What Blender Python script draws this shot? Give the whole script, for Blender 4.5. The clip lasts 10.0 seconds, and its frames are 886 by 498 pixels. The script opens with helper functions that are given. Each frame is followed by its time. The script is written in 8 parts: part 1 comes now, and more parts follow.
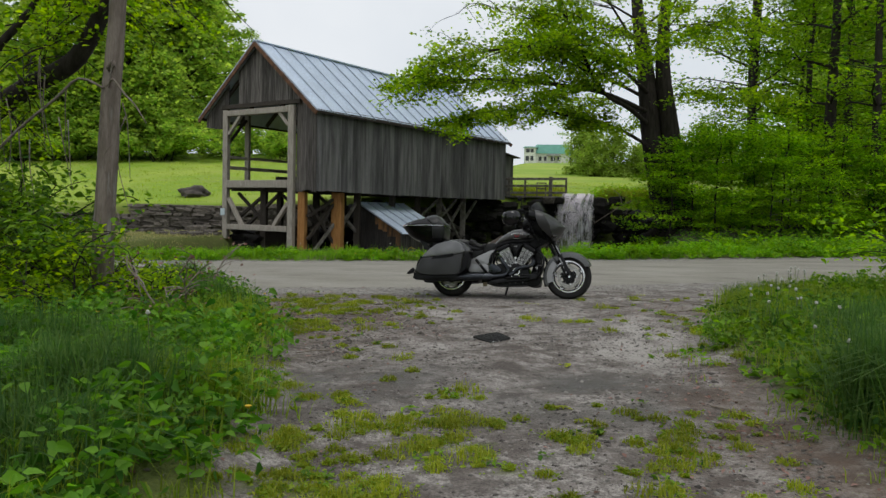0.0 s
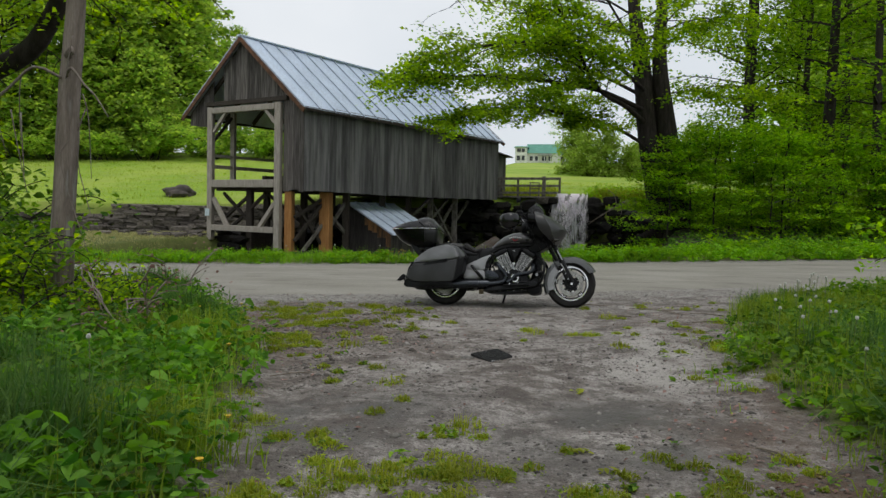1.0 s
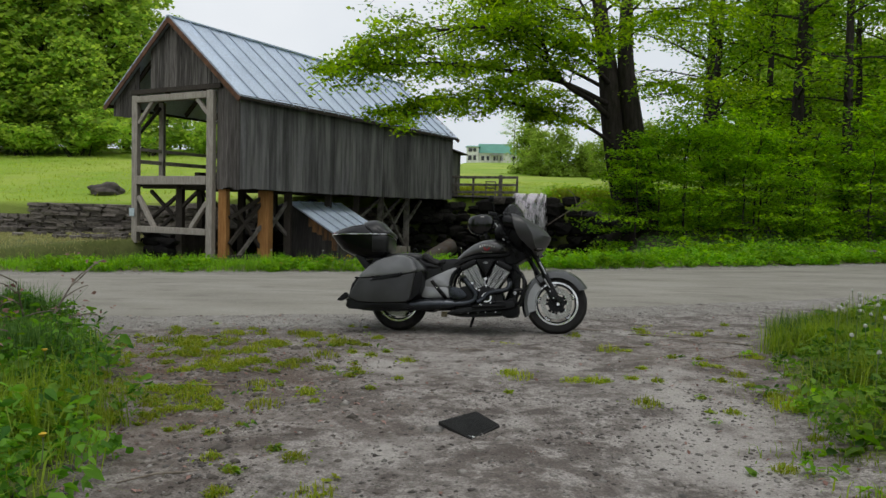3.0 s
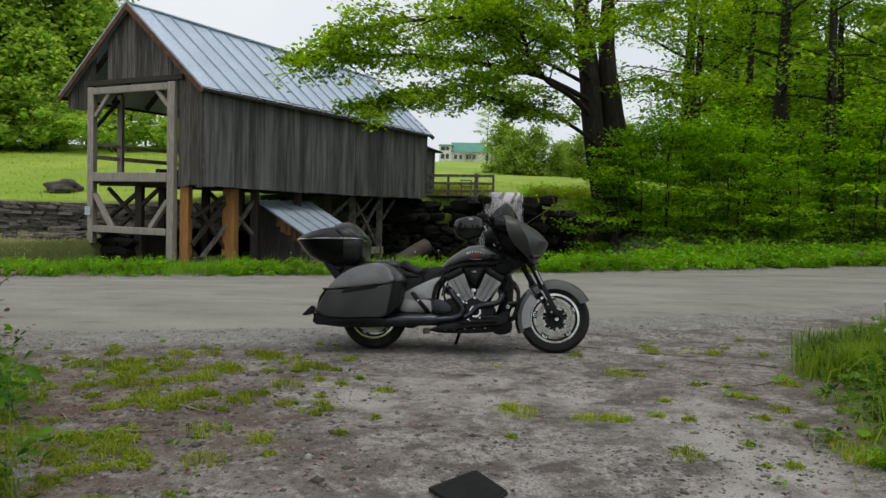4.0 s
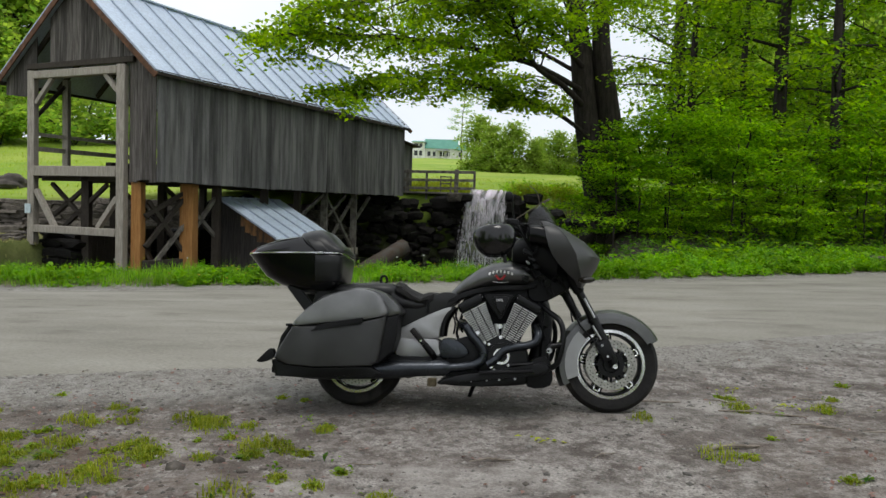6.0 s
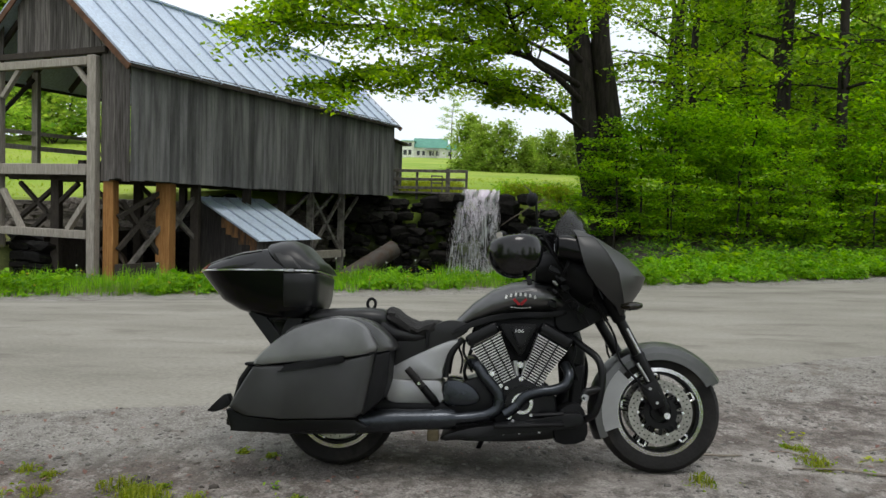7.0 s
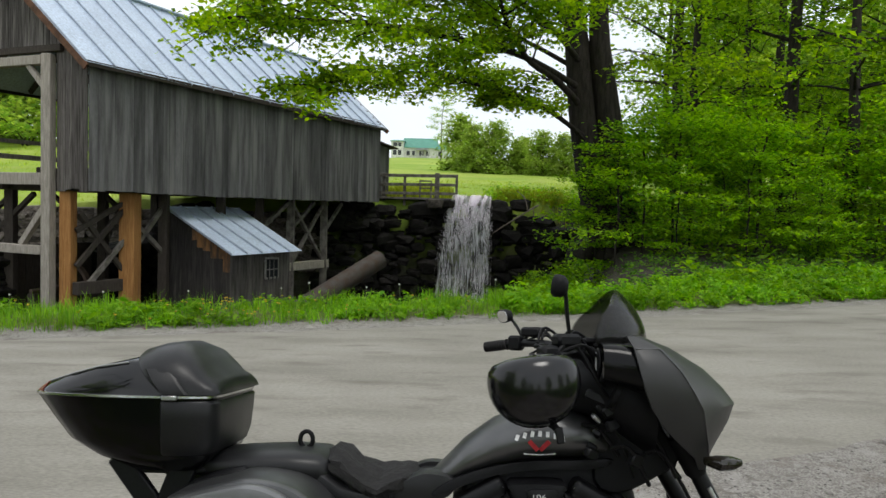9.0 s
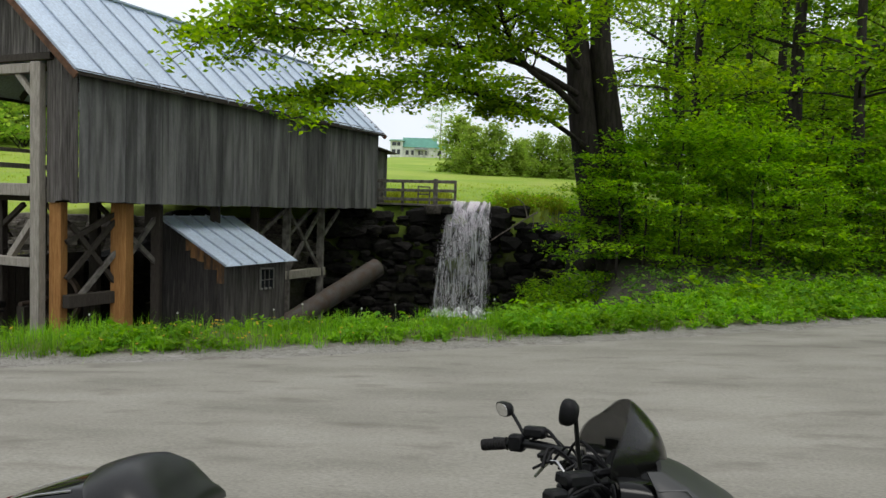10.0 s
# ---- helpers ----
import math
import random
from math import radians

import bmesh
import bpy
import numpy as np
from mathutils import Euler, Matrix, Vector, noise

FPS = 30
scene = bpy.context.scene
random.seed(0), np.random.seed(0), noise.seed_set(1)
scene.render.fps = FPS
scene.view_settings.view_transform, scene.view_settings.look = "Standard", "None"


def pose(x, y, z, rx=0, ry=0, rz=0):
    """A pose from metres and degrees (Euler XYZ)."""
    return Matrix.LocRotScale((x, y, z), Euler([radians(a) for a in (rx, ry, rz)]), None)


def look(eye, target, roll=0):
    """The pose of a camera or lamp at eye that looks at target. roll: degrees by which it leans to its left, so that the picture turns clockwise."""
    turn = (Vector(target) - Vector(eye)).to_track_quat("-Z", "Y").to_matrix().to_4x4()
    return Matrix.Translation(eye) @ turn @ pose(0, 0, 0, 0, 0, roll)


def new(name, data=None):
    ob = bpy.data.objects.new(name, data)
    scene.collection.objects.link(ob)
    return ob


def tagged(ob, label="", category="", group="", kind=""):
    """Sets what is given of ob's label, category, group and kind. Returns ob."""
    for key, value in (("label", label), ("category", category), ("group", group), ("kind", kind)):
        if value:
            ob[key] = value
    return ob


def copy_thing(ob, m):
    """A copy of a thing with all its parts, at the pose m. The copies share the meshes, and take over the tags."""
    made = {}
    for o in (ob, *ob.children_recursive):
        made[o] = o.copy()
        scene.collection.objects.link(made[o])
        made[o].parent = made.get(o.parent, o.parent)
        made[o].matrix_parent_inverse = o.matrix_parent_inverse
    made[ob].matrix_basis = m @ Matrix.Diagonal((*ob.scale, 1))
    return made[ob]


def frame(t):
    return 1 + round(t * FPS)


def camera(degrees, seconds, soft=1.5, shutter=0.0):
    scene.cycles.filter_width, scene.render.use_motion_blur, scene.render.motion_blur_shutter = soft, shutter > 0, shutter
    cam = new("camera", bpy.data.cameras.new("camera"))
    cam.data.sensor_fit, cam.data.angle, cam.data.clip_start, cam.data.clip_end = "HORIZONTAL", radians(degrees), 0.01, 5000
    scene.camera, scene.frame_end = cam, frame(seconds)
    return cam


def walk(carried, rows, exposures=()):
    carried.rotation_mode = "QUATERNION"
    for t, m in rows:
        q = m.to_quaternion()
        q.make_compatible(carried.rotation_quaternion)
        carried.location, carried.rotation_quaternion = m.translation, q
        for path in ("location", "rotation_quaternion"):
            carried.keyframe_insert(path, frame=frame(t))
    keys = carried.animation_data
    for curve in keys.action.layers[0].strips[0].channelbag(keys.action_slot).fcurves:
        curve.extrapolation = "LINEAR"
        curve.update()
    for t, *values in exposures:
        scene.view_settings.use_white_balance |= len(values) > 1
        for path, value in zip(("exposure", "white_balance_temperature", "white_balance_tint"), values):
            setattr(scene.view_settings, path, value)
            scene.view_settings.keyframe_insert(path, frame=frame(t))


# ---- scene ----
cam = camera(61.0, 10.0)
ROWS = [
    (0, pose(2.195, -10.599, 1.243, 87.02, -1.29, 12.53)),
    (0.5, pose(2.116, -10.307, 1.262, 87.04, -1.24, 12.26)),
    (1, pose(2.003, -9.872, 1.272, 87.01, -1.33, 11.82)),
    (1.5, pose(1.882, -9.400, 1.274, 87.05, -1.33, 11.28)),
    (2, pose(1.755, -8.839, 1.284, 87.02, -1.52, 10.45)),
    (2.5, pose(1.658, -8.348, 1.281, 87.07, -1.49, 9.29)),
    (4, pose(1.322, -6.854, 1.300, 87.07, -1.63, 5.93)),
    (4.5, pose(1.206, -6.407, 1.323, 87.04, -1.70, 5.22)),
    (5, pose(1.080, -5.936, 1.333, 86.97, -1.63, 4.70)),
    (5.5, pose(0.964, -5.449, 1.326, 86.94, -1.74, 4.24)),
    (7, pose(0.709, -3.878, 1.360, 86.93, -1.85, 2.95)),
    (7.5, pose(0.692, -3.391, 1.386, 86.92, -1.97, 2.64)),
    (8, pose(0.687, -2.924, 1.472, 86.92, -1.87, 2.45)),
    (8.5, pose(0.676, -2.637, 1.553, 86.92, -1.78, 2.35)),
    (9, pose(0.682, -2.424, 1.649, 86.88, -1.74, 2.23)),
    (9.5, pose(0.681, -2.265, 1.787, 86.83, -1.89, 2.20)),
    (10, pose(0.682, -2.076, 1.954, 86.74, -1.86, 2.16)),
]
walk(cam, ROWS, [(0, -0.48), (2.5, -0.47), (5.0, -0.33), (7.0, -0.06), (8.5, -0.03), (10.0, -0.18)])

# ---- world and light: bright overcast noon in late spring ----
world = bpy.data.worlds.new("overcast_sky")
scene.world = world
world.use_nodes = True
wn, wl = world.node_tree.nodes, world.node_tree.links
wn.clear()
sky = wn.new("ShaderNodeTexSky")
sky.sky_type, sky.sun_disc = "NISHITA", False
sky.sun_elevation, sky.sun_rotation = radians(71), radians(154)
bg_sky = wn.new("ShaderNodeBackground")
bg_sky.inputs["Strength"].default_value = 0.10
wl.new(sky.outputs[0], bg_sky.inputs["Color"])
cloud = wn.new("ShaderNodeTexNoise")
cloud.inputs["Scale"].default_value = 2.2
cloud.inputs["Detail"].default_value = 6
cloud_ramp = wn.new("ShaderNodeValToRGB")
cloud_ramp.color_ramp.elements[0].position, cloud_ramp.color_ramp.elements[1].position = 0.3, 0.7
cloud_ramp.color_ramp.elements[0].color = (0.70, 0.75, 0.80, 1)
cloud_ramp.color_ramp.elements[1].color = (0.93, 0.95, 0.97, 1)
wl.new(cloud.outputs["Fac"], cloud_ramp.inputs["Fac"])
bg_cloud = wn.new("ShaderNodeBackground")
bg_cloud.inputs["Strength"].default_value = 1.46
wl.new(cloud_ramp.outputs[0], bg_cloud.inputs["Color"])
sky_mix = wn.new("ShaderNodeMixShader")
sky_mix.inputs[0].default_value = 0.88
wl.new(bg_sky.outputs[0], sky_mix.inputs[1])
wl.new(bg_cloud.outputs[0], sky_mix.inputs[2])
w_out = wn.new("ShaderNodeOutputWorld")
wl.new(sky_mix.outputs[0], w_out.inputs["Surface"])

sun = new("sun", bpy.data.lights.new("sun", "SUN"))
sun.data.energy, sun.data.angle, sun.data.color = 1.35, radians(22), (1.0, 0.97, 0.92)
sun.matrix_world = look((0, 0, 30), (-4.5, 9.3, 0))

# ---- materials ----
def mat(name, base, rough=0.8, metal=0.0, var=None, scale=8.0, fine=60.0, bump=0.3, bump_scale=None, island=0.0, rand=0.0,
        stretch=(1, 1, 1), coat=0.0, spec=0.5, dirt=None, dirt_scale=1.2, dirt_at=(0.5, 0.75)):
    """Base colour varied at two scales, with stains, grain relief and a change from piece to piece."""
    m = bpy.data.materials.new(name)
    m.use_nodes = True
    n, l = m.node_tree.nodes, m.node_tree.links
    b = n["Principled BSDF"]
    b.inputs["Roughness"].default_value, b.inputs["Metallic"].default_value = rough, metal
    b.inputs["Specular IOR Level"].default_value = spec
    b.inputs["Coat Weight"].default_value = coat
    tc = n.new("ShaderNodeTexCoord")
    mp = n.new("ShaderNodeMapping")
    mp.inputs["Scale"].default_value = stretch
    l.new(tc.outputs["Object"], mp.inputs["Vector"])
    big = n.new("ShaderNodeTexNoise")
    big.inputs["Scale"].default_value, big.inputs["Detail"].default_value = scale, 5
    l.new(mp.outputs[0], big.inputs["Vector"])
    small = n.new("ShaderNodeTexNoise")
    small.inputs["Scale"].default_value, small.inputs["Detail"].default_value = fine, 4
    l.new(mp.outputs[0], small.inputs["Vector"])
    var = var or tuple(c * 0.72 for c in base)
    mix = n.new("ShaderNodeMix")
    mix.data_type = "RGBA"
    mix.inputs[6].default_value, mix.inputs[7].default_value = (*base, 1), (*var, 1)
    ramp = n.new("ShaderNodeMapRange")
    ramp.inputs[1].default_value, ramp.inputs[2].default_value = 0.35, 0.65
    l.new(big.outputs["Fac"], ramp.inputs[0])
    l.new(ramp.outputs[0], mix.inputs[0])
    hsv = n.new("ShaderNodeHueSaturation")
    l.new(mix.outputs[2], hsv.inputs["Color"])
    val = n.new("ShaderNodeMapRange")
    val.inputs[1].default_value, val.inputs[2].default_value = 0.3, 0.7
    val.inputs[3].default_value, val.inputs[4].default_value = 0.82, 1.18
    l.new(small.outputs["Fac"], val.inputs[0])
    last = val.outputs[0]
    if island or rand:
        if island:
            geo = n.new("ShaderNodeNewGeometry")
            source = geo.outputs["Random Per Island"]
        else:
            info = n.new("ShaderNodeObjectInfo")
            source = info.outputs["Random"]
        amount = island or rand
        r = n.new("ShaderNodeMapRange")
        r.inputs[3].default_value, r.inputs[4].default_value = 1 - amount, 1 + amount
        l.new(source, r.inputs[0])
        mul = n.new("ShaderNodeMath")
        mul.operation = "MULTIPLY"
        l.new(last, mul.inputs[0])
        l.new(r.outputs[0], mul.inputs[1])
        last = mul.outputs[0]
    l.new(last, hsv.inputs["Value"])
    colour = hsv.outputs[0]
    if dirt:
        dn = n.new("ShaderNodeTexNoise")
        dn.inputs["Scale"].default_value, dn.inputs["Detail"].default_value = dirt_scale, 8
        l.new(mp.outputs[0], dn.inputs["Vector"])
        dr = n.new("ShaderNodeMapRange")
        dr.inputs[1].default_value, dr.inputs[2].default_value = dirt_at
        l.new(dn.outputs["Fac"], dr.inputs[0])
        dm = n.new("ShaderNodeMix")
        dm.data_type = "RGBA"
        dm.inputs[7].default_value = (*dirt, 1)
        l.new(dr.outputs[0], dm.inputs[0])
        l.new(colour, dm.inputs[6])
        colour = dm.outputs[2]
    l.new(colour, b.inputs["Base Color"])
    rr = n.new("ShaderNodeMapRange")
    rr.inputs[3].default_value, rr.inputs[4].default_value = max(0.02, rough - 0.1), min(1, rough + 0.1)
    l.new(big.outputs["Fac"], rr.inputs[0])
    l.new(rr.outputs[0], b.inputs["Roughness"])
    if bump:
        bp = n.new("ShaderNodeBump")
        bp.inputs["Strength"].default_value, bp.inputs["Distance"].default_value = bump, 0.01
        bn = small
        if bump_scale:
            bn = n.new("ShaderNodeTexNoise")
            bn.inputs["Scale"].default_value, bn.inputs["Detail"].default_value = bump_scale, 6
            l.new(mp.outputs[0], bn.inputs["Vector"])
        l.new(bn.outputs["Fac"], bp.inputs["Height"])
        l.new(bp.outputs[0], b.inputs["Normal"])
    return m


def leaf_mat(name, base, var, translucent=0.45):
    """Thin leaves: diffuse and translucent, varied leaf by leaf and patch by patch."""
    base, var = ((c[0] * 1.13, c[1], c[2] * 1.3) for c in (base, var))
    m = bpy.data.materials.new(name)
    m.use_nodes = True
    n, l = m.node_tree.nodes, m.node_tree.links
    n.clear()
    out = n.new("ShaderNodeOutputMaterial")
    geo = n.new("ShaderNodeNewGeometry")
    mix = n.new("ShaderNodeMix")
    mix.data_type = "RGBA"
    mix.inputs[6].default_value, mix.inputs[7].default_value = (*base, 1), (*var, 1)
    l.new(geo.outputs["Random Per Island"], mix.inputs[0])
    tc = n.new("ShaderNodeTexCoord")
    patch = n.new("ShaderNodeTexNoise")
    patch.inputs["Scale"].default_value, patch.inputs["Detail"].default_value = 1.2, 4
    l.new(tc.outputs["Object"], patch.inputs["Vector"])
    pr = n.new("ShaderNodeMapRange")
    pr.inputs[1].default_value, pr.inputs[2].default_value = 0.3, 0.7
    pr.inputs[3].default_value, pr.inputs[4].default_value = 0.6, 1.36
    l.new(patch.outputs["Fac"], pr.inputs[0])
    hsv = n.new("ShaderNodeHueSaturation")
    l.new(mix.outputs[2], hsv.inputs["Color"])
    l.new(pr.outputs[0], hsv.inputs["Value"])
    d = n.new("ShaderNodeBsdfPrincipled")
    d.inputs["Roughness"].default_value = 0.55
    d.inputs["Specular IOR Level"].default_value = 0.16
    t = n.new("ShaderNodeBsdfTranslucent")
    bright = n.new("ShaderNodeHueSaturation")
    bright.inputs["Value"].default_value, bright.inputs["Saturation"].default_value = 1.5, 1.1
    l.new(hsv.outputs[0], bright.inputs["Color"])
    l.new(hsv.outputs[0], d.inputs["Base Color"])
    l.new(bright.outputs[0], t.inputs["Color"])
    s = n.new("ShaderNodeMixShader")
    s.inputs[0].default_value = translucent
    l.new(d.outputs[0], s.inputs[1])
    l.new(t.outputs[0], s.inputs[2])
    l.new(s.outputs[0], out.inputs["Surface"])
    return m


def ground_mat():
    """Grey gravel and mud, trodden bare, with moss and turf where the attribute veg says that plants grow."""
    m = bpy.data.materials.new("gravel_and_turf")
    m.use_nodes = True
    n, l = m.node_tree.nodes, m.node_tree.links
    b = n["Principled BSDF"]
    tc = n.new("ShaderNodeTexCoord")

    def noise_node(scale, detail=6, rough=0.6):
        t = n.new("ShaderNodeTexNoise")
        t.inputs["Scale"].default_value, t.inputs["Detail"].default_value = scale, detail
        t.inputs["Roughness"].default_value = rough
        l.new(tc.outputs["Object"], t.inputs["Vector"])
        return t

    def rng(src, a, c, lo=0.0, hi=1.0):
        r = n.new("ShaderNodeMapRange")
        r.inputs[1].default_value, r.inputs[2].default_value = a, c
        r.inputs[3].default_value, r.inputs[4].default_value = lo, hi
        l.new(src, r.inputs[0])
        return r.outputs[0]

    def blend(fac, a, c):
        x = n.new("ShaderNodeMix")
        x.data_type = "RGBA"
        l.new(fac, x.inputs[0])
        for k, v in ((6, a), (7, c)):
            if isinstance(v, tuple):
                x.inputs[k].default_value = (*v, 1)
            else:
                l.new(v, x.inputs[k])
        return x.outputs[2]

    def math_node(op, a, c):
        x = n.new("ShaderNodeMath")
        x.operation = op
        for k, v in ((0, a), (1, c)):
            if isinstance(v, float):
                x.inputs[k].default_value = v
            else:
                l.new(v, x.inputs[k])
        return x.outputs[0]

    patches, grit, speck = noise_node(0.9), noise_node(14), noise_node(75, 3)
    mott = noise_node(3.1, 9, 0.7)
    dirt = blend(rng(patches.outputs[0], 0.42, 0.58), (0.172, 0.146, 0.130), (0.350, 0.320, 0.295))
    dirt = blend(rng(mott.outputs[0], 0.51, 0.57, 0, 0.85), dirt, (0.43, 0.40, 0.37))
    dirt = blend(rng(mott.outputs[0], 0.40, 0.47, 0.9, 0), dirt, (0.095, 0.076, 0.066))
    dirt = blend(rng(grit.outputs[0], 0.46, 0.60, 0, 0.7), dirt, (0.115, 0.100, 0.088))
    stone = n.new("ShaderNodeTexVoronoi")
    stone.inputs["Scale"].default_value = 55
    l.new(tc.outputs["Object"], stone.inputs["Vector"])
    dirt = blend(rng(stone.outputs["Distance"], 0.05, 0.22, 0.5, 0), dirt, (0.36, 0.345, 0.32))
    dirt = blend(rng(speck.outputs[0], 0.36, 0.58, 0.6, 0), dirt, (0.06, 0.05, 0.045))
    litter = noise_node(2.3, 8, 0.7)
    at_litter = n.new("ShaderNodeAttribute")
    at_litter.attribute_name = "litter"
    dirt = blend(math_node("MULTIPLY", at_litter.outputs["Fac"], rng(litter.outputs[0], 0.4, 0.6, 0.2, 1.0)), dirt, (0.115, 0.075, 0.052))
    at_mud = n.new("ShaderNodeAttribute")
    at_mud.attribute_name = "mud"
    mud = math_node("MULTIPLY", at_mud.outputs["Fac"], rng(noise_node(1.7, 5).outputs[0], 0.36, 0.55))
    dirt = blend(mud, dirt, (0.085, 0.078, 0.070))
    at_sand = n.new("ShaderNodeAttribute")
    at_sand.attribute_name = "sand"
    drift = rng(math_node("ADD", at_sand.outputs["Fac"], math_node("MULTIPLY", math_node("SUBTRACT", noise_node(2.2, 7, .65).outputs[0], 0.5), 2.6)), 0.45, 0.95, 0, .85)
    dirt = blend(drift, dirt, blend(rng(speck.outputs[0], 0.35, 0.65), (0.33, 0.305, 0.28), (0.43, 0.405, 0.375)))
    at_side = n.new("ShaderNodeAttribute")
    at_side.attribute_name = "side"
    worn = rng(math_node("ADD", at_side.outputs["Fac"], math_node("SUBTRACT", mott.outputs[0], 0.5)), 0.45, 0.85)
    rough_side = blend(rng(speck.outputs[0], 0.38, 0.62), (0.165, 0.152, 0.136), (0.345, 0.328, 0.300))
    rough_side = blend(rng(grit.outputs[0], 0.50, 0.66, 0, .75), rough_side, (0.135, 0.120, 0.105))
    rough_side = blend(rng(mott.outputs[0], 0.53, 0.62, 0, .6), rough_side, (0.36, 0.34, 0.315))
    rough_side = blend(rng(litter.outputs[0], 0.36, 0.44, .7, 0), rough_side, (0.15, 0.125, 0.105))
    dirt = blend(worn, dirt, rough_side)
    at_veg = n.new("ShaderNodeAttribute")
    at_veg.attribute_name = "veg"
    turf = blend(rng(grit.outputs[0], 0.35, 0.65), (0.070, 0.095, 0.020), (0.14, 0.165, 0.040))
    turf = blend(rng(patches.outputs[0], 0.4, 0.7), turf, (0.135, 0.155, 0.045))
    edge = noise_node(1.6, 10, 0.72)
    cover = rng(math_node("ADD", at_veg.outputs["Fac"], math_node("SUBTRACT", edge.outputs[0], 0.5)), 0.42, 0.62)
    col = blend(cover, dirt, turf)
    at_field = n.new("ShaderNodeAttribute")
    at_field.attribute_name = "field"
    wide, streak = noise_node(0.11, 6), noise_node(0.5, 5)
    meadow = blend(rng(wide.outputs[0], 0.38, 0.62), (0.195, 0.330, 0.020), (0.330, 0.420, 0.06))
    meadow = blend(rng(streak.outputs[0], 0.5, 0.75, 0, 0.5), meadow, (0.33, 0.33, 0.11))
    col = blend(at_field.outputs["Fac"], col, meadow)
    # near-black on the stream bed, and under the woods as painted shade
    at_dark_floor = n.new("ShaderNodeAttribute")
    at_dark_floor.attribute_name = "bed"
    col = blend(at_dark_floor.outputs["Fac"], col, (0.045, 0.038, 0.032))
    l.new(col, b.inputs["Base Color"])
    wet = rng(mud, 0.2, 1.0, 0.92, 0.42)
    l.new(wet, b.inputs["Roughness"])
    b.inputs["Specular IOR Level"].default_value = 0.35
    h = math_node("ADD", math_node("MULTIPLY", grit.outputs[0], 0.6), math_node("MULTIPLY", speck.outputs[0], 0.35))
    h = math_node("SUBTRACT", h, math_node("MULTIPLY", stone.outputs["Distance"], 0.25))
    bp = n.new("ShaderNodeBump")
    bp.inputs["Strength"].default_value, bp.inputs["Distance"].default_value = 0.85, 0.045
    l.new(h, bp.inputs["Height"])
    l.new(bp.outputs[0], b.inputs["Normal"])
    return m


M_GROUND = ground_mat()
M_ROAD = mat("packed_gravel_road", (0.285, 0.270, 0.235), 0.9, spec=0.18, var=(0.215, 0.203, 0.174), scale=0.9, fine=55, bump=0.9, bump_scale=38,
             stretch=(0.55, 1.6, 1), dirt=(0.15, 0.135, 0.115), dirt_scale=2.3, dirt_at=(0.56, 0.80))
M_BOARD = mat("weathered_board", (0.150, 0.148, 0.149), 0.88, spec=0.18, var=(0.082, 0.080, 0.081), scale=3, fine=34, bump=0.7, rand=0.34,
              stretch=(2.6, 2.6, 0.25), dirt=(0.30, 0.295, 0.285), dirt_scale=0.9, dirt_at=(0.52, 0.80))
M_BOARD_GABLE = mat("weathered_gable_board", (0.140, 0.128, 0.120), 0.88, spec=0.18, var=(0.062, 0.055, 0.050), scale=5, fine=45, bump=0.7, rand=0.4,
                    stretch=(6, 6, 0.35), dirt=(0.24, 0.225, 0.205), dirt_scale=1.6, dirt_at=(0.55, 0.75))
M_TIMBER = mat("grey_timber", (0.40, 0.365, 0.315), 0.85, spec=0.18, var=(0.27, 0.245, 0.21), scale=6, fine=40, bump=0.6, stretch=(5, 5, 0.6))
# base colour lowered to deepen the shade in and under the mill
M_TIMBER_DARK = mat("shade_dark_timber", (0.060, 0.051, 0.043), 0.88, spec=0.18, var=(0.045, 0.038, 0.032), scale=6, fine=40, bump=0.6, stretch=(4, 4, 1))
M_TIMBER_MID = mat("dark_grey_timber", (0.19, 0.175, 0.155), 0.88, var=(0.075, 0.066, 0.058), scale=6, fine=40, bump=0.6)
M_TIMBER_NEW = mat("tan_new_timber", (0.42, 0.215, 0.075), 0.75, spec=0.18, var=(0.29, 0.135, 0.045), scale=5, fine=30, bump=0.4, stretch=(7, 7, 0.5),
                   dirt=(0.14, 0.09, 0.05), dirt_scale=2, dirt_at=(0.62, 0.85))
M_TRIM = mat("reddish_rake_board", (0.17, 0.085, 0.05), 0.8, spec=0.18, var=(0.08, 0.045, 0.03), scale=5, fine=40, bump=0.5)
M_ROOF = mat("galvanised_roof_sheet", (0.51, 0.595, 0.71), 0.45, 0.3, var=(0.45, 0.525, 0.63), scale=1.3, fine=18, bump=0.08, rand=0.06,
             dirt=(0.36, 0.35, 0.35), dirt_scale=0.9, dirt_at=(0.64, 0.98))
# roof colour again but darker, so shade along each seam is in the paint
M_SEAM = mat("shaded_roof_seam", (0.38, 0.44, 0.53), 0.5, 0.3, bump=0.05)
M_VERGE = leaf_mat("verge_leaf", (0.085, 0.250, 0.012), (0.225, 0.440, 0.024), 0.5)
M_STONE = mat("fieldstone", (0.175, 0.155, 0.135), 0.92, spec=0.18, var=(0.075, 0.065, 0.057), scale=6, fine=35, bump=0.9, rand=0.5,
              dirt=(0.11, 0.125, 0.06), dirt_scale=3, dirt_at=(0.62, 0.78))
# near-black base holds the shade of overhang and mill; mossy stains on top
M_STONE_DARK = mat("shade_darkened_stone", (0.016, 0.0145, 0.013), 0.8, spec=0.14, var=(0.007, 0.0062, 0.006), scale=6, fine=30, bump=0.9, rand=0.5,
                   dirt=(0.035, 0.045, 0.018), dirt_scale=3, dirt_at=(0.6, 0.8))
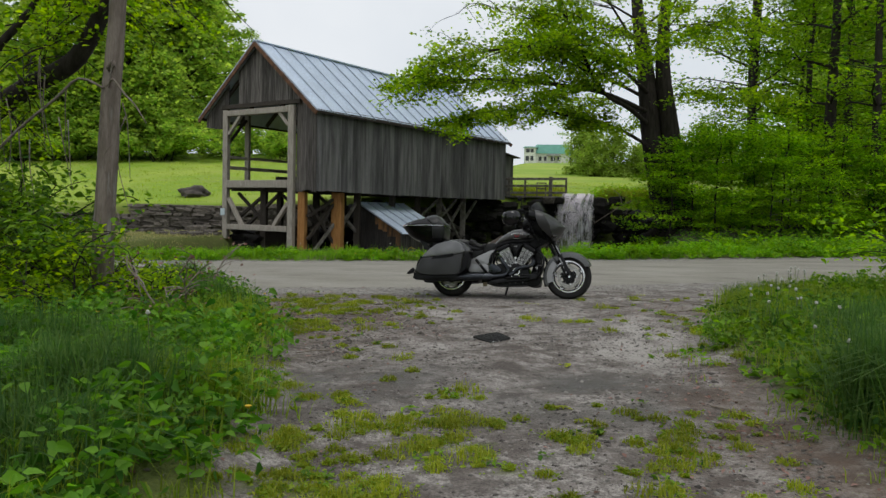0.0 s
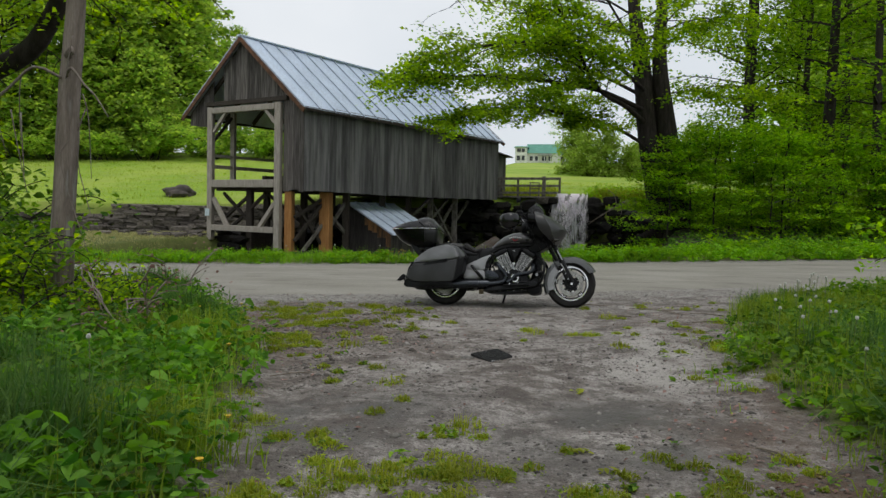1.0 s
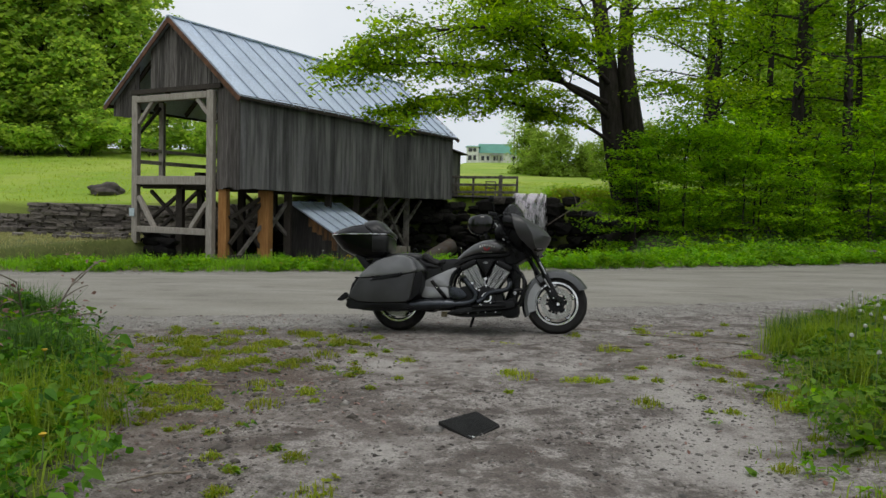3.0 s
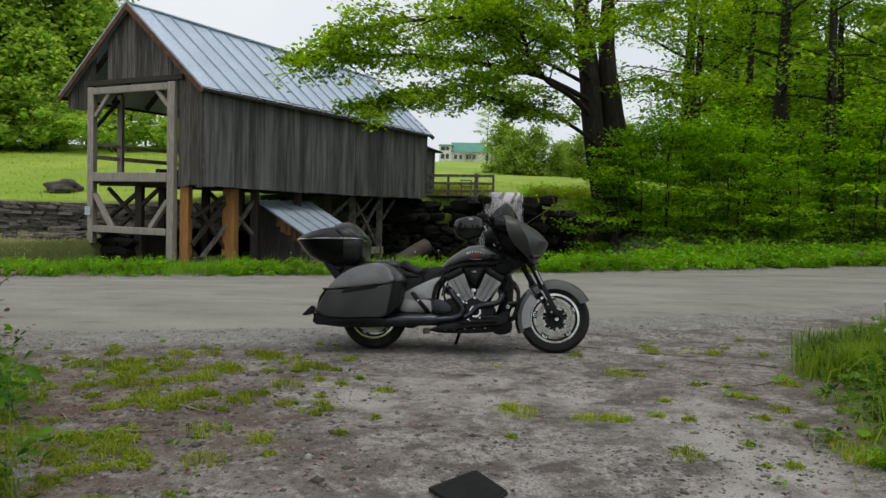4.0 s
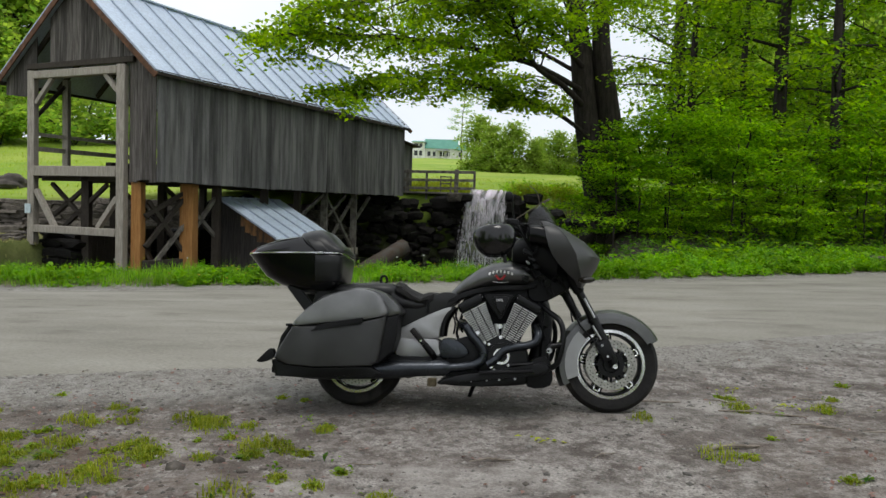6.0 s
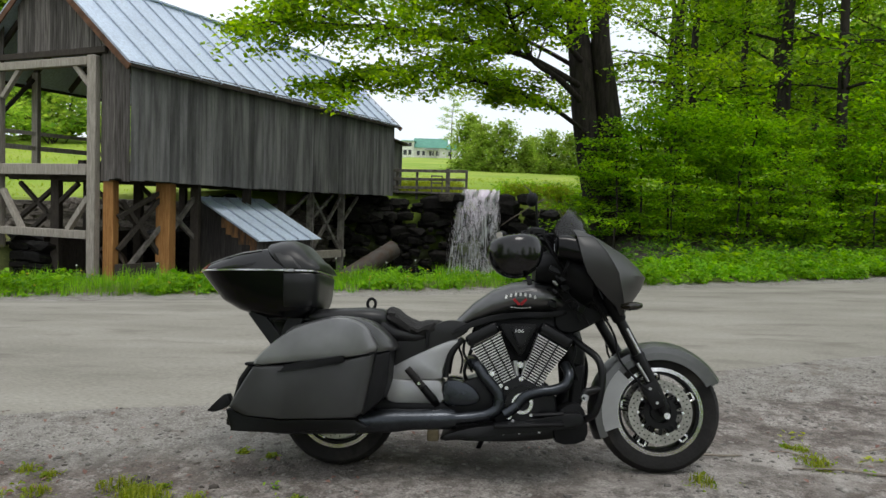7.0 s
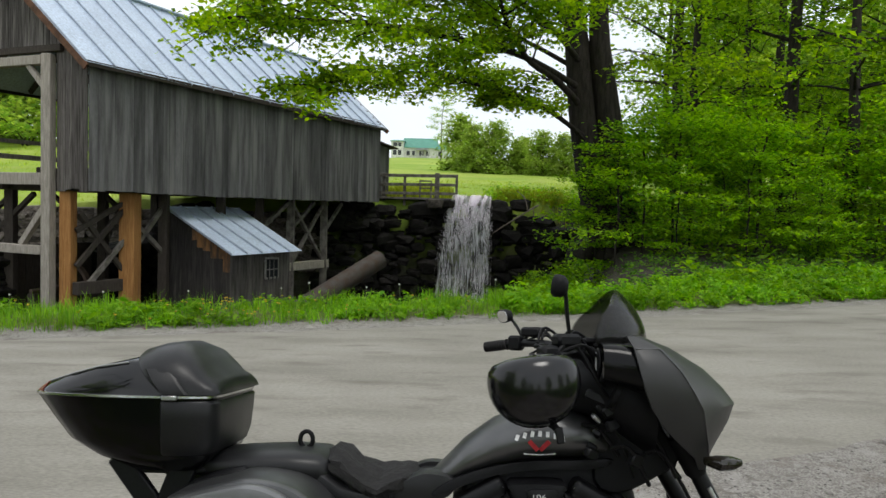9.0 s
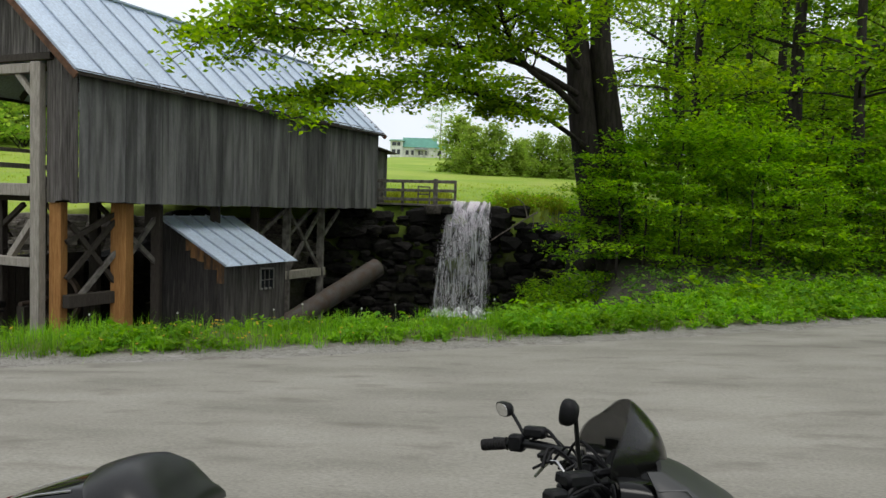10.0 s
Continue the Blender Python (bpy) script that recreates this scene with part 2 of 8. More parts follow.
M_BARK = mat("dark_bark", (0.044, 0.037, 0.032), 0.95, spec=0.18, var=(0.022, 0.018, 0.016), scale=4, fine=22, bump=1.0, bump_scale=14, stretch=(3, 3, 0.6))
M_BARK_PALE = mat("bare_grey_trunk", (0.245, 0.205, 0.178), 0.9, spec=0.18, var=(0.115, 0.090, 0.076), scale=3, fine=25, bump=0.7, stretch=(4, 4, 0.5),
                  dirt=(0.30, 0.285, 0.26), dirt_scale=3, dirt_at=(0.55, 0.7))
M_TWIG = mat("dry_twig", (0.26, 0.225, 0.19), 0.9, spec=0.18, var=(0.15, 0.125, 0.10), scale=9, fine=40, bump=0.4)
M_LEAF_MAPLE = leaf_mat("maple_leaf", (0.075, 0.185, 0.010), (0.310, 0.490, 0.028), 0.68)
M_LEAF_WOOD = leaf_mat("woodland_leaf", (0.050, 0.145, 0.010), (0.245, 0.430, 0.026), 0.62)
M_LEAF_UNDER = leaf_mat("understorey_leaf", (0.060, 0.185, 0.010), (0.285, 0.520, 0.026), 0.62)
M_LEAF_HEDGE = leaf_mat("hedge_leaf", (0.165, 0.300, 0.030), (0.290, 0.420, 0.065), 0.5)
M_LEAF_FAR = leaf_mat("far_leaf", (0.125, 0.265, 0.034), (0.350, 0.500, 0.068), 0.64)
M_HERB = leaf_mat("herb_leaf", (0.032, 0.105, 0.010), (0.185, 0.350, 0.026), 0.46)
M_NETTLE = leaf_mat("nettle_leaf", (0.030, 0.115, 0.011), (0.165, 0.375, 0.030), 0.46)
M_HERB_DARK = leaf_mat("deep_green_herb_leaf", (0.028, 0.098, 0.011), (0.130, 0.265, 0.024), 0.42)
M_GRASS = leaf_mat("grass_blade", (0.120, 0.230, 0.016), (0.235, 0.340, 0.032), 0.45)
M_GRASS_DARK = leaf_mat("tall_blue_green_grass", (0.040, 0.118, 0.020), (0.105, 0.205, 0.034), 0.42)
M_MOSS = leaf_mat("short_yellow_green_grass", (0.155, 0.225, 0.014), (0.300, 0.365, 0.034), 0.4)
M_GRASS_FIELD = leaf_mat("meadow_blade", (0.215, 0.360, 0.020), (0.320, 0.430, 0.050), 0.5)
M_STRAW = leaf_mat("pale_rough_grass", (0.205, 0.250, 0.065), (0.370, 0.375, 0.140), 0.4)


# ---- mesh helpers ----
def mesh_of(name, verts, faces, smooth=False):
    me = bpy.data.meshes.new(name)
    me.from_pydata([tuple(map(float, v)) for v in verts], [], faces)
    if smooth:
        me.polygons.foreach_set("use_smooth", [True] * len(me.polygons))
    me.update()
    return me


def fast_mesh(name, co, tri):
    """A triangle mesh from numpy arrays."""
    me = bpy.data.meshes.new(name)
    me.vertices.add(len(co))
    me.vertices.foreach_set("co", np.ascontiguousarray(co, dtype=np.float32).ravel())
    me.loops.add(tri.size)
    me.loops.foreach_set("vertex_index", tri.ravel().astype(np.int32))
    me.polygons.add(len(tri))
    me.polygons.foreach_set("loop_start", np.arange(0, tri.size, 3, dtype=np.int32))
    me.polygons.foreach_set("loop_total", np.full(len(tri), 3, dtype=np.int32))
    me.update(calc_edges=True)
    return me


def put(name, me, material, parent=None, label="", m=None):
    ob = new(name, me)
    if material and not me.materials:
        me.materials.append(material)
    if m is not None:
        ob.matrix_basis = m
    if parent:
        ob.parent = parent
    if label:
        tagged(ob, label)
    return ob


def part(name, bm, material, parent, label="", smooth=True):
    me = bpy.data.meshes.new(name)
    if smooth:
        for f in bm.faces:
            f.smooth = True
    bm.to_mesh(me)
    bm.free()
    if smooth and len(me.polygons):
        me.set_sharp_from_angle(angle=radians(38))
    return put(name, me, material, parent, label)


def thing(name, label, category, m=None, group="", kind=""):
    ob = new(name)
    ob.empty_display_size = 0.1
    if m is not None:
        ob.matrix_basis = m
    return tagged(ob, label, category, group, kind)


def box_bm(sx, sy, sz, m=None, bevel=0.0, segs=1):
    bm = bmesh.new()
    bmesh.ops.create_cube(bm, size=1.0, matrix=(m or Matrix()) @ Matrix.Diagonal((sx, sy, sz, 1)))
    if bevel:
        bmesh.ops.bevel(bm, geom=bm.edges[:], offset=bevel, segments=segs, affect="EDGES", profile=0.6)
    return bm


def beam_bm(a, b, w, h, bevel=0.008, up=(0, 0, 1)):
    """A squared timber from a to b, w across and h high."""
    a, b = Vector(a), Vector(b)
    d = b - a
    z = d.normalized()
    upv = Vector(up)
    if abs(z.dot(upv)) > 0.98:
        upv = Vector((1, 0, 0))
    x = upv.cross(z).normalized()
    y = z.cross(x)
    rot = Matrix((x, y, z)).transposed().to_4x4()
    return box_bm(w, h, d.length, Matrix.Translation((a + b) / 2) @ rot, bevel)


def tube_arrays(path, radii, sides=8, caps=True):
    """Rings along a path."""
    path = [Vector(p) for p in path]
    verts, faces = [], []
    x = None
    for i, p in enumerate(path):
        d = (path[min(i + 1, len(path) - 1)] - path[max(i - 1, 0)]).normalized()
        if x is None:
            x = d.orthogonal().normalized()
        x = (x - d * x.dot(d)).normalized()
        y = d.cross(x)
        for k in range(sides):
            a = 2 * math.pi * k / sides
            verts.append(p + (x * math.cos(a) + y * math.sin(a)) * radii[i])
        if i:
            o = (i - 1) * sides
            for k in range(sides):
                k2 = (k + 1) % sides
                faces.append((o + k, o + k2, o + sides + k2, o + sides + k))
    if caps:
        faces.append(tuple(range(sides - 1, -1, -1)))
        o = (len(path) - 1) * sides
        faces.append(tuple(range(o, o + sides)))
    return verts, faces


def tube_bm(path, radii, sides=10):
    if not hasattr(radii, "__len__"):
        radii = [radii] * len(path)
    v, f = tube_arrays(path, radii, sides)
    bm = bmesh.new()
    vs = [bm.verts.new(p) for p in v]
    for q in f:
        bm.faces.new([vs[i] for i in q])
    return bm


def join_bm(*parts_):
    out = parts_[0]
    for p in parts_[1:]:
        me = bpy.data.meshes.new("join")
        p.to_mesh(me)
        out.from_mesh(me)
        bpy.data.meshes.remove(me)
        p.free()
    return out


def smooth_path(pts, n=6):
    """Catmull-Rom points through pts."""
    pts = [Vector(p) for p in pts]
    out = []
    for i in range(len(pts) - 1):
        p0, p1, p2, p3 = pts[max(i - 1, 0)], pts[i], pts[i + 1], pts[min(i + 2, len(pts) - 1)]
        for k in range(n):
            t = k / n
            out.append(0.5 * ((2 * p1) + (p2 - p0) * t + (2 * p0 - 5 * p1 + 4 * p2 - p3) * t * t + (3 * p1 - p0 - 3 * p2 + p3) * t ** 3))
    out.append(pts[-1])
    return out


def leaves_mesh(name, centres, sizes, rng, flat=0.6, width=0.62, droop=0.25, ovate=False):
    """One folded leaf of two triangles at each centre; flat: how level they lie."""
    n = len(centres)
    yaw = rng.uniform(0, 2 * np.pi, n)
    tip = np.stack([np.cos(yaw), np.sin(yaw), rng.normal(-droop, 0.35, n)], 1)
    tip /= np.linalg.norm(tip, axis=1)[:, None]
    nor = rng.normal(0, 1 - flat, (n, 3)) + np.array([0, 0, flat + 0.05])
    side = np.cross(tip, nor)
    side /= np.linalg.norm(side, axis=1)[:, None] + 1e-9
    up = np.cross(side, tip)
    s = np.asarray(sizes)[:, None]
    if ovate:
        fold, mid = up * s * 0.10, up * s * 0.04
        co = np.stack([centres - tip * s * 0.5, centres - tip * s * 0.22 + side * s * width * 0.48 + fold, centres + tip * s * 0.14 + side * s * width * 0.36 + fold,
                       centres + tip * s * 0.55 - mid, centres + tip * s * 0.14 - side * s * width * 0.36 + fold, centres - tip * s * 0.22 - side * s * width * 0.48 + fold], 1)
        i = np.arange(n)[:, None] * 6
        tri = np.concatenate([i + [0, 1, 2], i + [0, 2, 3], i + [0, 3, 4], i + [0, 4, 5]], 1).reshape(-1, 3)
        return fast_mesh(name, co.reshape(-1, 3), tri)
    co = np.empty((n, 4, 3))
    co[:, 0] = centres - tip * s * 0.5
    co[:, 1] = centres + side * s * width * 0.5 + up * s * 0.12
    co[:, 2] = centres + tip * s * 0.5
    co[:, 3] = centres - side * s * width * 0.5 + up * s * 0.12
    i = np.arange(n)[:, None] * 4
    tri = np.concatenate([i + [0, 1, 2], i + [0, 2, 3]], 1).reshape(-1, 3)
    return fast_mesh(name, co.reshape(-1, 3), tri)


def blades_mesh(name, roots, heights, rng, width=0.012, lean=0.45):
    """Curved grass blades of five vertices each."""
    n = len(roots)
    yaw = rng.uniform(0, 2 * np.pi, n)
    d = np.stack([np.cos(yaw), np.sin(yaw), np.zeros(n)], 1)
    sd = np.stack([-np.sin(yaw), np.cos(yaw), np.zeros(n)], 1)
    h = np.asarray(heights)[:, None]
    le = (np.abs(rng.normal(0, lean, n)))[:, None]
    w = (width * rng.uniform(0.6, 1.4, n))[:, None]
    mid = roots + d * h * le * 0.3 + np.array([0, 0, 1]) * h * 0.6
    tip = roots + d * h * le + np.array([0, 0, 1]) * h * np.maximum(0.25, 1 - 0.35 * le)
    co = np.stack([roots - sd * w, roots + sd * w, mid + sd * w * 0.8, mid - sd * w * 0.8, tip], 1)
    i = np.arange(n)[:, None] * 5
    tri = np.concatenate([i + [0, 1, 2], i + [0, 2, 3], i + [3, 2, 4]], 1).reshape(-1, 3)
    return fast_mesh(name, co.reshape(-1, 3), tri)


def rings_bm(rings, closed=True, cap=True):
    """Skin over rings of equal count."""
    bm = bmesh.new()
    vs = [[bm.verts.new(p) for p in r] for r in rings]
    n = len(rings[0])
    for a, b in zip(vs, vs[1:]):
        for k in range(n if closed else n - 1):
            bm.faces.new((a[k], a[(k + 1) % n], b[(k + 1) % n], b[k]))
    if cap and closed:
        bm.faces.new(list(reversed(vs[0])))
        bm.faces.new(vs[-1])
    bmesh.ops.recalc_face_normals(bm, faces=bm.faces[:])
    return bm


def closed_curve(pts, n=4):
    """Smooth closed outline through 2D points."""
    out, k = [], len(pts)
    for i in range(k):
        p0, p1, p2, p3 = (Vector(pts[(i + j) % k]) for j in (-1, 0, 1, 2))
        for q in range(n):
            t = q / n
            out.append(0.5 * (2 * p1 + (p2 - p0) * t + (2 * p0 - 5 * p1 + 4 * p2 - p3) * t * t + (3 * p1 - p0 - 3 * p2 + p3) * t ** 3))
    return out


def pillow_bm(profile, y0, y1, rnd=0.03, n=3):
    """An outline in x and z filled from y0 to a rounded face at y1."""
    o = closed_curve(profile, n)
    c = sum(o, Vector((0, 0))) / len(o)
    sg = 1 if y1 > y0 else -1
    rings = []
    for y, s in ((y0, 1.0), (y1 - sg * rnd, 1.0), (y1 - sg * rnd * .45, 1 - rnd * .6), (y1 - sg * rnd * .1, 1 - rnd * 2.2), (y1, 1 - rnd * 6)):
        s = max(s, .4)
        rings.append([Vector((c.x + (p.x - c.x) * s, y, c.y + (p.y - c.y) * s)) for p in o])
    return rings_bm(rings)


def crisp(profile, r=.018):
    """The outline with each corner kept, rounded over a short distance only."""
    out, k = [], len(profile)
    for i, p in enumerate(profile):
        p = Vector(p)
        for q in (Vector(profile[i - 1]), Vector(profile[(i + 1) % k])):
            d = q - p
            out.append(tuple(p + d * min(r / d.length, .4)))
    return out


def oval(x, zc, hz, hy, n=20, e=2.4, yc=0.0):
    out = []
    for k in range(n):
        a = 2 * math.pi * k / n
        ca, sa = math.cos(a), math.sin(a)
        out.append(Vector((x, yc + hy * math.copysign(abs(ca) ** (2 / e), ca), zc + hz * math.copysign(abs(sa) ** (2 / e), sa))))
    return out


def lathe_bm(profile, c, n=48, a0=0.0, a1=2 * math.pi):
    """Turns (radius, y) points about the axle through c; a closed turn or an arc."""
    full = abs(a1 - a0 - 2 * math.pi) < 1e-6
    bm = bmesh.new()
    m = n if full else n + 1
    rows = []
    for i in range(m):
        a = a0 + (a1 - a0) * i / n
        rows.append([bm.verts.new((c[0] + r * math.cos(a), c[1] + y, c[2] + r * math.sin(a))) for r, y in profile])
    for i in range(n):
        a, b = rows[i], rows[(i + 1) % m]
        for k in range(len(profile)):
            k2 = (k + 1) % len(profile)
            bm.faces.new((a[k], a[k2], b[k2], b[k]))
    if not full:
        bm.faces.new(rows[0])
        bm.faces.new(list(reversed(rows[-1])))
    bmesh.ops.recalc_face_normals(bm, faces=bm.faces[:])
    return bm


def disc_bm(c, r, y0, y1, n=32):
    return tube_bm([(c[0], y0, c[2]), (c[0], y1, c[2])], r, n)


# ---- ground ----
def step(a, b, v):
    t = np.clip((np.asarray(v, float) - a) / (b - a), 0, 1)
    return t * t * (3 - 2 * t)


def road_far(x):
    xc = np.clip(x, -14, 14)
    return 8.4 + 0.35 * x + 0.008 * xc * (2 * x - xc)


def road_near(x):
    xc = np.clip(x, -8, 9)
    return 0.95 + 0.36 * x + 0.02 * xc * (2 * x - xc)


def bank_left(x, y):
    """Weight of the planted bank on the left of the drive."""
    edge = np.interp(y, [-12, -7.7, -6.6, -5, -3.9, -3.1, -1.7, -0.8, 0.2], [1.0, 0.6, 0.14, -0.43, -0.84, -1.43, -2.4, -3.45, -6.5])
    return step(0.25, -0.35, x - edge) * step(0.4, -0.3, y - road_near(x))


def bank_right(x, y):
    edge = np.interp(y, [-12, -6.9, -5.4, -4.4, -3, -2, -1.2, 0, 1.0, 2.1, 3.2], [3.85, 3.55, 3.32, 3.22, 3.20, 3.30, 3.62, 4.2, 4.8, 5.8, 7.6])
    return step(-0.3, 0.4, x - edge) * step(0.4, -0.4, y - road_near(x))


BARN_O, BARN_YAW = Vector((-7.59, 13.505, 0)), 0.382
BU = Vector((math.sin(BARN_YAW), math.cos(BARN_YAW), 0))
BV = Vector((-math.cos(BARN_YAW), math.sin(BARN_YAW), 0))


def wall_line(x):
    """Where the stone walls that hold up the far field run."""
    return np.interp(x, [-60, -26, -13, -8, -3.6, -2.6, 1.6, 3.2], [19.5, 20.0, 20.6, 22.6, 25.6, 26.2, 26.6, 27.5])


def creek(x, y):
    """Weight of the stream bed."""
    d = y - road_far(x)
    w = (x - BARN_O.x) * BV.x + (y - BARN_O.y) * BV.y
    return step(1.35, 2.9, d) * step(4.45, 3.9, w) * step(4.6, 1.6, x - 0.07 * (y - 14)) * step(0.35, -0.1, y - wall_line(x))


def ground_z(x, y):
    x, y = np.asarray(x, float), np.asarray(y, float)
    base = 0.02 * np.clip(x, -30, 40)
    d = y - road_far(x)
    berm = 0.09 * step(0.1, 0.7, d) * step(2.6, 1.3, d)
    left_low = base + berm - 0.0 + 0.35 * step(2, 9, d) * step(-6, -12, x)
    up_left = 1.15 + 0.148 * np.clip(y - 20, 0, 34) + 0.02 * np.clip(y - 54, 0, 400)
    up_right = 1.85 + 0.080 * np.clip(y - 26, 0, 120)
    k = step(-16, -4, x + 0.08 * (y - 22))
    upper = up_left * (1 - k) + up_right * k
    wl_ = wall_line(x)
    sharp = step(-0.2, 0.25, y - wl_)
    soft = np.clip((d - 1.2) / np.maximum(wl_ + 3 - road_far(x) - 1.2, 4), 0, 1) ** 0.8
    s = step(2.0, 4.6, x - 0.07 * (y - 14))
    t = sharp * (1 - s) + soft * s
    t = np.where(d < 0, 0, t)
    z = left_low * (1 - t) + upper * t
    c = creek(x, y)
    z = z * (1 - c) + (-1.9 - 0.4 * step(8, 24, y)) * c
    bl, br = bank_left(x, y), bank_right(x, y)
    z = z + 0.12 * bl + 0.08 * br
    near = step(0.0, -3.0, y - road_near(x))
    bumps = 0.02 * np.sin(1.7 * x + 0.6 * np.sin(1.3 * y)) * np.sin(1.1 * y + 0.4) + 0.012 * np.sin(4.1 * x - 1.9 * y)
    z = z + bumps * near
    far = step(120, 500, np.hypot(x, y - 20))
    return z * (1 - far) + 9.0 * far * step(-50, 150, y) + 0.0


def spread(lo, hi, fine, out, steps):
    mid = np.arange(lo, hi + fine / 2, fine)
    g = np.geomspace(fine * 1.5, out, steps)
    return np.concatenate([(lo - np.cumsum(g))[::-1], mid, hi + np.cumsum(g)])


def patchy(x, y, scale, lo, hi, seed=0.0):
    v = np.array([noise.fractal((a * scale, b * scale, seed), 0.6, 2.0, 4) for a, b in zip(x, y)])
    return step(lo, hi, v)


def turf_keep(x, y):
    f = (2.0 * np.exp(-((x + 1.35) / 1.1) ** 2 - ((y + 1.9) / 1.05) ** 2) + 1.7 * np.exp(-((x - 1.5) / .75) ** 2 - ((y + 6.9) / .75) ** 2) + 1.6 * np.exp(-((x - .6) / .5) ** 2 - ((y + 7.6) / .8) ** 2)
         + .30 * np.exp(-((x - 2.9) / .45) ** 2 - ((y + 1.6) / 2.4) ** 2) + .5 * np.exp(-((x - 2.75) / .4) ** 2 - ((y + 6.2) / .6) ** 2) + .55 * np.exp(-((x + .1) / .5) ** 2 - ((y + 5.9) / 1.3) ** 2)
         + .22 * np.exp(-((x - 2.0) / .8) ** 2 - ((y + 2.2) / .7) ** 2) + 1.5 * np.exp(-((x + 1.2) / .4) ** 2 - ((y + 3.3) / 1.0) ** 2) + .01)
    return np.clip(f, 0, 1) * patchy(x, y, 2.1, -.06, .12)


def build_ground():
    xs, ys = spread(-24, 15, 0.2, 600, 34), spread(-13, 30, 0.2, 600, 34)
    X, Y = np.meshgrid(xs, ys)
    x, y = X.ravel(), Y.ravel()
    z = ground_z(x, y)
    nx, ny = len(xs), len(ys)
    a = (np.arange(ny - 1)[:, None] * nx + np.arange(nx - 1)[None, :]).ravel()
    tri = np.concatenate([np.stack([a, a + 1, a + nx + 1], 1), np.stack([a, a + nx + 1, a + nx], 1)])
    me = fast_mesh("ground", np.stack([x, y, z], 1), tri)
    me.polygons.foreach_set("use_smooth", np.ones(len(tri), dtype=bool))
    d = y - road_far(x)
    bl, br, cr = bank_left(x, y), bank_right(x, y), creek(x, y)
    patch = .50 * turf_keep(x, y)
    veg = np.clip(np.maximum.reduce([bl, br, patch, step(0.15, 0.5, d) * (1 - cr)]), 0, 1)
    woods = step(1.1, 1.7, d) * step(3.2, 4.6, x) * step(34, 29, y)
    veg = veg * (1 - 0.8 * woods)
    field = step(-0.1, 0.5, y - wall_line(x)) * step(0.5, 3, d)
    field = np.maximum(field, step(16, 30, np.abs(x)) * (d > 1) * step(0, 3, d))
    mud = np.clip(1.2 * np.exp(-((x - 0.5) / 0.55) ** 2 - ((y + 5.6) / 0.7) ** 2) + 1.2 * np.exp(-((x - 2.15) / 0.6) ** 2 - ((y + 5.6) / 0.8) ** 2)
                  + 0.8 * np.exp(-((x + 0.9) / 2.6) ** 2 - ((y - 0.1) / 0.35) ** 2), 0, 1)
    litter = np.clip(np.exp(-((x + 1.6) / 1.7) ** 2 - ((y + 2.6) / 2.2) ** 2) + np.exp(-((x - 3.2) / 0.6) ** 2 - ((y + 6.5) / 2) ** 2)
                     + 0.8 * np.exp(-((d - 0.05) / 0.16) ** 2) + 0.5 * np.exp(-((x - 3.0) / 0.7) ** 2 - ((y + 1.2) / 1.6) ** 2) + woods, 0, 1)
    side = step(-1.5, 0.1, y - road_near(x)) * step(0.6, 0.0, d)
    sand = np.clip(np.exp(-((x - 2.5) / .55) ** 2 - ((y + 3.4) / 1.7) ** 2) + .8 * np.exp(-((x - .6) / 1.5) ** 2 - ((y + 1.7) / .8) ** 2) + .7 * np.exp(-((x - 2.2) / 1.3) ** 2 - ((y - .2) / .8) ** 2)
                   + .6 * np.exp(-((x - .7) / .6) ** 2 - ((y + 4.2) / .8) ** 2), 0, 1)
    # bed also covers the woods, to put tree shade into the ground colour
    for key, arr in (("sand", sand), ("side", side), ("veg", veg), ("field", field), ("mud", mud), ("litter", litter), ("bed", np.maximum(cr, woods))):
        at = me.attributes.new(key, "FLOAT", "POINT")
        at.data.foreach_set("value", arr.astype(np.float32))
    ob = put("ground", me, M_GROUND)
    tagged(ob, "bare grey gravel drive with mossy turf, a stream bed and rising meadows", "ground", kind="structure")

    # the road lies a little proud of the ground, with worn edges
    rx = np.concatenate([np.linspace(-160, -14, 40)[:-1], np.arange(-14, 14, 0.4), np.linspace(14, 160, 40)])
    v, f = [], []
    ks = np.array([0.04, 0.12, 0.25, 0.4, 0.55, 0.7, 0.85, 0.97])
    for i, xx in enumerate(rx):
        for j, k in enumerate(ks):
            n0, n1 = float(road_near(xx)), float(road_far(xx))
            yy = n0 + (n1 - n0) * k + (0.18 * noise.noise((xx * 0.9, 7.0 * (k > 0.5), 0)) if j in (0, len(ks) - 1) else 0)
            crown = 0.055 * (1 - (2 * k - 1) ** 2)
            zz = float(ground_z(xx, yy)) + (crown + 0.006 if 0 < j < len(ks) - 1 else -0.015)
            v.append((xx, yy, zz))
        if i:
            o = (i - 1) * len(ks)
            for j in range(len(ks) - 1):
                f.append((o + j, o + len(ks) + j, o + len(ks) + j + 1, o + j + 1))
    f = [tuple(reversed(q)) for q in f]
    road = put("road", mesh_of("road", v, f, True), M_ROAD)
    tagged(road, "pale grey packed gravel country road", "road", kind="structure")


build_ground()


# ---- the sawmill over the stream ----
def bp_(s, w, z):
    return BARN_O + BU * s + BV * w + Vector((0, 0, z))


L, W, ZB, ZE, ZP = 12.85, 5.75, 1.80, 4.60, 7.05
MID = W / 2


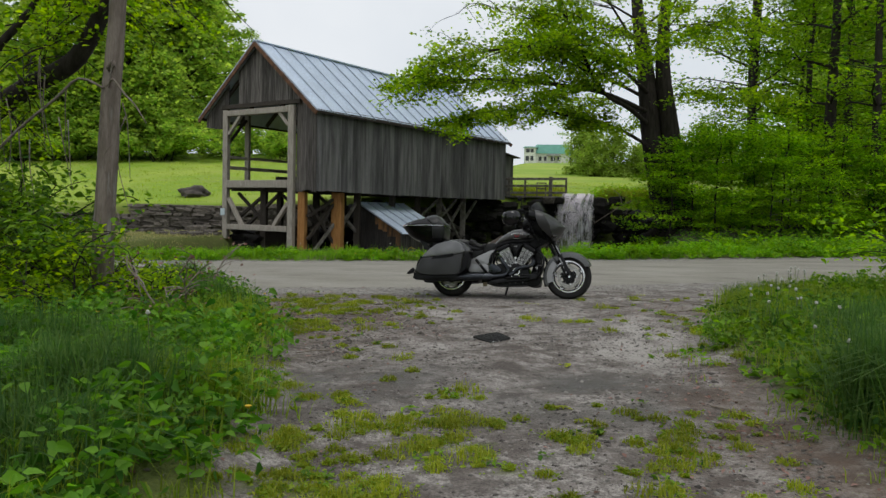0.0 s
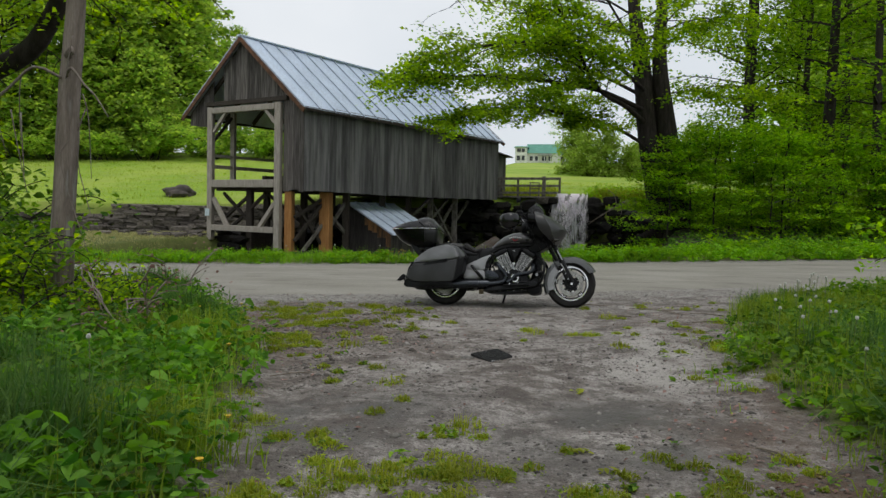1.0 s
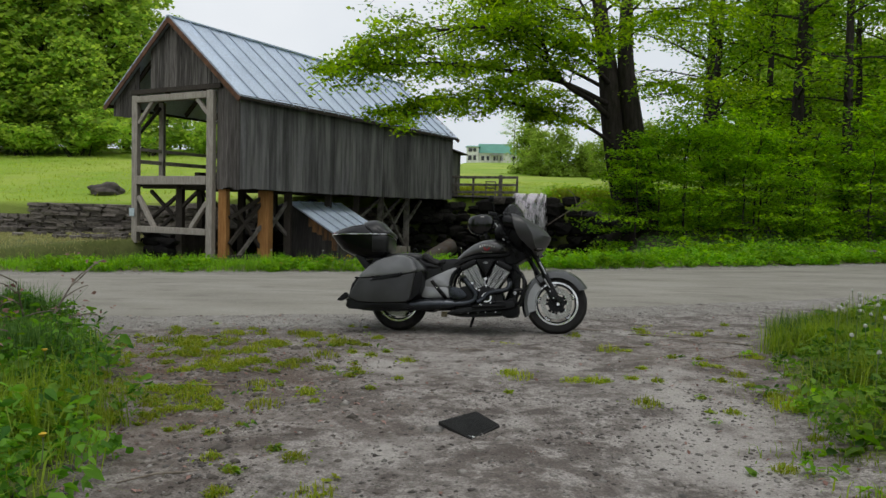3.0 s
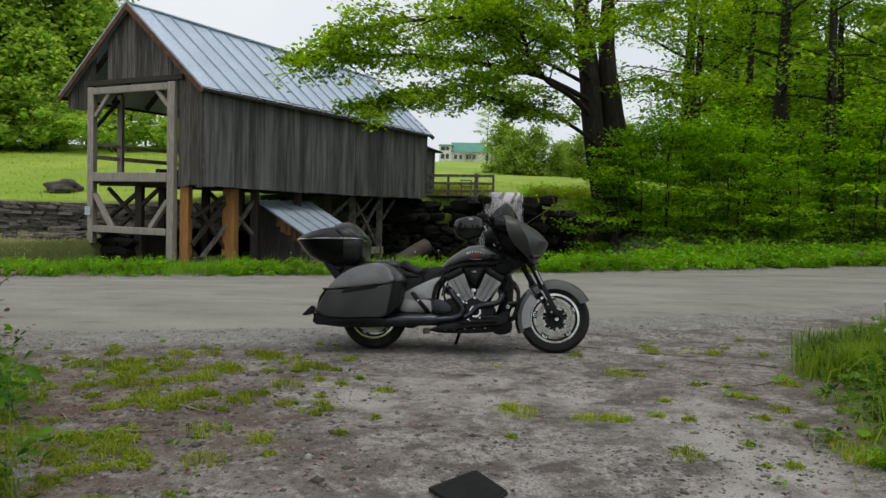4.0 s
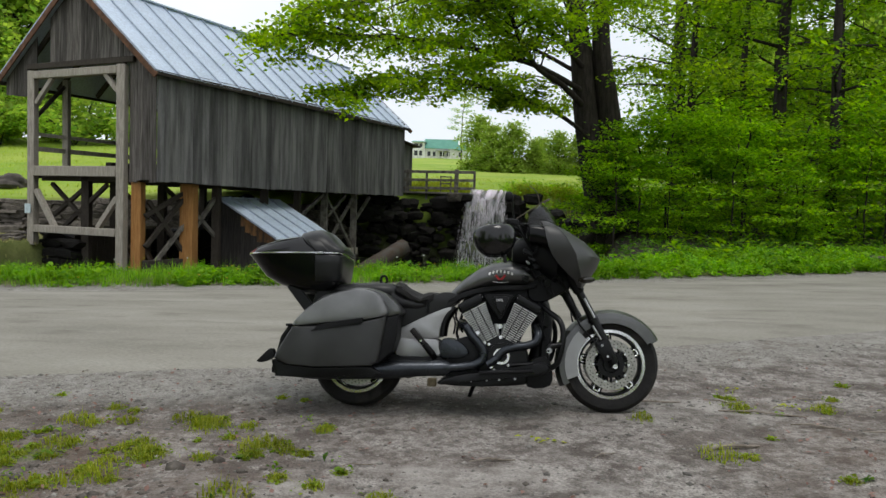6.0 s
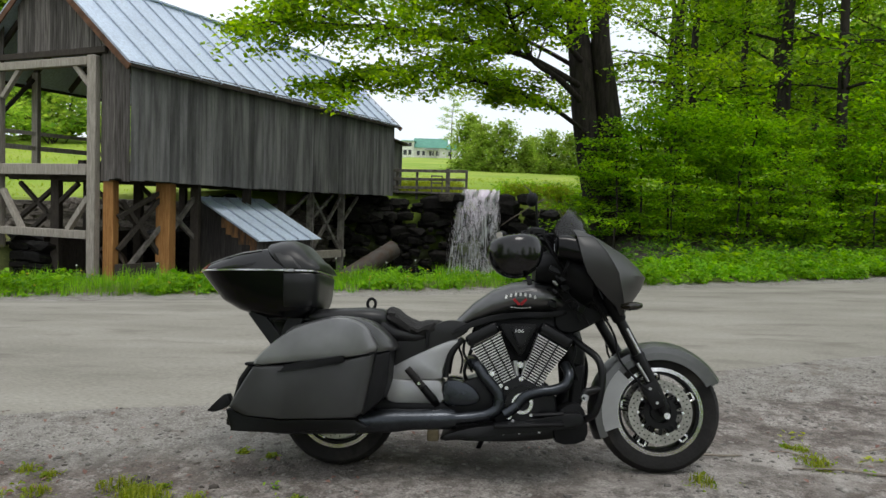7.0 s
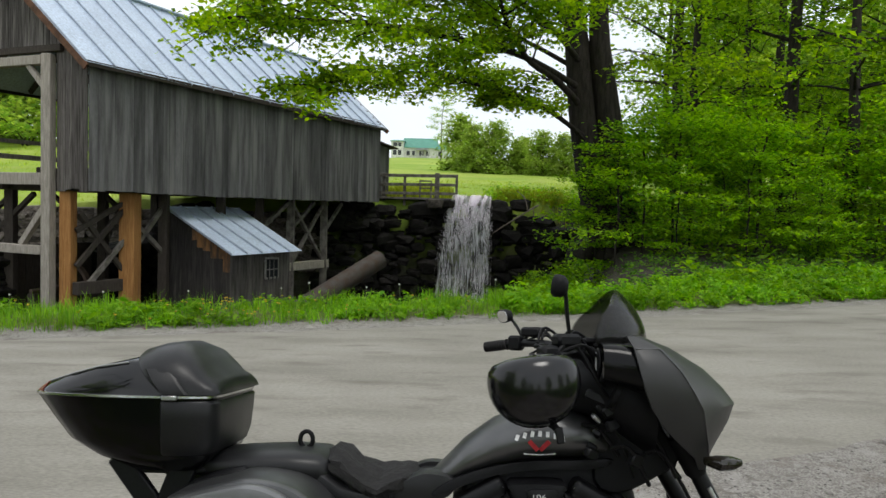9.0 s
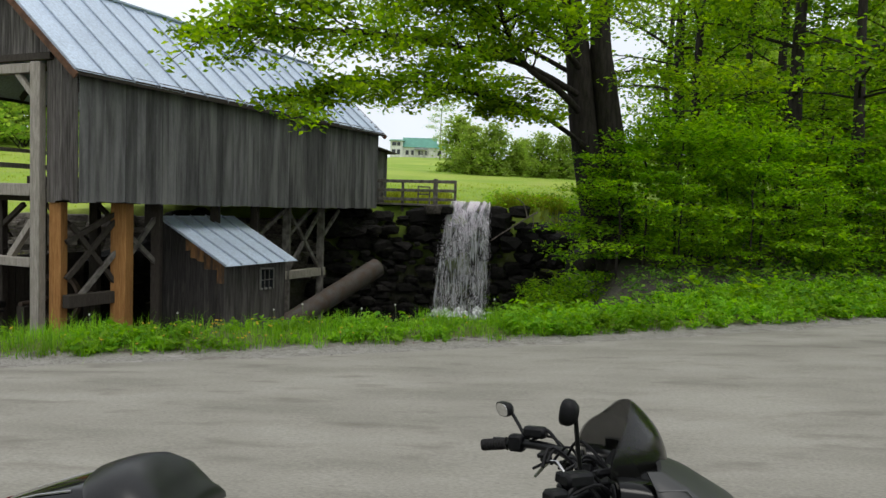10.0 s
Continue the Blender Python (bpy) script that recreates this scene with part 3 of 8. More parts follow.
def board(name, a, b, width, thick, normal, material, parent, rng, cut=None):
    """A sawn board from its foot a to its head b; its face turns to normal."""
    a, b, nrm = Vector(a), Vector(b), Vector(normal).normalized()
    d = (b - a).normalized()
    s = nrm.cross(d).normalized() * (width / 2)
    t = nrm * (thick / 2)
    j = [rng.uniform(-0.012, 0.012) for _ in range(4)]
    h0, h1 = cut or (0, 0)
    v = [a - s - t + d * j[0], a + s - t + d * j[1], a + s + t + d * j[1], a - s + t + d * j[0],
         b - s - t + d * h0, b + s - t + d * h1, b + s + t + d * h1, b - s + t + d * h0]
    f = [(0, 3, 2, 1), (4, 5, 6, 7), (0, 1, 5, 4), (1, 2, 6, 5), (2, 3, 7, 6), (3, 0, 4, 7)]
    return put(name, mesh_of(name, v, f), material, parent)


def roof_z(w):
    """Underside of the roof over the width."""
    return ZE + (ZP - ZE) * (1 - abs(w - MID) / MID) if 0 <= w <= W else ZE - (ZP - ZE) / MID * (-w if w < 0 else w - W)


def build_barn():
    rng = random.Random(4)
    barn = thing("sawmill", "weathered grey board sawmill on timber posts over a stream", "barn", kind="")
    wall_e = part("wall", beam_bm(bp_(0.1, 0.11, ZB + 0.13), bp_(L - 0.1, 0.11, ZB + 0.13), 0.12, 0.18), M_TIMBER_DARK, barn, "dark sill beam under the boards")
    s = 0.0
    while s < L:
        wd = rng.choice((0.2, 0.23, 0.27, 0.31, 0.34))
        if s + wd > L:
            wd = L - s
        lo = ZB + rng.uniform(-0.012, 0.012) - 0.04 * math.sin(s / L * math.pi)
        out = rng.uniform(-0.008, 0.012)
        board("board", bp_(s + wd / 2, -out, lo), bp_(s + wd / 2, -out, ZE + 0.03), wd - rng.uniform(0.006, 0.016), 0.025, -BV, M_BOARD, wall_e, rng)
        s += wd
    wall_w = part("wall", beam_bm(bp_(0.1, 4.72, ZB + 0.12), bp_(L - 0.1, 4.72, ZB + 0.12), 0.12, 0.18), M_TIMBER_DARK, barn)
    # the far side is boarded in its upper part only, so daylight comes through the front bay
    s = 4.7
    while s < L:
        wd = rng.choice((0.23, 0.26, 0.29))
        board("board", bp_(s + wd / 2, 4.78, ZB), bp_(s + wd / 2, 4.78, 5.2), wd - 0.01, 0.025, BV, M_BOARD, wall_w, rng)
        s += wd
    gable_s = part("gable", beam_bm(bp_(-0.03, 0.72, 4.86), bp_(-0.03, 4.7, 4.86), 0.05, 0.12), M_TIMBER_DARK, barn)
    w = 0.0
    while w < W:
        wd = rng.choice((0.17, 0.2, 0.23, 0.27))
        wd = min(wd, W - w)
        c = w + wd / 2
        top = roof_z(c) - 0.02
        if c < 0.98:
            lo = ZB + rng.uniform(-0.04, 0.03)
        elif c < 3.95:
            lo = 4.93 + rng.uniform(-0.03, 0.03)
        elif c < 4.5:
            lo = 99
        else:
            lo = 4.05 + (c - 4.7) * 0.1
        if lo < top - 0.05:
            sl = (ZP - ZE) / MID * (1 if c < MID else -1) * wd / 2
            board("board", bp_(-0.02, c, lo), bp_(-0.02, c, top), wd - 0.012, 0.025, -BU, M_BOARD_GABLE, gable_s, rng, (-sl, sl))
        w += wd
    gable_n = part("gable", beam_bm(bp_(L, 0.1, 4.7), bp_(L, W - 0.1, 4.7), 0.1, 0.15), M_TIMBER_DARK, barn)
    w = 0.0
    while w < W:
        wd = min(0.28, W - w)
        c = w + wd / 2
        board("board", bp_(L, c, ZB), bp_(L, c, roof_z(c) - 0.02), wd - 0.01, 0.025, BU, M_BOARD, gable_n, rng)
        w += wd

    # open front frame
    ap, bp2 = 1.03, 4.44
    for nm, a, b, wd, lab in (
            ("post", bp_(-0.16, ap, -1.4), bp_(-0.16, ap, 4.72), 0.26, "pale grey timber post"),
            ("post", bp_(-0.16, bp2, 0.0), bp_(-0.16, bp2, 4.72), 0.24, "")):
        part(nm, beam_bm(a, b, wd, wd * 0.8, 0.015), M_TIMBER, barn, lab)
    for nm, z, h, m in (("beam", 4.60, 0.2, M_TIMBER), ("beam", 2.02, 0.27, M_TIMBER), ("beam", 0.45, 0.2, M_TIMBER)):
        part(nm, beam_bm(bp_(-0.16, ap + 0.13, z), bp_(-0.16, bp2 - 0.12, z), 0.2, h, 0.012), m, barn)
    for a, b in (((ap + .15, 4.05), (ap + .62, 4.52)), ((bp2 - .15, 3.85), (bp2 - .8, 4.52))):
        part("brace", beam_bm(bp_(-0.16, *a), bp_(-0.16, *b), 0.11, 0.12), M_TIMBER, barn)
    for a, b in (((ap + .15, 1.35), (ap + .85, .55)), ((bp2 - .15, 1.5), (bp2 - .9, .5))):
        part("brace", beam_bm(bp_(-0.16, *a), bp_(-0.16, *b), 0.13, 0.14), M_TIMBER, barn)
    part("lintel", beam_bm(bp_(-0.08, .70, 4.86), bp_(-0.08, 4.75, 4.86), .12, .15, .01), M_TIMBER_DARK, barn, "dark lintel under the gable boards")
    part("post", beam_bm(bp_(1.12, 4.75, 1.9), bp_(1.12, 4.75, 4.7), 0.17, 0.17), M_TIMBER, barn)
    part("brace", beam_bm(bp_(.1, 4.7, 3.5), bp_(1.0, 4.7, 4.5), .08, .1), M_TIMBER_DARK, barn)
    part("post", beam_bm(bp_(4.2, 0.3, 1.9), bp_(4.2, 0.3, 4.7), 0.2, 0.2), M_TIMBER_DARK, barn)
    for z, sv in ((3.05, 0.1), (2.65, 0.13)):
        part("rail", beam_bm(bp_(0.0, 4.72, z), bp_(4.7, 4.72, z), 0.06, sv), M_TIMBER, barn)
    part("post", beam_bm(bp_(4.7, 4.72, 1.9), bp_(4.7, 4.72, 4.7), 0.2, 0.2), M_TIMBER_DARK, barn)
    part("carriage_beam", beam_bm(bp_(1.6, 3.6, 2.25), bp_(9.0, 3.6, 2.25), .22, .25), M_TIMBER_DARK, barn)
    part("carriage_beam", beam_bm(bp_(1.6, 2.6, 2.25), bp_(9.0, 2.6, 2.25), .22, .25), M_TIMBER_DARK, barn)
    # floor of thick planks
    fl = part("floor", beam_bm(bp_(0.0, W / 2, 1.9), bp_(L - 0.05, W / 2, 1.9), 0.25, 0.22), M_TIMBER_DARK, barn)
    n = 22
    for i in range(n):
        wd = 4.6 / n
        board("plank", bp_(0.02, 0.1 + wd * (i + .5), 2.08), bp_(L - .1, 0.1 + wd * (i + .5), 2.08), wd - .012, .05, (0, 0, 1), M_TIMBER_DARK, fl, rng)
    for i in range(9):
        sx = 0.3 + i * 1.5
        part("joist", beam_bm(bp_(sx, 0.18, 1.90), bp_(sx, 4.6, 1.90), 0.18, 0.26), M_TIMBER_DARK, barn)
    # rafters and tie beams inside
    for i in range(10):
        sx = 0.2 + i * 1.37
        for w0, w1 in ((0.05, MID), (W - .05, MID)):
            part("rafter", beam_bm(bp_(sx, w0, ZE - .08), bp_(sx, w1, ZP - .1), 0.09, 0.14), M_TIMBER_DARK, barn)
    # posts and cross braces underneath; the old ones take darker timber colours for shade
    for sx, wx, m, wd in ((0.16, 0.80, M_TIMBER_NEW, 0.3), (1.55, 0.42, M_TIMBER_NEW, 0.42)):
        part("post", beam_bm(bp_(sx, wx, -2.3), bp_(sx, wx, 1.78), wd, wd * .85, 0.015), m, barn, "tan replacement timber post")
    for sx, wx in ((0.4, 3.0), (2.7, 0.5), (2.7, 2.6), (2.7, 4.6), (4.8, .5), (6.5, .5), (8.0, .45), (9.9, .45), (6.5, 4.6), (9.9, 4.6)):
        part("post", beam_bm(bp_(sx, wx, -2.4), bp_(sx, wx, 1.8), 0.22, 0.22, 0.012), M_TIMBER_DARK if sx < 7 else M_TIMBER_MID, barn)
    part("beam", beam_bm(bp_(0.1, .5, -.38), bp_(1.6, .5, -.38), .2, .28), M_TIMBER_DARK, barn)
    part("beam", beam_bm(bp_(7.6, .45, -.35), bp_(10.1, .45, -.35), .2, .26), M_TIMBER, barn)
    for a, b in (((.2, .6, .9), (1.5, .45, 1.6)), ((.2, .6, .1), (1.4, .45, 1.4)), ((.3, .6, 1.3), (1.5, .45, -.2)), ((.5, .55, -.3), (1.6, .4, .9)),
                 ((1.6, .5, 1.2), (2.7, .5, .3)), ((1.7, .5, .4), (2.7, .5, 1.5)),
                 ((6.6, .45, .9), (7.9, .45, 1.7)), ((8.1, .45, .9), (9.3, .45, 1.7)), ((8.1, .45, -.2), (9.8, .45, 1.6)), ((8.1, .45, 1.6), (9.8, .45, -.2)),
                 ((10.0, .45, .8), (11.0, .45, 1.7)), ((0.4, 2.9, .6), (.4, 4.4, 1.7)), ((.4, 2.9, 1.7), (.4, 4.5, .7)),
                 ((.4, 2.2, 1.7), (.4, 3.9, .5)), ((2.7, 2.6, .6), (2.7, 4.5, 1.7)), ((2.7, .6, .4), (2.7, 2.5, 1.7))):
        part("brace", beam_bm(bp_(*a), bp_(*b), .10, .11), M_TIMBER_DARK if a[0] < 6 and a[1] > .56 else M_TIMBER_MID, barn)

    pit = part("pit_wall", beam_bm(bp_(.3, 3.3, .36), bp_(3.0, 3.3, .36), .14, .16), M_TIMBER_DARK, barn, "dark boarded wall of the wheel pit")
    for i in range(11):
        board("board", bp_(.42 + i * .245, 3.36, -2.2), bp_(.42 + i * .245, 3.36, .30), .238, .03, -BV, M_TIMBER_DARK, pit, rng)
    # standing-seam roof: each sheet is a part
    roof = part("roof", beam_bm(bp_(-0.28, MID, ZP + .06), bp_(L + .25, MID, ZP + .06), 0.16, 0.05), M_ROOF, barn, "blue-grey galvanised standing-seam metal roof")
    run = math.hypot(MID, ZP - ZE)
    n = 17
    for side in (0, 1):
        slope = (BV if side == 0 else -BV) * (MID / run) + Vector((0, 0, (ZP - ZE) / run))
        nrm = ((-BV if side == 0 else BV) * ((ZP - ZE) / run) + Vector((0, 0, MID / run))).normalized()
        low = bp_(0, 0 if side == 0 else W, ZE + 0.04) - slope * 0.22
        for i in range(n):
            wd = (L + .5) / n
            c = low + BU * (-0.25 + wd * (i + .5))
            c2 = c + slope * (run + 0.22)
            sag = -0.04 * math.sin(i / n * math.pi)
            sheet = []
            for base in (c, c2):
                for du, dn in ((-wd / 2, 0), (-wd / 2, .045), (-wd / 2 + .022, .045), (-wd / 2 + .026, .006), (wd / 2, .006), (wd / 2, 0)):
                    sheet.append(base + BU * du + nrm * (dn + sag))
            f = [(k, (k + 1) % 6, (k + 1) % 6 + 6, k + 6) for k in range(6)] + [(5, 4, 3, 2, 1, 0), (6, 7, 8, 9, 10, 11)]
            if side == 0:
                f = [tuple(reversed(q)) for q in f]
            put("sheet", mesh_of("sheet", sheet, f), M_ROOF, roof)
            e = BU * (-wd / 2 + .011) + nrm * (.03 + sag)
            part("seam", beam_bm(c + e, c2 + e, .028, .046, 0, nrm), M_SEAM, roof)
    for side in (0, 1):
        w0 = -0.2 if side == 0 else W + .2
        for sx in (-0.24, L + .22):
            zz = ZE - 0.2 * (ZP - ZE) / MID
            part("rake_board", beam_bm(bp_(sx, w0, zz - .05), bp_(sx, MID, ZP - .05), .04, .15, .004), M_TRIM, barn)
        part("fascia", beam_bm(bp_(-.2, -.14 if side == 0 else W + .14, ZE - .12), bp_(L + .2, -.14 if side == 0 else W + .14, ZE - .12), .03, .12, .004), M_TIMBER_DARK, barn)
    sign = part("notice", box_bm(.24, .02, .26, Matrix.Translation(bp_(-.30, bp2 + .02, .99)) @ Matrix.Rotation(-BARN_YAW, 4, "Z"), .004), mat("pale_notice", (.55, .66, .70), .6, bump=0), barn, "small pale blue notice plate")
    return barn


build_barn()


def build_shed():
    """Lean-to under the mill, roofed with the same sheets."""
    rng = random.Random(9)
    shed = thing("shed", "low dark board lean-to with a blue-grey metal roof", "shed")
    # local frame: along the mill (a) and out from it (o)
    a0 = 3.15
    a1, out = 5.62, 1.58

    def q(a, o, z):
        return bp_(a, 0.35 - o, z)
    zt, zl, zb = 1.23, 0.42, -1.9
    def top(o):
        return zt + (zl - zt) * o / out
    front = part("wall", beam_bm(q(a0 + .1, out - .1, zb), q(a1 - .1, out - .1, zb), .12, .2), M_TIMBER_DARK, shed)
    a = a0
    while a < a1:
        wd = min(rng.choice((.16, .2, .24)), a1 - a)
        c = a + wd / 2
        if not 4.52 < c < 5.08:
            board("board", q(c, out, zb), q(c, out, zl - .04), wd - .01, .025, -BV, M_SHED_FRONT, front, rng)
        else:
            board("board", q(c, out, zb), q(c, out, -.36), wd - .01, .025, -BV, M_SHED_FRONT, front, rng)
            board("board", q(c, out, .15), q(c, out, zl - .04), wd - .01, .025, -BV, M_SHED_FRONT, front, rng)
        a += wd
    for aa, nrm in ((a0, -BU), (a1, BU)):
        side = part("wall", beam_bm(q(aa, -.5, zb), q(aa, out - .1, zb), .12, .2), M_TIMBER_DARK, shed)
        o = -.6
        while o < out:
            wd = min(rng.choice((.16, .2, .24)), out - o)
            c = o + wd / 2
            sl = (zl - zt) / out * wd / 2 * (1 if aa == a1 else -1)
            rust = c > .25 and aa == a0
            cut_z = top(c) - .03 - (rng.uniform(.25, .6) if rust else 0)
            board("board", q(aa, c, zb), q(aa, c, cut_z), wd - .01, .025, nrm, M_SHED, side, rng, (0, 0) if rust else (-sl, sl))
            if rust:
                board("board", q(aa, c, cut_z + .003), q(aa, c, top(c) - .03), wd - .01, .025, nrm, M_SHED_RUST, side, rng, (-sl, sl))
            o += wd
    roof = part("roof", beam_bm(q(a0 - .2, -.40, top(-.40) + .03), q(a1 + .25, -.40, top(-.40) + .03), .1, .03), M_ROOF, shed)
    n = 5
    ln = math.hypot(out + .3, (zl - zt) / out * (out + .3))
    for i in range(n):
        wd = (a1 - a0 + .5) / n
        c0 = a0 - .22 + wd * i
        v = []
        for o in (-.42, out + .22):
            for du, dn in ((0, 0), (0, .045), (.022, .045), (.026, .006), (wd, .006), (wd, 0)):
                v.append(q(c0 + du, o, top(o) + dn + .02))
        f = [(k, (k + 1) % 6, (k + 1) % 6 + 6, k + 6) for k in range(6)] + [(5, 4, 3, 2, 1, 0), (6, 7, 8, 9, 10, 11)]
        put("sheet", mesh_of("sheet", v, f), M_ROOF, roof)
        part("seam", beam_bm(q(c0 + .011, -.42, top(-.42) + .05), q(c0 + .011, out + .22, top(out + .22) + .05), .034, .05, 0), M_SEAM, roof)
    # small window of six panes
    win = part("window", join_bm(*[beam_bm(q(*p0), q(*p1), .05, .05) for p0, p1 in (
        ((4.52, out + .02, -.36), (5.08, out + .02, -.36)), ((4.52, out + .02, .18), (5.08, out + .02, .15)),
        ((4.53, out + .02, -.36), (4.53, out + .02, .15)), ((5.07, out + .02, -.36), (5.07, out + .02, .15)))]), M_FRAME, shed, "small window with pale glazing bars")
    for aa in (4.715, 4.895):
        part("glazing_bar", beam_bm(q(aa, out + .02, -.4), q(aa, out + .02, .13), .022, .022), M_FRAME, win)
    part("glazing_bar", beam_bm(q(4.55, out + .02, -.13), q(5.05, out + .02, -.13), .022, .022), M_FRAME, win)
    for aa in (4.62, 4.805, 4.985):
        for zz in (-.265, .01):
            part("pane", box_bm(.008, .17, .25, Matrix.Translation(q(aa, out - .005, zz)) @ Matrix.Rotation(-BARN_YAW + math.pi / 2, 4, "Z") @ Matrix.Rotation(math.pi, 4, "Z")), M_PANE, win)


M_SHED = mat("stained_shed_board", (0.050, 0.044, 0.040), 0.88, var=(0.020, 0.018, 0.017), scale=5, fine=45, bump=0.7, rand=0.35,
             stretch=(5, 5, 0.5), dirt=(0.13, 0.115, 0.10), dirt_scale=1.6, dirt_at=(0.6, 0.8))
M_SHED_RUST = mat("rust_stained_board", (0.30, 0.150, 0.055), 0.88, var=(0.075, 0.05, 0.035), scale=2.2, fine=45, bump=0.7, rand=0.3, stretch=(4, 4, 1.2))
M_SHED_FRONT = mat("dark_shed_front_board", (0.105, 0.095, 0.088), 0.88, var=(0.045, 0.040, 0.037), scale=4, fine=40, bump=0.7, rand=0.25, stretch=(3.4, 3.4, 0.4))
M_FRAME = mat("weathered_window_frame", (0.30, 0.29, 0.27), 0.8, bump=0.2)
M_PANE = mat("dark_window_pane", (0.05, 0.055, 0.06), 0.1, bump=0)
build_shed()


# ---- trees ----
class Wood:
    """Collects limbs and leaf places for one tree."""

    def __init__(self, seed):
        self.r = random.Random(seed)
        self.n = np.random.default_rng(seed)
        self.v, self.f, self.c, self.s = [], [], [], []
        self.inside, self.skip = None, 0.0

    def limb(self, path, r0, r1, sides=7):
        k = len(path)
        v, f = tube_arrays(path, [r0 + (r1 - r0) * (i / (k - 1)) ** 0.8 for i in range(k)], sides)
        o = len(self.v)
        self.v += v
        self.f += [tuple(i + o for i in q) for q in f]

    def taper(self, path, radii, sides=12):
        v, f = tube_arrays(path, list(radii), sides)
        o = len(self.v)
        self.v += v
        self.f += [tuple(i + o for i in q) for q in f]

    def spray(self, p, count, spread_, thick, size):
        q = self.n.normal(0, 1, (count, 3)) * np.array([spread_, spread_, thick]) + np.array(p)
        self.c.append(q)
        self.s.append(self.n.uniform(0.65, 1.3, count) * size)

    def branch(self, a, d, length, r, leaf, count, droop=0.12, depth=2, spread_=0.45, thick=0.1, bare=0.25):
        """A limb that forks into twigs, each with level sprays of leaves."""
        d = Vector(d).normalized()
        pts, p, k = [Vector(a)], Vector(a), 6
        for i in range(k):
            d = (d + Vector((self.r.gauss(0, .10), self.r.gauss(0, .10), self.r.gauss(0, .06) - droop * (i / k)))).normalized()
            p = p + d * (length / k)
            if self.inside and not self.inside(p):
                break
            pts.append(p.copy())
        if len(pts) < 3:
            return
        k = len(pts) - 1
        self.limb(pts, r, max(r * 0.22, 0.006), 7 if r > .06 else 4)
        if depth:
            for i in range(1, k + 1):
                if i / k < bare:
                    continue
                for _ in range(2 if depth > 1 else 1):
                    side = d.cross(Vector((0, 0, 1))).normalized() * self.r.choice((-1, 1))
                    dd = d * self.r.uniform(.4, 1.0) + side * self.r.uniform(.4, 1.0) + Vector((0, 0, self.r.uniform(-.12, .3)))
                    self.branch(pts[i], dd, length * self.r.uniform(.28, .48), r * .4, leaf, count, droop, depth - 1, spread_, thick, .2)
        else:
            for q in pts[2:]:
                if self.skip and self.r.random() < self.skip:
                    continue
                self.spray(q, count, spread_, thick, leaf)

    def build(self, name, label, bark, leaf_material, flat=.7, category="tree", group="", ovate=False):
        top = thing(name, label, category, group=group)
        if self.v:
            put("trunk", mesh_of("trunk", self.v, self.f, True), bark, top)
        if self.c:
            c, s = np.concatenate(self.c), np.concatenate(self.s)
            put("crown", leaves_mesh("crown", c, s, self.n, flat, .6, .25, ovate), leaf_material, top)
        return top


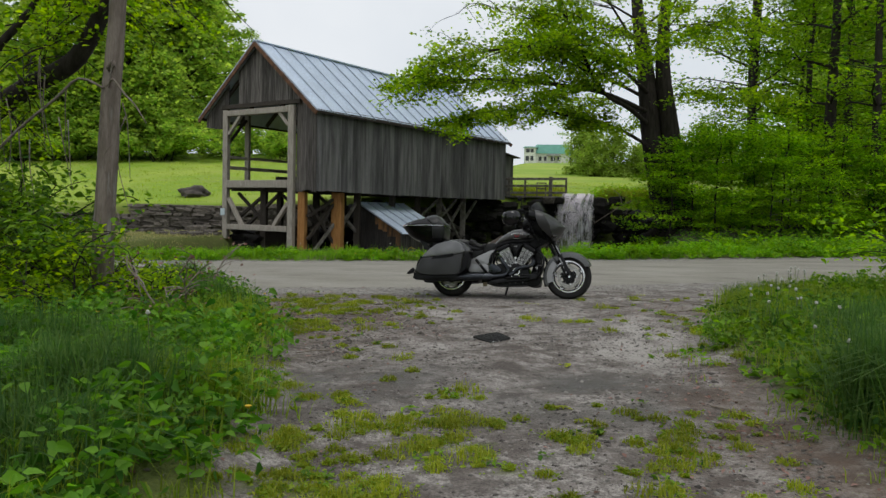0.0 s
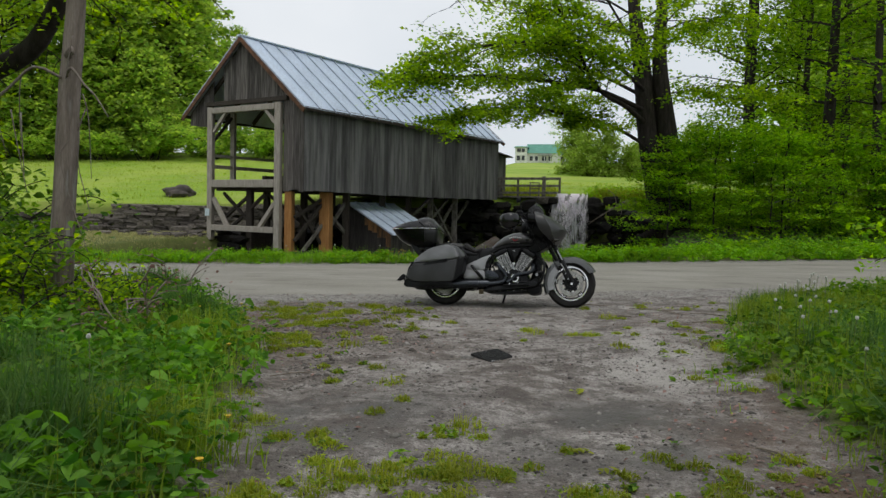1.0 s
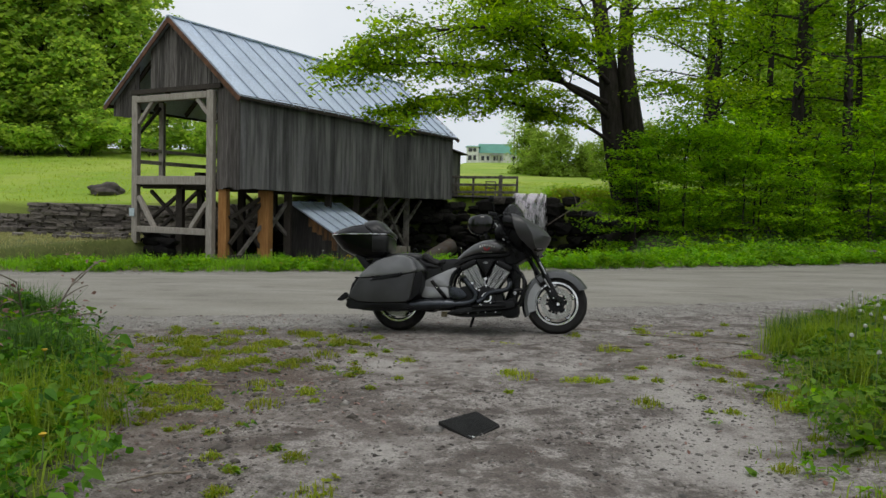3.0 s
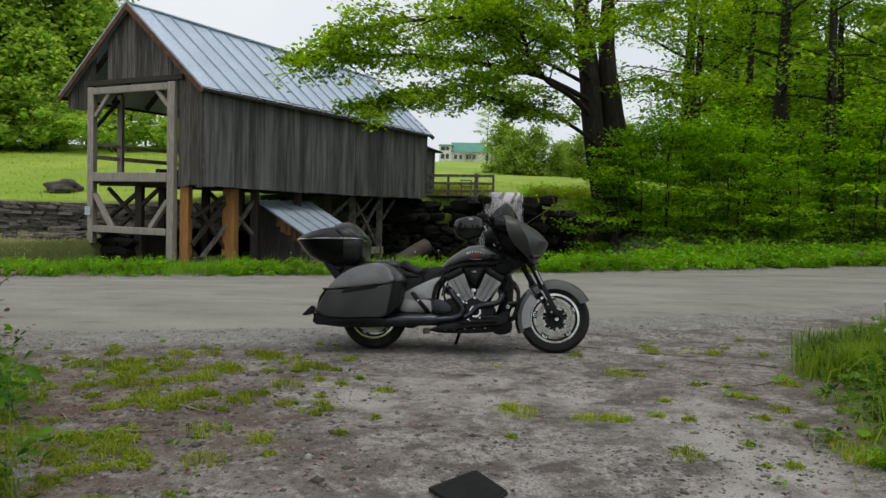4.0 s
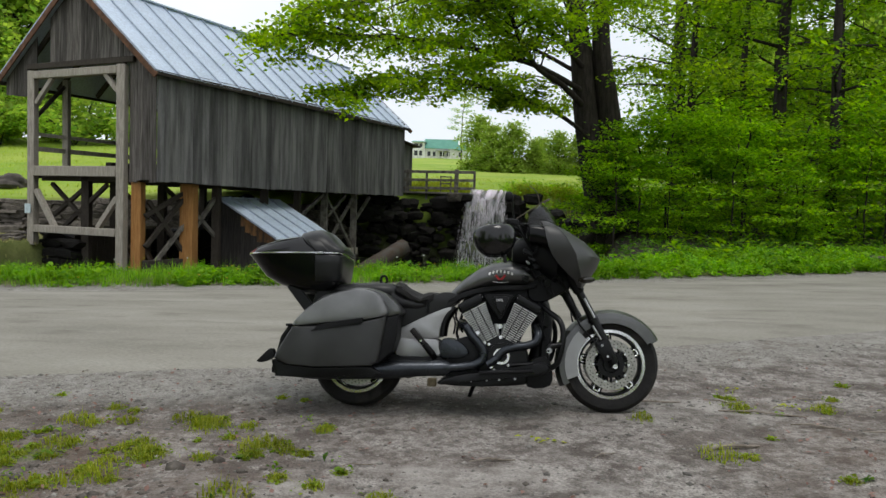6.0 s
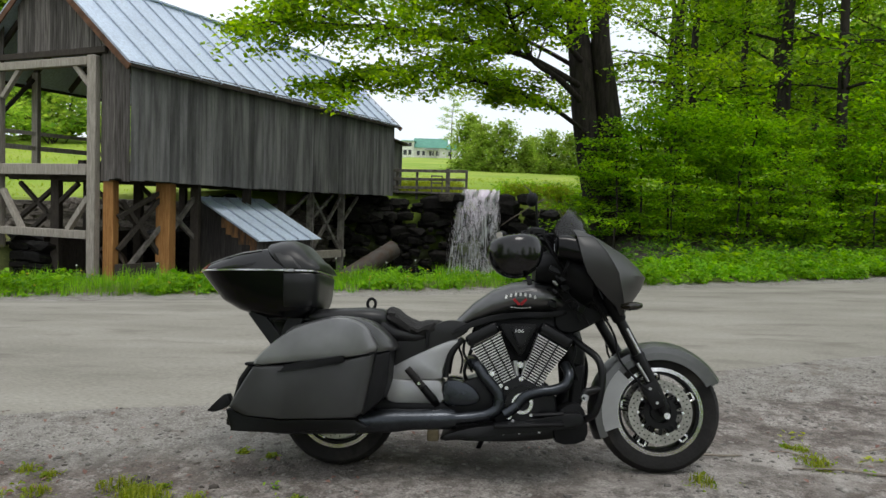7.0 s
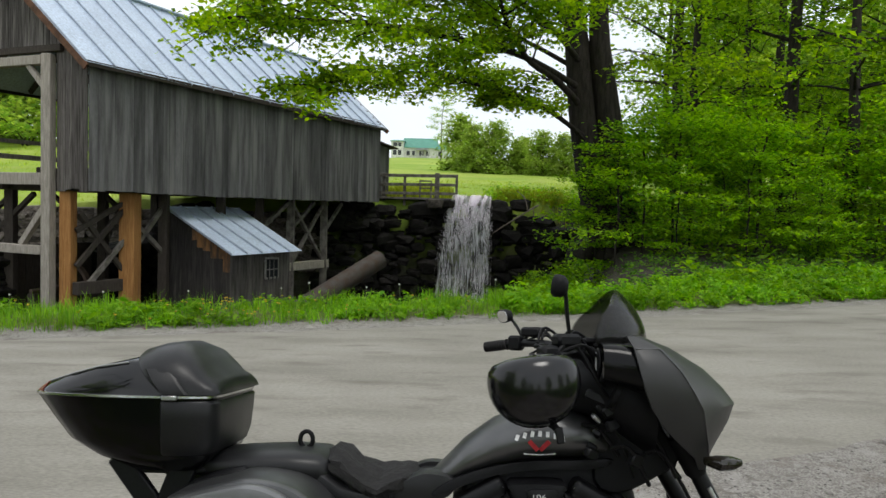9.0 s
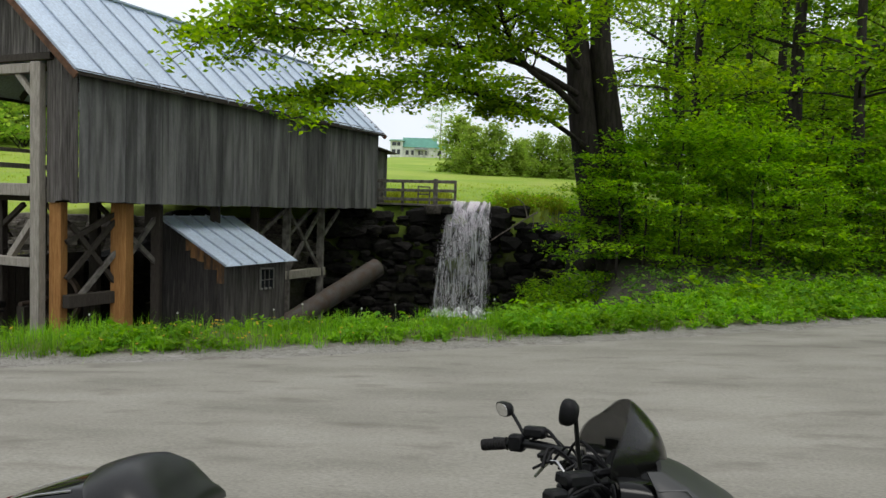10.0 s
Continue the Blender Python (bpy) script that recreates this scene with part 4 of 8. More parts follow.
def big_maple():
    w = Wood(21)
    # the crown hangs out furthest to the left low down and draws in towards the top
    w.skip = .40
    w.inside = lambda p: (p.x > -4.7 + .70 * max(p.z - 4.8, 0) + .2 * (p.y - 12) + .5 * noise.noise(p * .9)
                          and p.z > 3.95 - .75 * math.exp(-((p.x + 2.5) / 1.2) ** 2) + .25 * noise.noise(p * 1.3))
    bx, by = 4.5, 18.0
    bz = float(ground_z(bx, by))
    left = smooth_path([(4.32, by, bz - .4), (4.22, by, bz + .6), (4.08, by, 1.6), (3.86, by, 2.6), (3.66, by, 3.6), (3.50, by, 4.6), (3.34, by, 6), (3.02, by + .1, 8), (2.8, by + .2, 10), (2.7, by + .2, 13.5)], 3)
    w.taper(left, np.interp([p.z for p in left], [-1, 1, 3, 6, 9, 13.5], [.50, .46, .40, .33, .2, .06]))
    right = smooth_path([(4.78, by - .1, bz - .4), (4.76, by - .1, bz + .6), (4.66, by - .1, 1.6), (4.50, by - .1, 2.6), (4.32, by - .1, 3.6), (4.10, by - .1, 4.9), (3.86, by - .15, 6.6), (3.9, by - .3, 9), (4.4, by - .4, 13)], 3)
    w.taper(right, np.interp([p.z for p in right], [-1, 1, 3, 6, 9, 13], [.48, .44, .38, .28, .18, .05]))
    for a in np.linspace(0, 2 * np.pi, 8)[:-1]:
        c = Vector((4.55, by - .05, bz))
        w.limb([c + Vector((1.05 * math.cos(a), .8 * math.sin(a), -.25)), c + Vector((.6 * math.cos(a), .45 * math.sin(a), .15)), c + Vector((.2 * math.cos(a), .1 * math.sin(a), 1.3))], .2, .13, 6)
    def limb_of(pts, r, leafy, ln):
        """A main limb that carries side branches from the third point on."""
        path = smooth_path(pts, 3)
        w.limb(path, r, r * .3, 8)
        n = len(path)
        for i in range(n):
            u = i / (n - 1)
            if u < leafy:
                continue
            d = (path[min(i + 1, n - 1)] - path[i - 1]).normalized()
            for sg in (-1, 1):
                side = d.cross(Vector((0, 0, 1))).normalized() * sg
                w.branch(path[i], d * w.r.uniform(.5, 1) + side * w.r.uniform(.3, .9) + Vector((0, 0, w.r.uniform(-.25, .45))), ln * w.r.uniform(.6, 1.1) * (1 - .3 * u), max(r * .3, .022), .135, 12, .18, 1, .19, .08, .2)
    limb_of([(3.55, 17.9, 4.4), (2.73, 17.1, 4.99), (2.01, 16.4, 5.29), (1.53, 15.85, 5.78), (1.19, 15.3, 6.4), (.82, 14.9, 7.16), (.28, 14.5, 8.1)], .105, .3, 2.4)
    limb_of([(3.5, 17.9, 4.9), (2.06, 16.6, 5.38), (.79, 15.5, 5.52), (-.65, 14.3, 5.5), (-1.46, 13.3, 5.4), (-2.58, 12.4, 5.25), (-3.5, 11.7, 5.1)], .095, .22, 2.2)
    limb_of([(3.66, 17.8, 3.6), (2.51, 16.5, 4.14), (1.77, 15.5, 4.27), (.5, 14.6, 4.48), (-.31, 13.7, 4.5), (-1.5, 12.8, 4.3), (-2.3, 12.2, 3.95)], .07, .28, 1.7)
    limb_of([(3.8, 17.7, 3.3), (3.1, 16.9, 3.85), (2.3, 16.2, 4.2), (1.4, 15.6, 4.4)], .05, .45, 1.2)
    limb_of([(3.4, 17.8, 5.6), (2.3, 16.3, 6.3), (1.0, 14.9, 6.6), (-.6, 13.6, 6.5), (-2.0, 12.6, 6.1), (-3.0, 12.0, 5.7)], .085, .25, 2.3)
    limb_of([(3.45, 18.0, 5.4), (2.0, 18.2, 6.2), (.4, 18.0, 6.8), (-1.2, 17.6, 7.0)], .075, .25, 2.3)
    for (z, az, rise, ln, r) in (
            (6.2, 196, .36, 6.6, .11), (6.6, 218, .40, 7.4, .11), (7.2, 232, .45, 7.4, .11), (7.6, 175, .45, 6.0, .10), (6.2, 255, .4, 4.8, .09), (7.0, 285, .5, 5.6, .10), (8.2, 212, .45, 7.6, .11), (9.2, 190, .5, 6.4, .10),
            (9.0, 240, .5, 7.2, .1), (8.0, 330, .6, 6.0, .10), (7.4, 20, .5, 5.6, .1), (9.8, 100, .6, 6, .1), (10.5, 215, .6, 7.0, .09), (11, 300, .8, 5.5, .09),
            (11.5, 30, .8, 5, .08), (12, 150, .9, 5, .08), (5.4, 340, .3, 3.8, .07), (4.8, 120, .3, 4.0, .08),
            (6.3, 235, .3, 3.6, .06), (7.4, 205, .4, 3.8, .06), (6.6, 300, .4, 3.5, .06)):
        a = radians(az)
        k = min(max((z - 4.6) / 6, 0), 1)
        w.branch((3.5 - .7 * k, by, z), (math.cos(a), math.sin(a), rise), ln, r * .5, .135, 10, .2, 2, .20, .08, .25)
    return w.build("maple_tree", "large spreading maple with dark twin trunk and fresh green leaves", M_BARK, M_LEAF_MAPLE, .62)


def wood_tree(seed, height, r, crown_from, leaf, count, limbs, reach, name, label, leaf_material, bark, flat=.7, group="", depth=1, thick=.16, skip=.0):
    """A straight forest tree, grown at the origin."""
    w = Wood(seed)
    w.skip = skip
    sway = [Vector((w.r.gauss(0, .02) * z, w.r.gauss(0, .02) * z, z)) for z in np.linspace(0, height, 7)]
    sway[0] = Vector((0, 0, -.6))
    stem = smooth_path(sway, 2)
    w.limb(stem, r, .03, 8)
    for i in range(limbs):
        u = i / max(limbs - 1, 1)
        z = crown_from + (height * .97 - crown_from) * u
        a = i * 2.4 + w.r.uniform(-.4, .4)
        ln = reach * (1 - .65 * u ** 1.6) * w.r.uniform(.7, 1.2)
        k = min(int(z / height * 12), 12)
        w.branch(stem[k], (math.cos(a), math.sin(a), .12 + .7 * u), ln, r * .28 * (1 - .6 * u), leaf, count, .12, depth, reach * .13 + .1, thick, .2)
    return w.build(name, label, bark, leaf_material, flat, group=group)


def far_tree(seed, height, reach, leaf, count, group, leaf_material=None, per=32):
    """A tall dense tree at the edge of a meadow: overlapping billows of leaves on limbs."""
    w = Wood(seed)
    stem = [Vector((0, 0, -.5)), Vector((.1, 0, height * .4)), Vector((0, .1, height * .75)), Vector((0, 0, height))]
    w.limb(smooth_path(stem, 3), height * .022, .04, 6)
    for i in range(count):
        u = (i + .5) / count
        z = height * (.10 + .88 * u)
        a = i * 2.4 + w.r.uniform(-.5, .5)
        prof = reach * (math.sin(math.pi * (0.18 + .82 * u) ** .9) * .85 + .2)
        ln = prof * w.r.uniform(.55, 1.1)
        tip = Vector((math.cos(a) * ln, math.sin(a) * ln, z + w.r.uniform(-.3, .5)))
        w.limb([Vector((0, 0, z - ln * .3)), tip * .6 + Vector((0, 0, z * .38)), tip], .06, .015, 4)
        for t in (.35, .6, .85, 1.05):
            p = Vector((tip.x * t, tip.y * t, z + (tip.z - z) * t - .2 * t))
            w.spray(p, per, .55, .22, leaf * 1.12)
    return w.build("tree", "tall leafy tree at the edge of the meadow", M_BARK, leaf_material or M_LEAF_FAR, .6, group=group)


def shrub(seed, height, reach, leaf, count, stems, label, leaf_material, name="bush", flat=.65, bark=None):
    w = Wood(seed)
    for i in range(stems):
        a = w.r.uniform(0, 6.28)
        w.branch((w.r.gauss(0, reach * .15), w.r.gauss(0, reach * .15), -.1), (math.cos(a) * .5, math.sin(a) * .5, w.r.uniform(.5, 1.2)), height * w.r.uniform(.6, 1.1), .022, leaf, count, .25, 1, reach * .12 + .05, .07, .3)
    return w.build(name, label, bark or M_BARK, leaf_material, flat, category="bush", ovate=leaf < .1)


def stand(ob, spots, rng, s=(.85, 1.2), sink=0):
    """Sets ob at the first spot and copies at the others."""
    for i, (x, y) in enumerate(spots):
        m = Matrix.Translation((x, y, float(ground_z(x, y)) - sink)) @ Matrix.Rotation(rng.uniform(0, 6.28), 4, "Z")
        k = rng.uniform(*s)
        if i == 0:
            ob.matrix_basis = m @ Matrix.Scale(k, 4)
        else:
            c = copy_thing(ob, m)
            c.scale = (k, k, k)


big_maple()
tr = random.Random(33)
oak_a = wood_tree(41, 17, .27, 3.6, .17, 13, 22, 3.3, "tree", "tall slender woodland tree with layered green foliage", M_LEAF_WOOD, M_BARK, .6, "woodland trees", 1, .18, .25)
stand(oak_a, [(10.4, 21.5), (15.5, 24), (8.6, 28), (20.5, 27), (13.4, 30)], tr)
oak_b = wood_tree(42, 15, .18, 3.2, .165, 12, 20, 2.9, "tree", "tall slender woodland tree with layered green foliage", M_LEAF_WOOD, M_BARK, .6, "woodland trees", 1, .18, .25)
stand(oak_b, [(11.6, 19.9), (14.8, 21.2), (7.9, 23), (12.9, 22.8), (17.8, 21.5), (10.9, 26.5), (16.4, 33), (24, 26), (12, 33), (19, 31), (22, 31), (9.5, 33)], tr)
under = wood_tree(43, 4.4, .045, .9, .175, 11, 14, 2.0, "sapling", "young understorey sapling with level sprays of leaves", M_LEAF_UNDER, M_BARK, .78, "understorey saplings", 1, .05, .3)
stand(under, [(6.3, 17.2), (8.4, 18.2), (7.2, 19.3), (10.2, 18.6), (12.2, 19.4), (14.2, 20.0), (9.5, 21.5), (16.4, 20.6), (4.9, 16.3), (18.6, 22), (11.8, 24), (5.7, 16.6), (21, 23.5), (12.2, 17.6), (15.2, 18.2), (18, 19.4), (3.9, 17.1), (6.9, 16.6), (7.9, 16.9)], tr, (.55, 1.1))
stand(copy_thing(under, Matrix()), [(4.2, 16.0), (5.6, 15.8), (7.4, 16.2), (9.3, 16.6), (11.4, 17.2), (14.0, 18.4)], tr, (.42, .75))
edge_a = far_tree(51, 15, 4.2, .46, 110, "trees along the meadow", None, 19)
stand(edge_a, [(-38.5, 47), (-44, 46), (-50, 50), (-42, 53), (-58, 52), (-47, 57), (-66, 55), (-36.5, 52), (-54, 46), (-39, 60)], tr, (.95, 1.3))
edge_b = far_tree(52, 9, 3.2, .40, 84, "trees along the meadow", None, 19)
stand(edge_b, [(-34.5, 45), (-40, 44), (-46, 43), (-52, 44), (27, 55), (33, 52), (14.5, 40), (19, 39), (23.5, 37), (28, 35), (32, 38), (17, 46), (24, 45), (36, 33), (30, 29)], tr, (.7, 1.0))
stand(copy_thing(edge_a, Matrix()), [(19, 48), (27, 46), (34, 44), (39, 39), (15.5, 44), (23, 42), (30, 40)], tr, (.75, .95))
low_edge = far_tree(53, 8, 3.0, .34, 46, "trees along the meadow", M_LEAF_HEDGE, 18)
stand(low_edge, [(-31, 48), (-27, 52), (-22, 55), (-17, 58), (-25, 50), (-12, 64), (-12, 64)], tr, (.36, .60), .9)
mid_edge = far_tree(54, 6.5, 2.3, .34, 50, "trees along the meadow", M_LEAF_HEDGE, 18)
stand(mid_edge, [(.6, 62), (2.4, 60.5), (4.4, 61), (6.2, 59), (8.0, 60), (9.8, 58), (11.8, 59), (13.6, 57), (15.6, 58), (5.2, 66), (10.5, 65), (-.6, 66)], tr, (.5, .85), .5)
lone = wood_tree(44, 12, .12, 3.5, .2, 9, 15, 2.2, "tree", "thin far tree with sparse pale foliage", M_LEAF_FAR, M_BARK, group="trees along the meadow")
stand(lone, [(-36, 62), (-33.5, 60), (-4.6, 118)], tr, (.9, 1.1))


# ---- stone walls, stream and waterfall ----
def stone_mesh(seed, material, bevel=.2, rough=.06):
    """A rough hewn stone about one unit across."""
    rng = random.Random(seed)
    bm = bmesh.new()
    bmesh.ops.create_cube(bm, size=1.0)
    bmesh.ops.bevel(bm, geom=bm.edges[:], offset=bevel, segments=1, affect="EDGES")
    for v in bm.verts:
        v.co += Vector((rng.gauss(0, rough), rng.gauss(0, rough), rng.gauss(0, rough)))
    me = bpy.data.meshes.new("stone")
    bm.to_mesh(me)
    bm.free()
    me.materials.append(material)
    return me


STONES = [stone_mesh(i, M_STONE, .10, .05) for i in range(7)]
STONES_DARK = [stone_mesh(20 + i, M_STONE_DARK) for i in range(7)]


def stone_wall(name, label, path, z0, z1, sizes, meshes, seed, depth=.45, rows=None):
    """Dry-laid courses along a plan path; z0 and z1 are functions of the run."""
    rng = random.Random(seed)
    top = thing(name, label, "wall", kind="structure")
    pts = [Vector((*p, 0)) for p in path]
    segs = [(a, b, (b - a).length) for a, b in zip(pts, pts[1:])]
    total = sum(s[2] for s in segs)
    def at(u):
        for a, b, ln in segs:
            if u <= ln or (a, b, ln) == segs[-1]:
                return a + (b - a) * min(u / ln, 1), (b - a).normalized()
            u -= ln
    zlow = min(z0(0), z0(total))
    z = zlow
    while z < max(z1(u) for u in np.linspace(0, total, 9)):
        h = rng.uniform(*sizes[1])
        u = rng.uniform(-.2, 0)
        while u < total:
            w = rng.uniform(*sizes[0])
            uc = u + w / 2
            if 0 < uc < total and z0(uc) - .1 <= z < z1(uc) - .02:
                p, d = at(uc)
                ang = math.atan2(d.y, d.x)
                m = (Matrix.Translation((p.x, p.y, z + h / 2)) @ Matrix.Rotation(ang + rng.gauss(0, .05), 4, "Z") @ Matrix.Rotation(rng.gauss(0, .03), 4, "Y")
                     @ Matrix.Translation((0, rng.gauss(0, .035), 0)) @ Matrix.Diagonal((w * 1.02, depth * rng.uniform(.8, 1.15), h * 1.06, 1)))
                put("stone", rng.choice(meshes), None, top, "", m)
            u += w
        z += h
    return top


def rubble_wall(name, label, path, z0, z1, count, size, meshes, seed):
    """Rough stones of all sizes wedged together along a plan path."""
    rng = random.Random(seed)
    top = thing(name, label, "wall", kind="structure")
    pts = [Vector((*p, 0)) for p in path]
    segs = [(a, b, (b - a).length) for a, b in zip(pts, pts[1:])]
    total = sum(q[2] for q in segs)
    for _ in range(count):
        run = u = rng.uniform(0, total)
        for a, b, ln in segs:
            if u <= ln:
                break
            u -= ln
        p = a + (b - a) * min(u / ln, 1)
        d = (b - a).normalized()
        hi = z1(run)
        w = size * math.exp(rng.gauss(0, .38))
        h = w * rng.uniform(.38, .75)
        z = rng.uniform(z0, max(hi - h * .5, z0 + .1))
        put("stone", rng.choice(meshes), None, top, "", Matrix.Translation((p.x, p.y, z)) @ Matrix.Rotation(math.atan2(d.y, d.x) + rng.gauss(0, .18), 4, "Z") @ Matrix.Rotation(rng.gauss(0, .12), 4, "Y")
            @ Matrix.Rotation(rng.gauss(0, .12), 4, "X") @ Matrix.Translation((0, rng.gauss(0, .10), 0)) @ Matrix.Diagonal((w, w * rng.uniform(.7, 1.0), h, 1)))
    return top


stone_wall("wall_field", "dry-laid grey fieldstone wall holding up the meadow", [(-25.5, 20.0), (-19.2, 20.2)], lambda u: .0, lambda u: .62 + .03 * u % .1, ((.35, .9), (.07, .14)), STONES, 3)
stone_wall("wall_mill", "dry-laid grey fieldstone wall of flat slabs", [(-19.2, 20.1), (-13.2, 20.45)], lambda u: .02, lambda u: 1.2, ((.3, .9), (.065, .15)), STONES, 4)
stone_wall("wall_bank", "dry-laid dark fieldstone wall behind the mill posts", [(-13.2, 20.45), (-9.0, 22.0), (-4.5, 25.0)], lambda u: -.8, lambda u: 1.25, ((.4, .95), (.14, .28)), STONES, 5)
# STONES_DARK walls carry their shade in the stone colour
stone_wall("wall_footing", "stone footing under the mill floor, coloured dark for shade", [tuple(bp_(.25, 4.35, 0))[:2], tuple(bp_(.25, 3.0, 0))[:2]], lambda u: -1.9, lambda u: .28 - .25 * u, ((.4, .9), (.12, .28)), STONES_DARK, 6)
# far part built up only to keep daylight from showing under the floor
rubble_wall("wall_race", "shade-darkened stone side wall of the stream, raised to block light", [tuple(bp_(.9, 4.3, 0))[:2], tuple(bp_(11.5, 4.4, 0))[:2]], -2.0, lambda u: .35 + 1.3 * float(step(4.6, 6.2, u)), 260, .7, STONES_DARK, 7)
rubble_wall("wall_dam", "rubble dam wall beside the waterfall, coloured dark for shade", [(-4.8, 24.4), (-2.6, 26.0), (-.2, 26.4)], -2.4, lambda u: 1.9, 300, .42, STONES_DARK, 8)
rubble_wall("wall_dam", "rubble dam wall behind the waterfall, coloured dark for shade", [(-.4, 26.85), (1.7, 26.9)], -2.4, lambda u: 2.0, 90, .6, STONES_DARK, 9)
rubble_wall("wall_dam", "rubble bank beside the waterfall, coloured dark for shade", [(1.45, 26.4), (3.3, 26.1), (4.4, 24.5), (4.8, 21)], -2.4, lambda u: 1.95 - .22 * u, 280, .48, STONES_DARK, 10)
sr = random.Random(12)
for nm, x, y, w, d, h, meshes, lab in (
        ("boulder", -.35, 26.2, .7, .6, .34, STONES_DARK, "large shade-darkened capstone at the lip of the fall"), ("boulder", -.75, 26.0, .6, .6, .35, STONES, "grey capstone on the dam"),
        ("boulder", 1.75, 26.2, .6, .5, .38, STONES_DARK, "large shade-darkened capstone at the lip of the fall"), ("boulder", 2.5, 26.1, .7, .6, .45, STONES_DARK, "shade-darkened stone on the dam"),
        ("boulder", -15.6, 19.6, 1.0, .5, .32, STONES, "pale grey slab at the foot of the wall"),
        ("boulder", -19.8, 19.5, .8, .5, .35, STONES, "grey block at the foot of the wall"), ("rock", 10.2, 14.0, .4, .3, .28, STONES, "grey stone at the edge of the road")):
    z = float(ground_z(x, y)) if nm != "boulder" or y > 27 or x < -10 else 1.7
    ob = put(nm, sr.choice(meshes).copy(), None, None, "", Matrix.Translation((x, y, z + h * .3)) @ Matrix.Rotation(sr.uniform(-.4, .4), 4, "Z") @ Matrix.Diagonal((w, d, h, 1)))
    tagged(ob, lab, "rock")
# loose rubble by the corner post of the mill
for i in range(70):
    x, y = (sr.gauss(-12.8, .5), sr.gauss(14.9, .45)) if i < 50 else (sr.uniform(-18, -12.5), sr.uniform(15.5, 19.3))
    k = sr.uniform(.10, .32)
    ob = put("rubble_stone", sr.choice(STONES), None, None, "", Matrix.Translation((x, y, float(ground_z(x, y)) + k * .2)) @ Matrix.Rotation(sr.uniform(0, 6), 4, "Z") @ Matrix.Diagonal((k * 1.3, k, k * .6, 1)))
    tagged(ob, "loose grey stone in a rubble heap", "rock", "rubble heap")


def water_mat(name, body, alpha_lo, alpha_hi, scale, stretch, rough):
    m = bpy.data.materials.new(name)
    m.use_nodes = True
    n, l = m.node_tree.nodes, m.node_tree.links
    b = n["Principled BSDF"]
    b.inputs["Base Color"].default_value, b.inputs["Roughness"].default_value = (*body, 1), rough
    tc, mp, t = n.new("ShaderNodeTexCoord"), n.new("ShaderNodeMapping"), n.new("ShaderNodeTexNoise")
    mp.inputs["Scale"].default_value = stretch
    t.inputs["Scale"].default_value, t.inputs["Detail"].default_value = scale, 6
    l.new(tc.outputs["Object"], mp.inputs["Vector"])
    l.new(mp.outputs[0], t.inputs["Vector"])
    r = n.new("ShaderNodeMapRange")
    r.inputs[1].default_value, r.inputs[2].default_value = .47, .60
    r.inputs[3].default_value, r.inputs[4].default_value = alpha_lo, alpha_hi
    l.new(t.outputs["Fac"], r.inputs[0])
    l.new(r.outputs[0], b.inputs["Alpha"])
    bp = n.new("ShaderNodeBump")
    bp.inputs["Strength"].default_value = .5
    l.new(t.outputs["Fac"], bp.inputs["Height"])
    l.new(bp.outputs[0], b.inputs["Normal"])
    return m


M_FALL = water_mat("falling_white_water", (.86, .88, .90), .06, .52, 5.2, (4.6, 1, .34), .5)
M_SPRAY = leaf_mat("white_water_strand", (.74, .79, .65), (.86, .91, .75), .45)
M_FOAM = water_mat("foam", (.95, .96, .97), .35, .95, 9, (1, 1, 1), .5)
M_POOL = mat("dark_stream_water", (.020, .022, .018), .06, var=(.03, .03, .022), scale=2, fine=14, bump=.35, bump_scale=5)


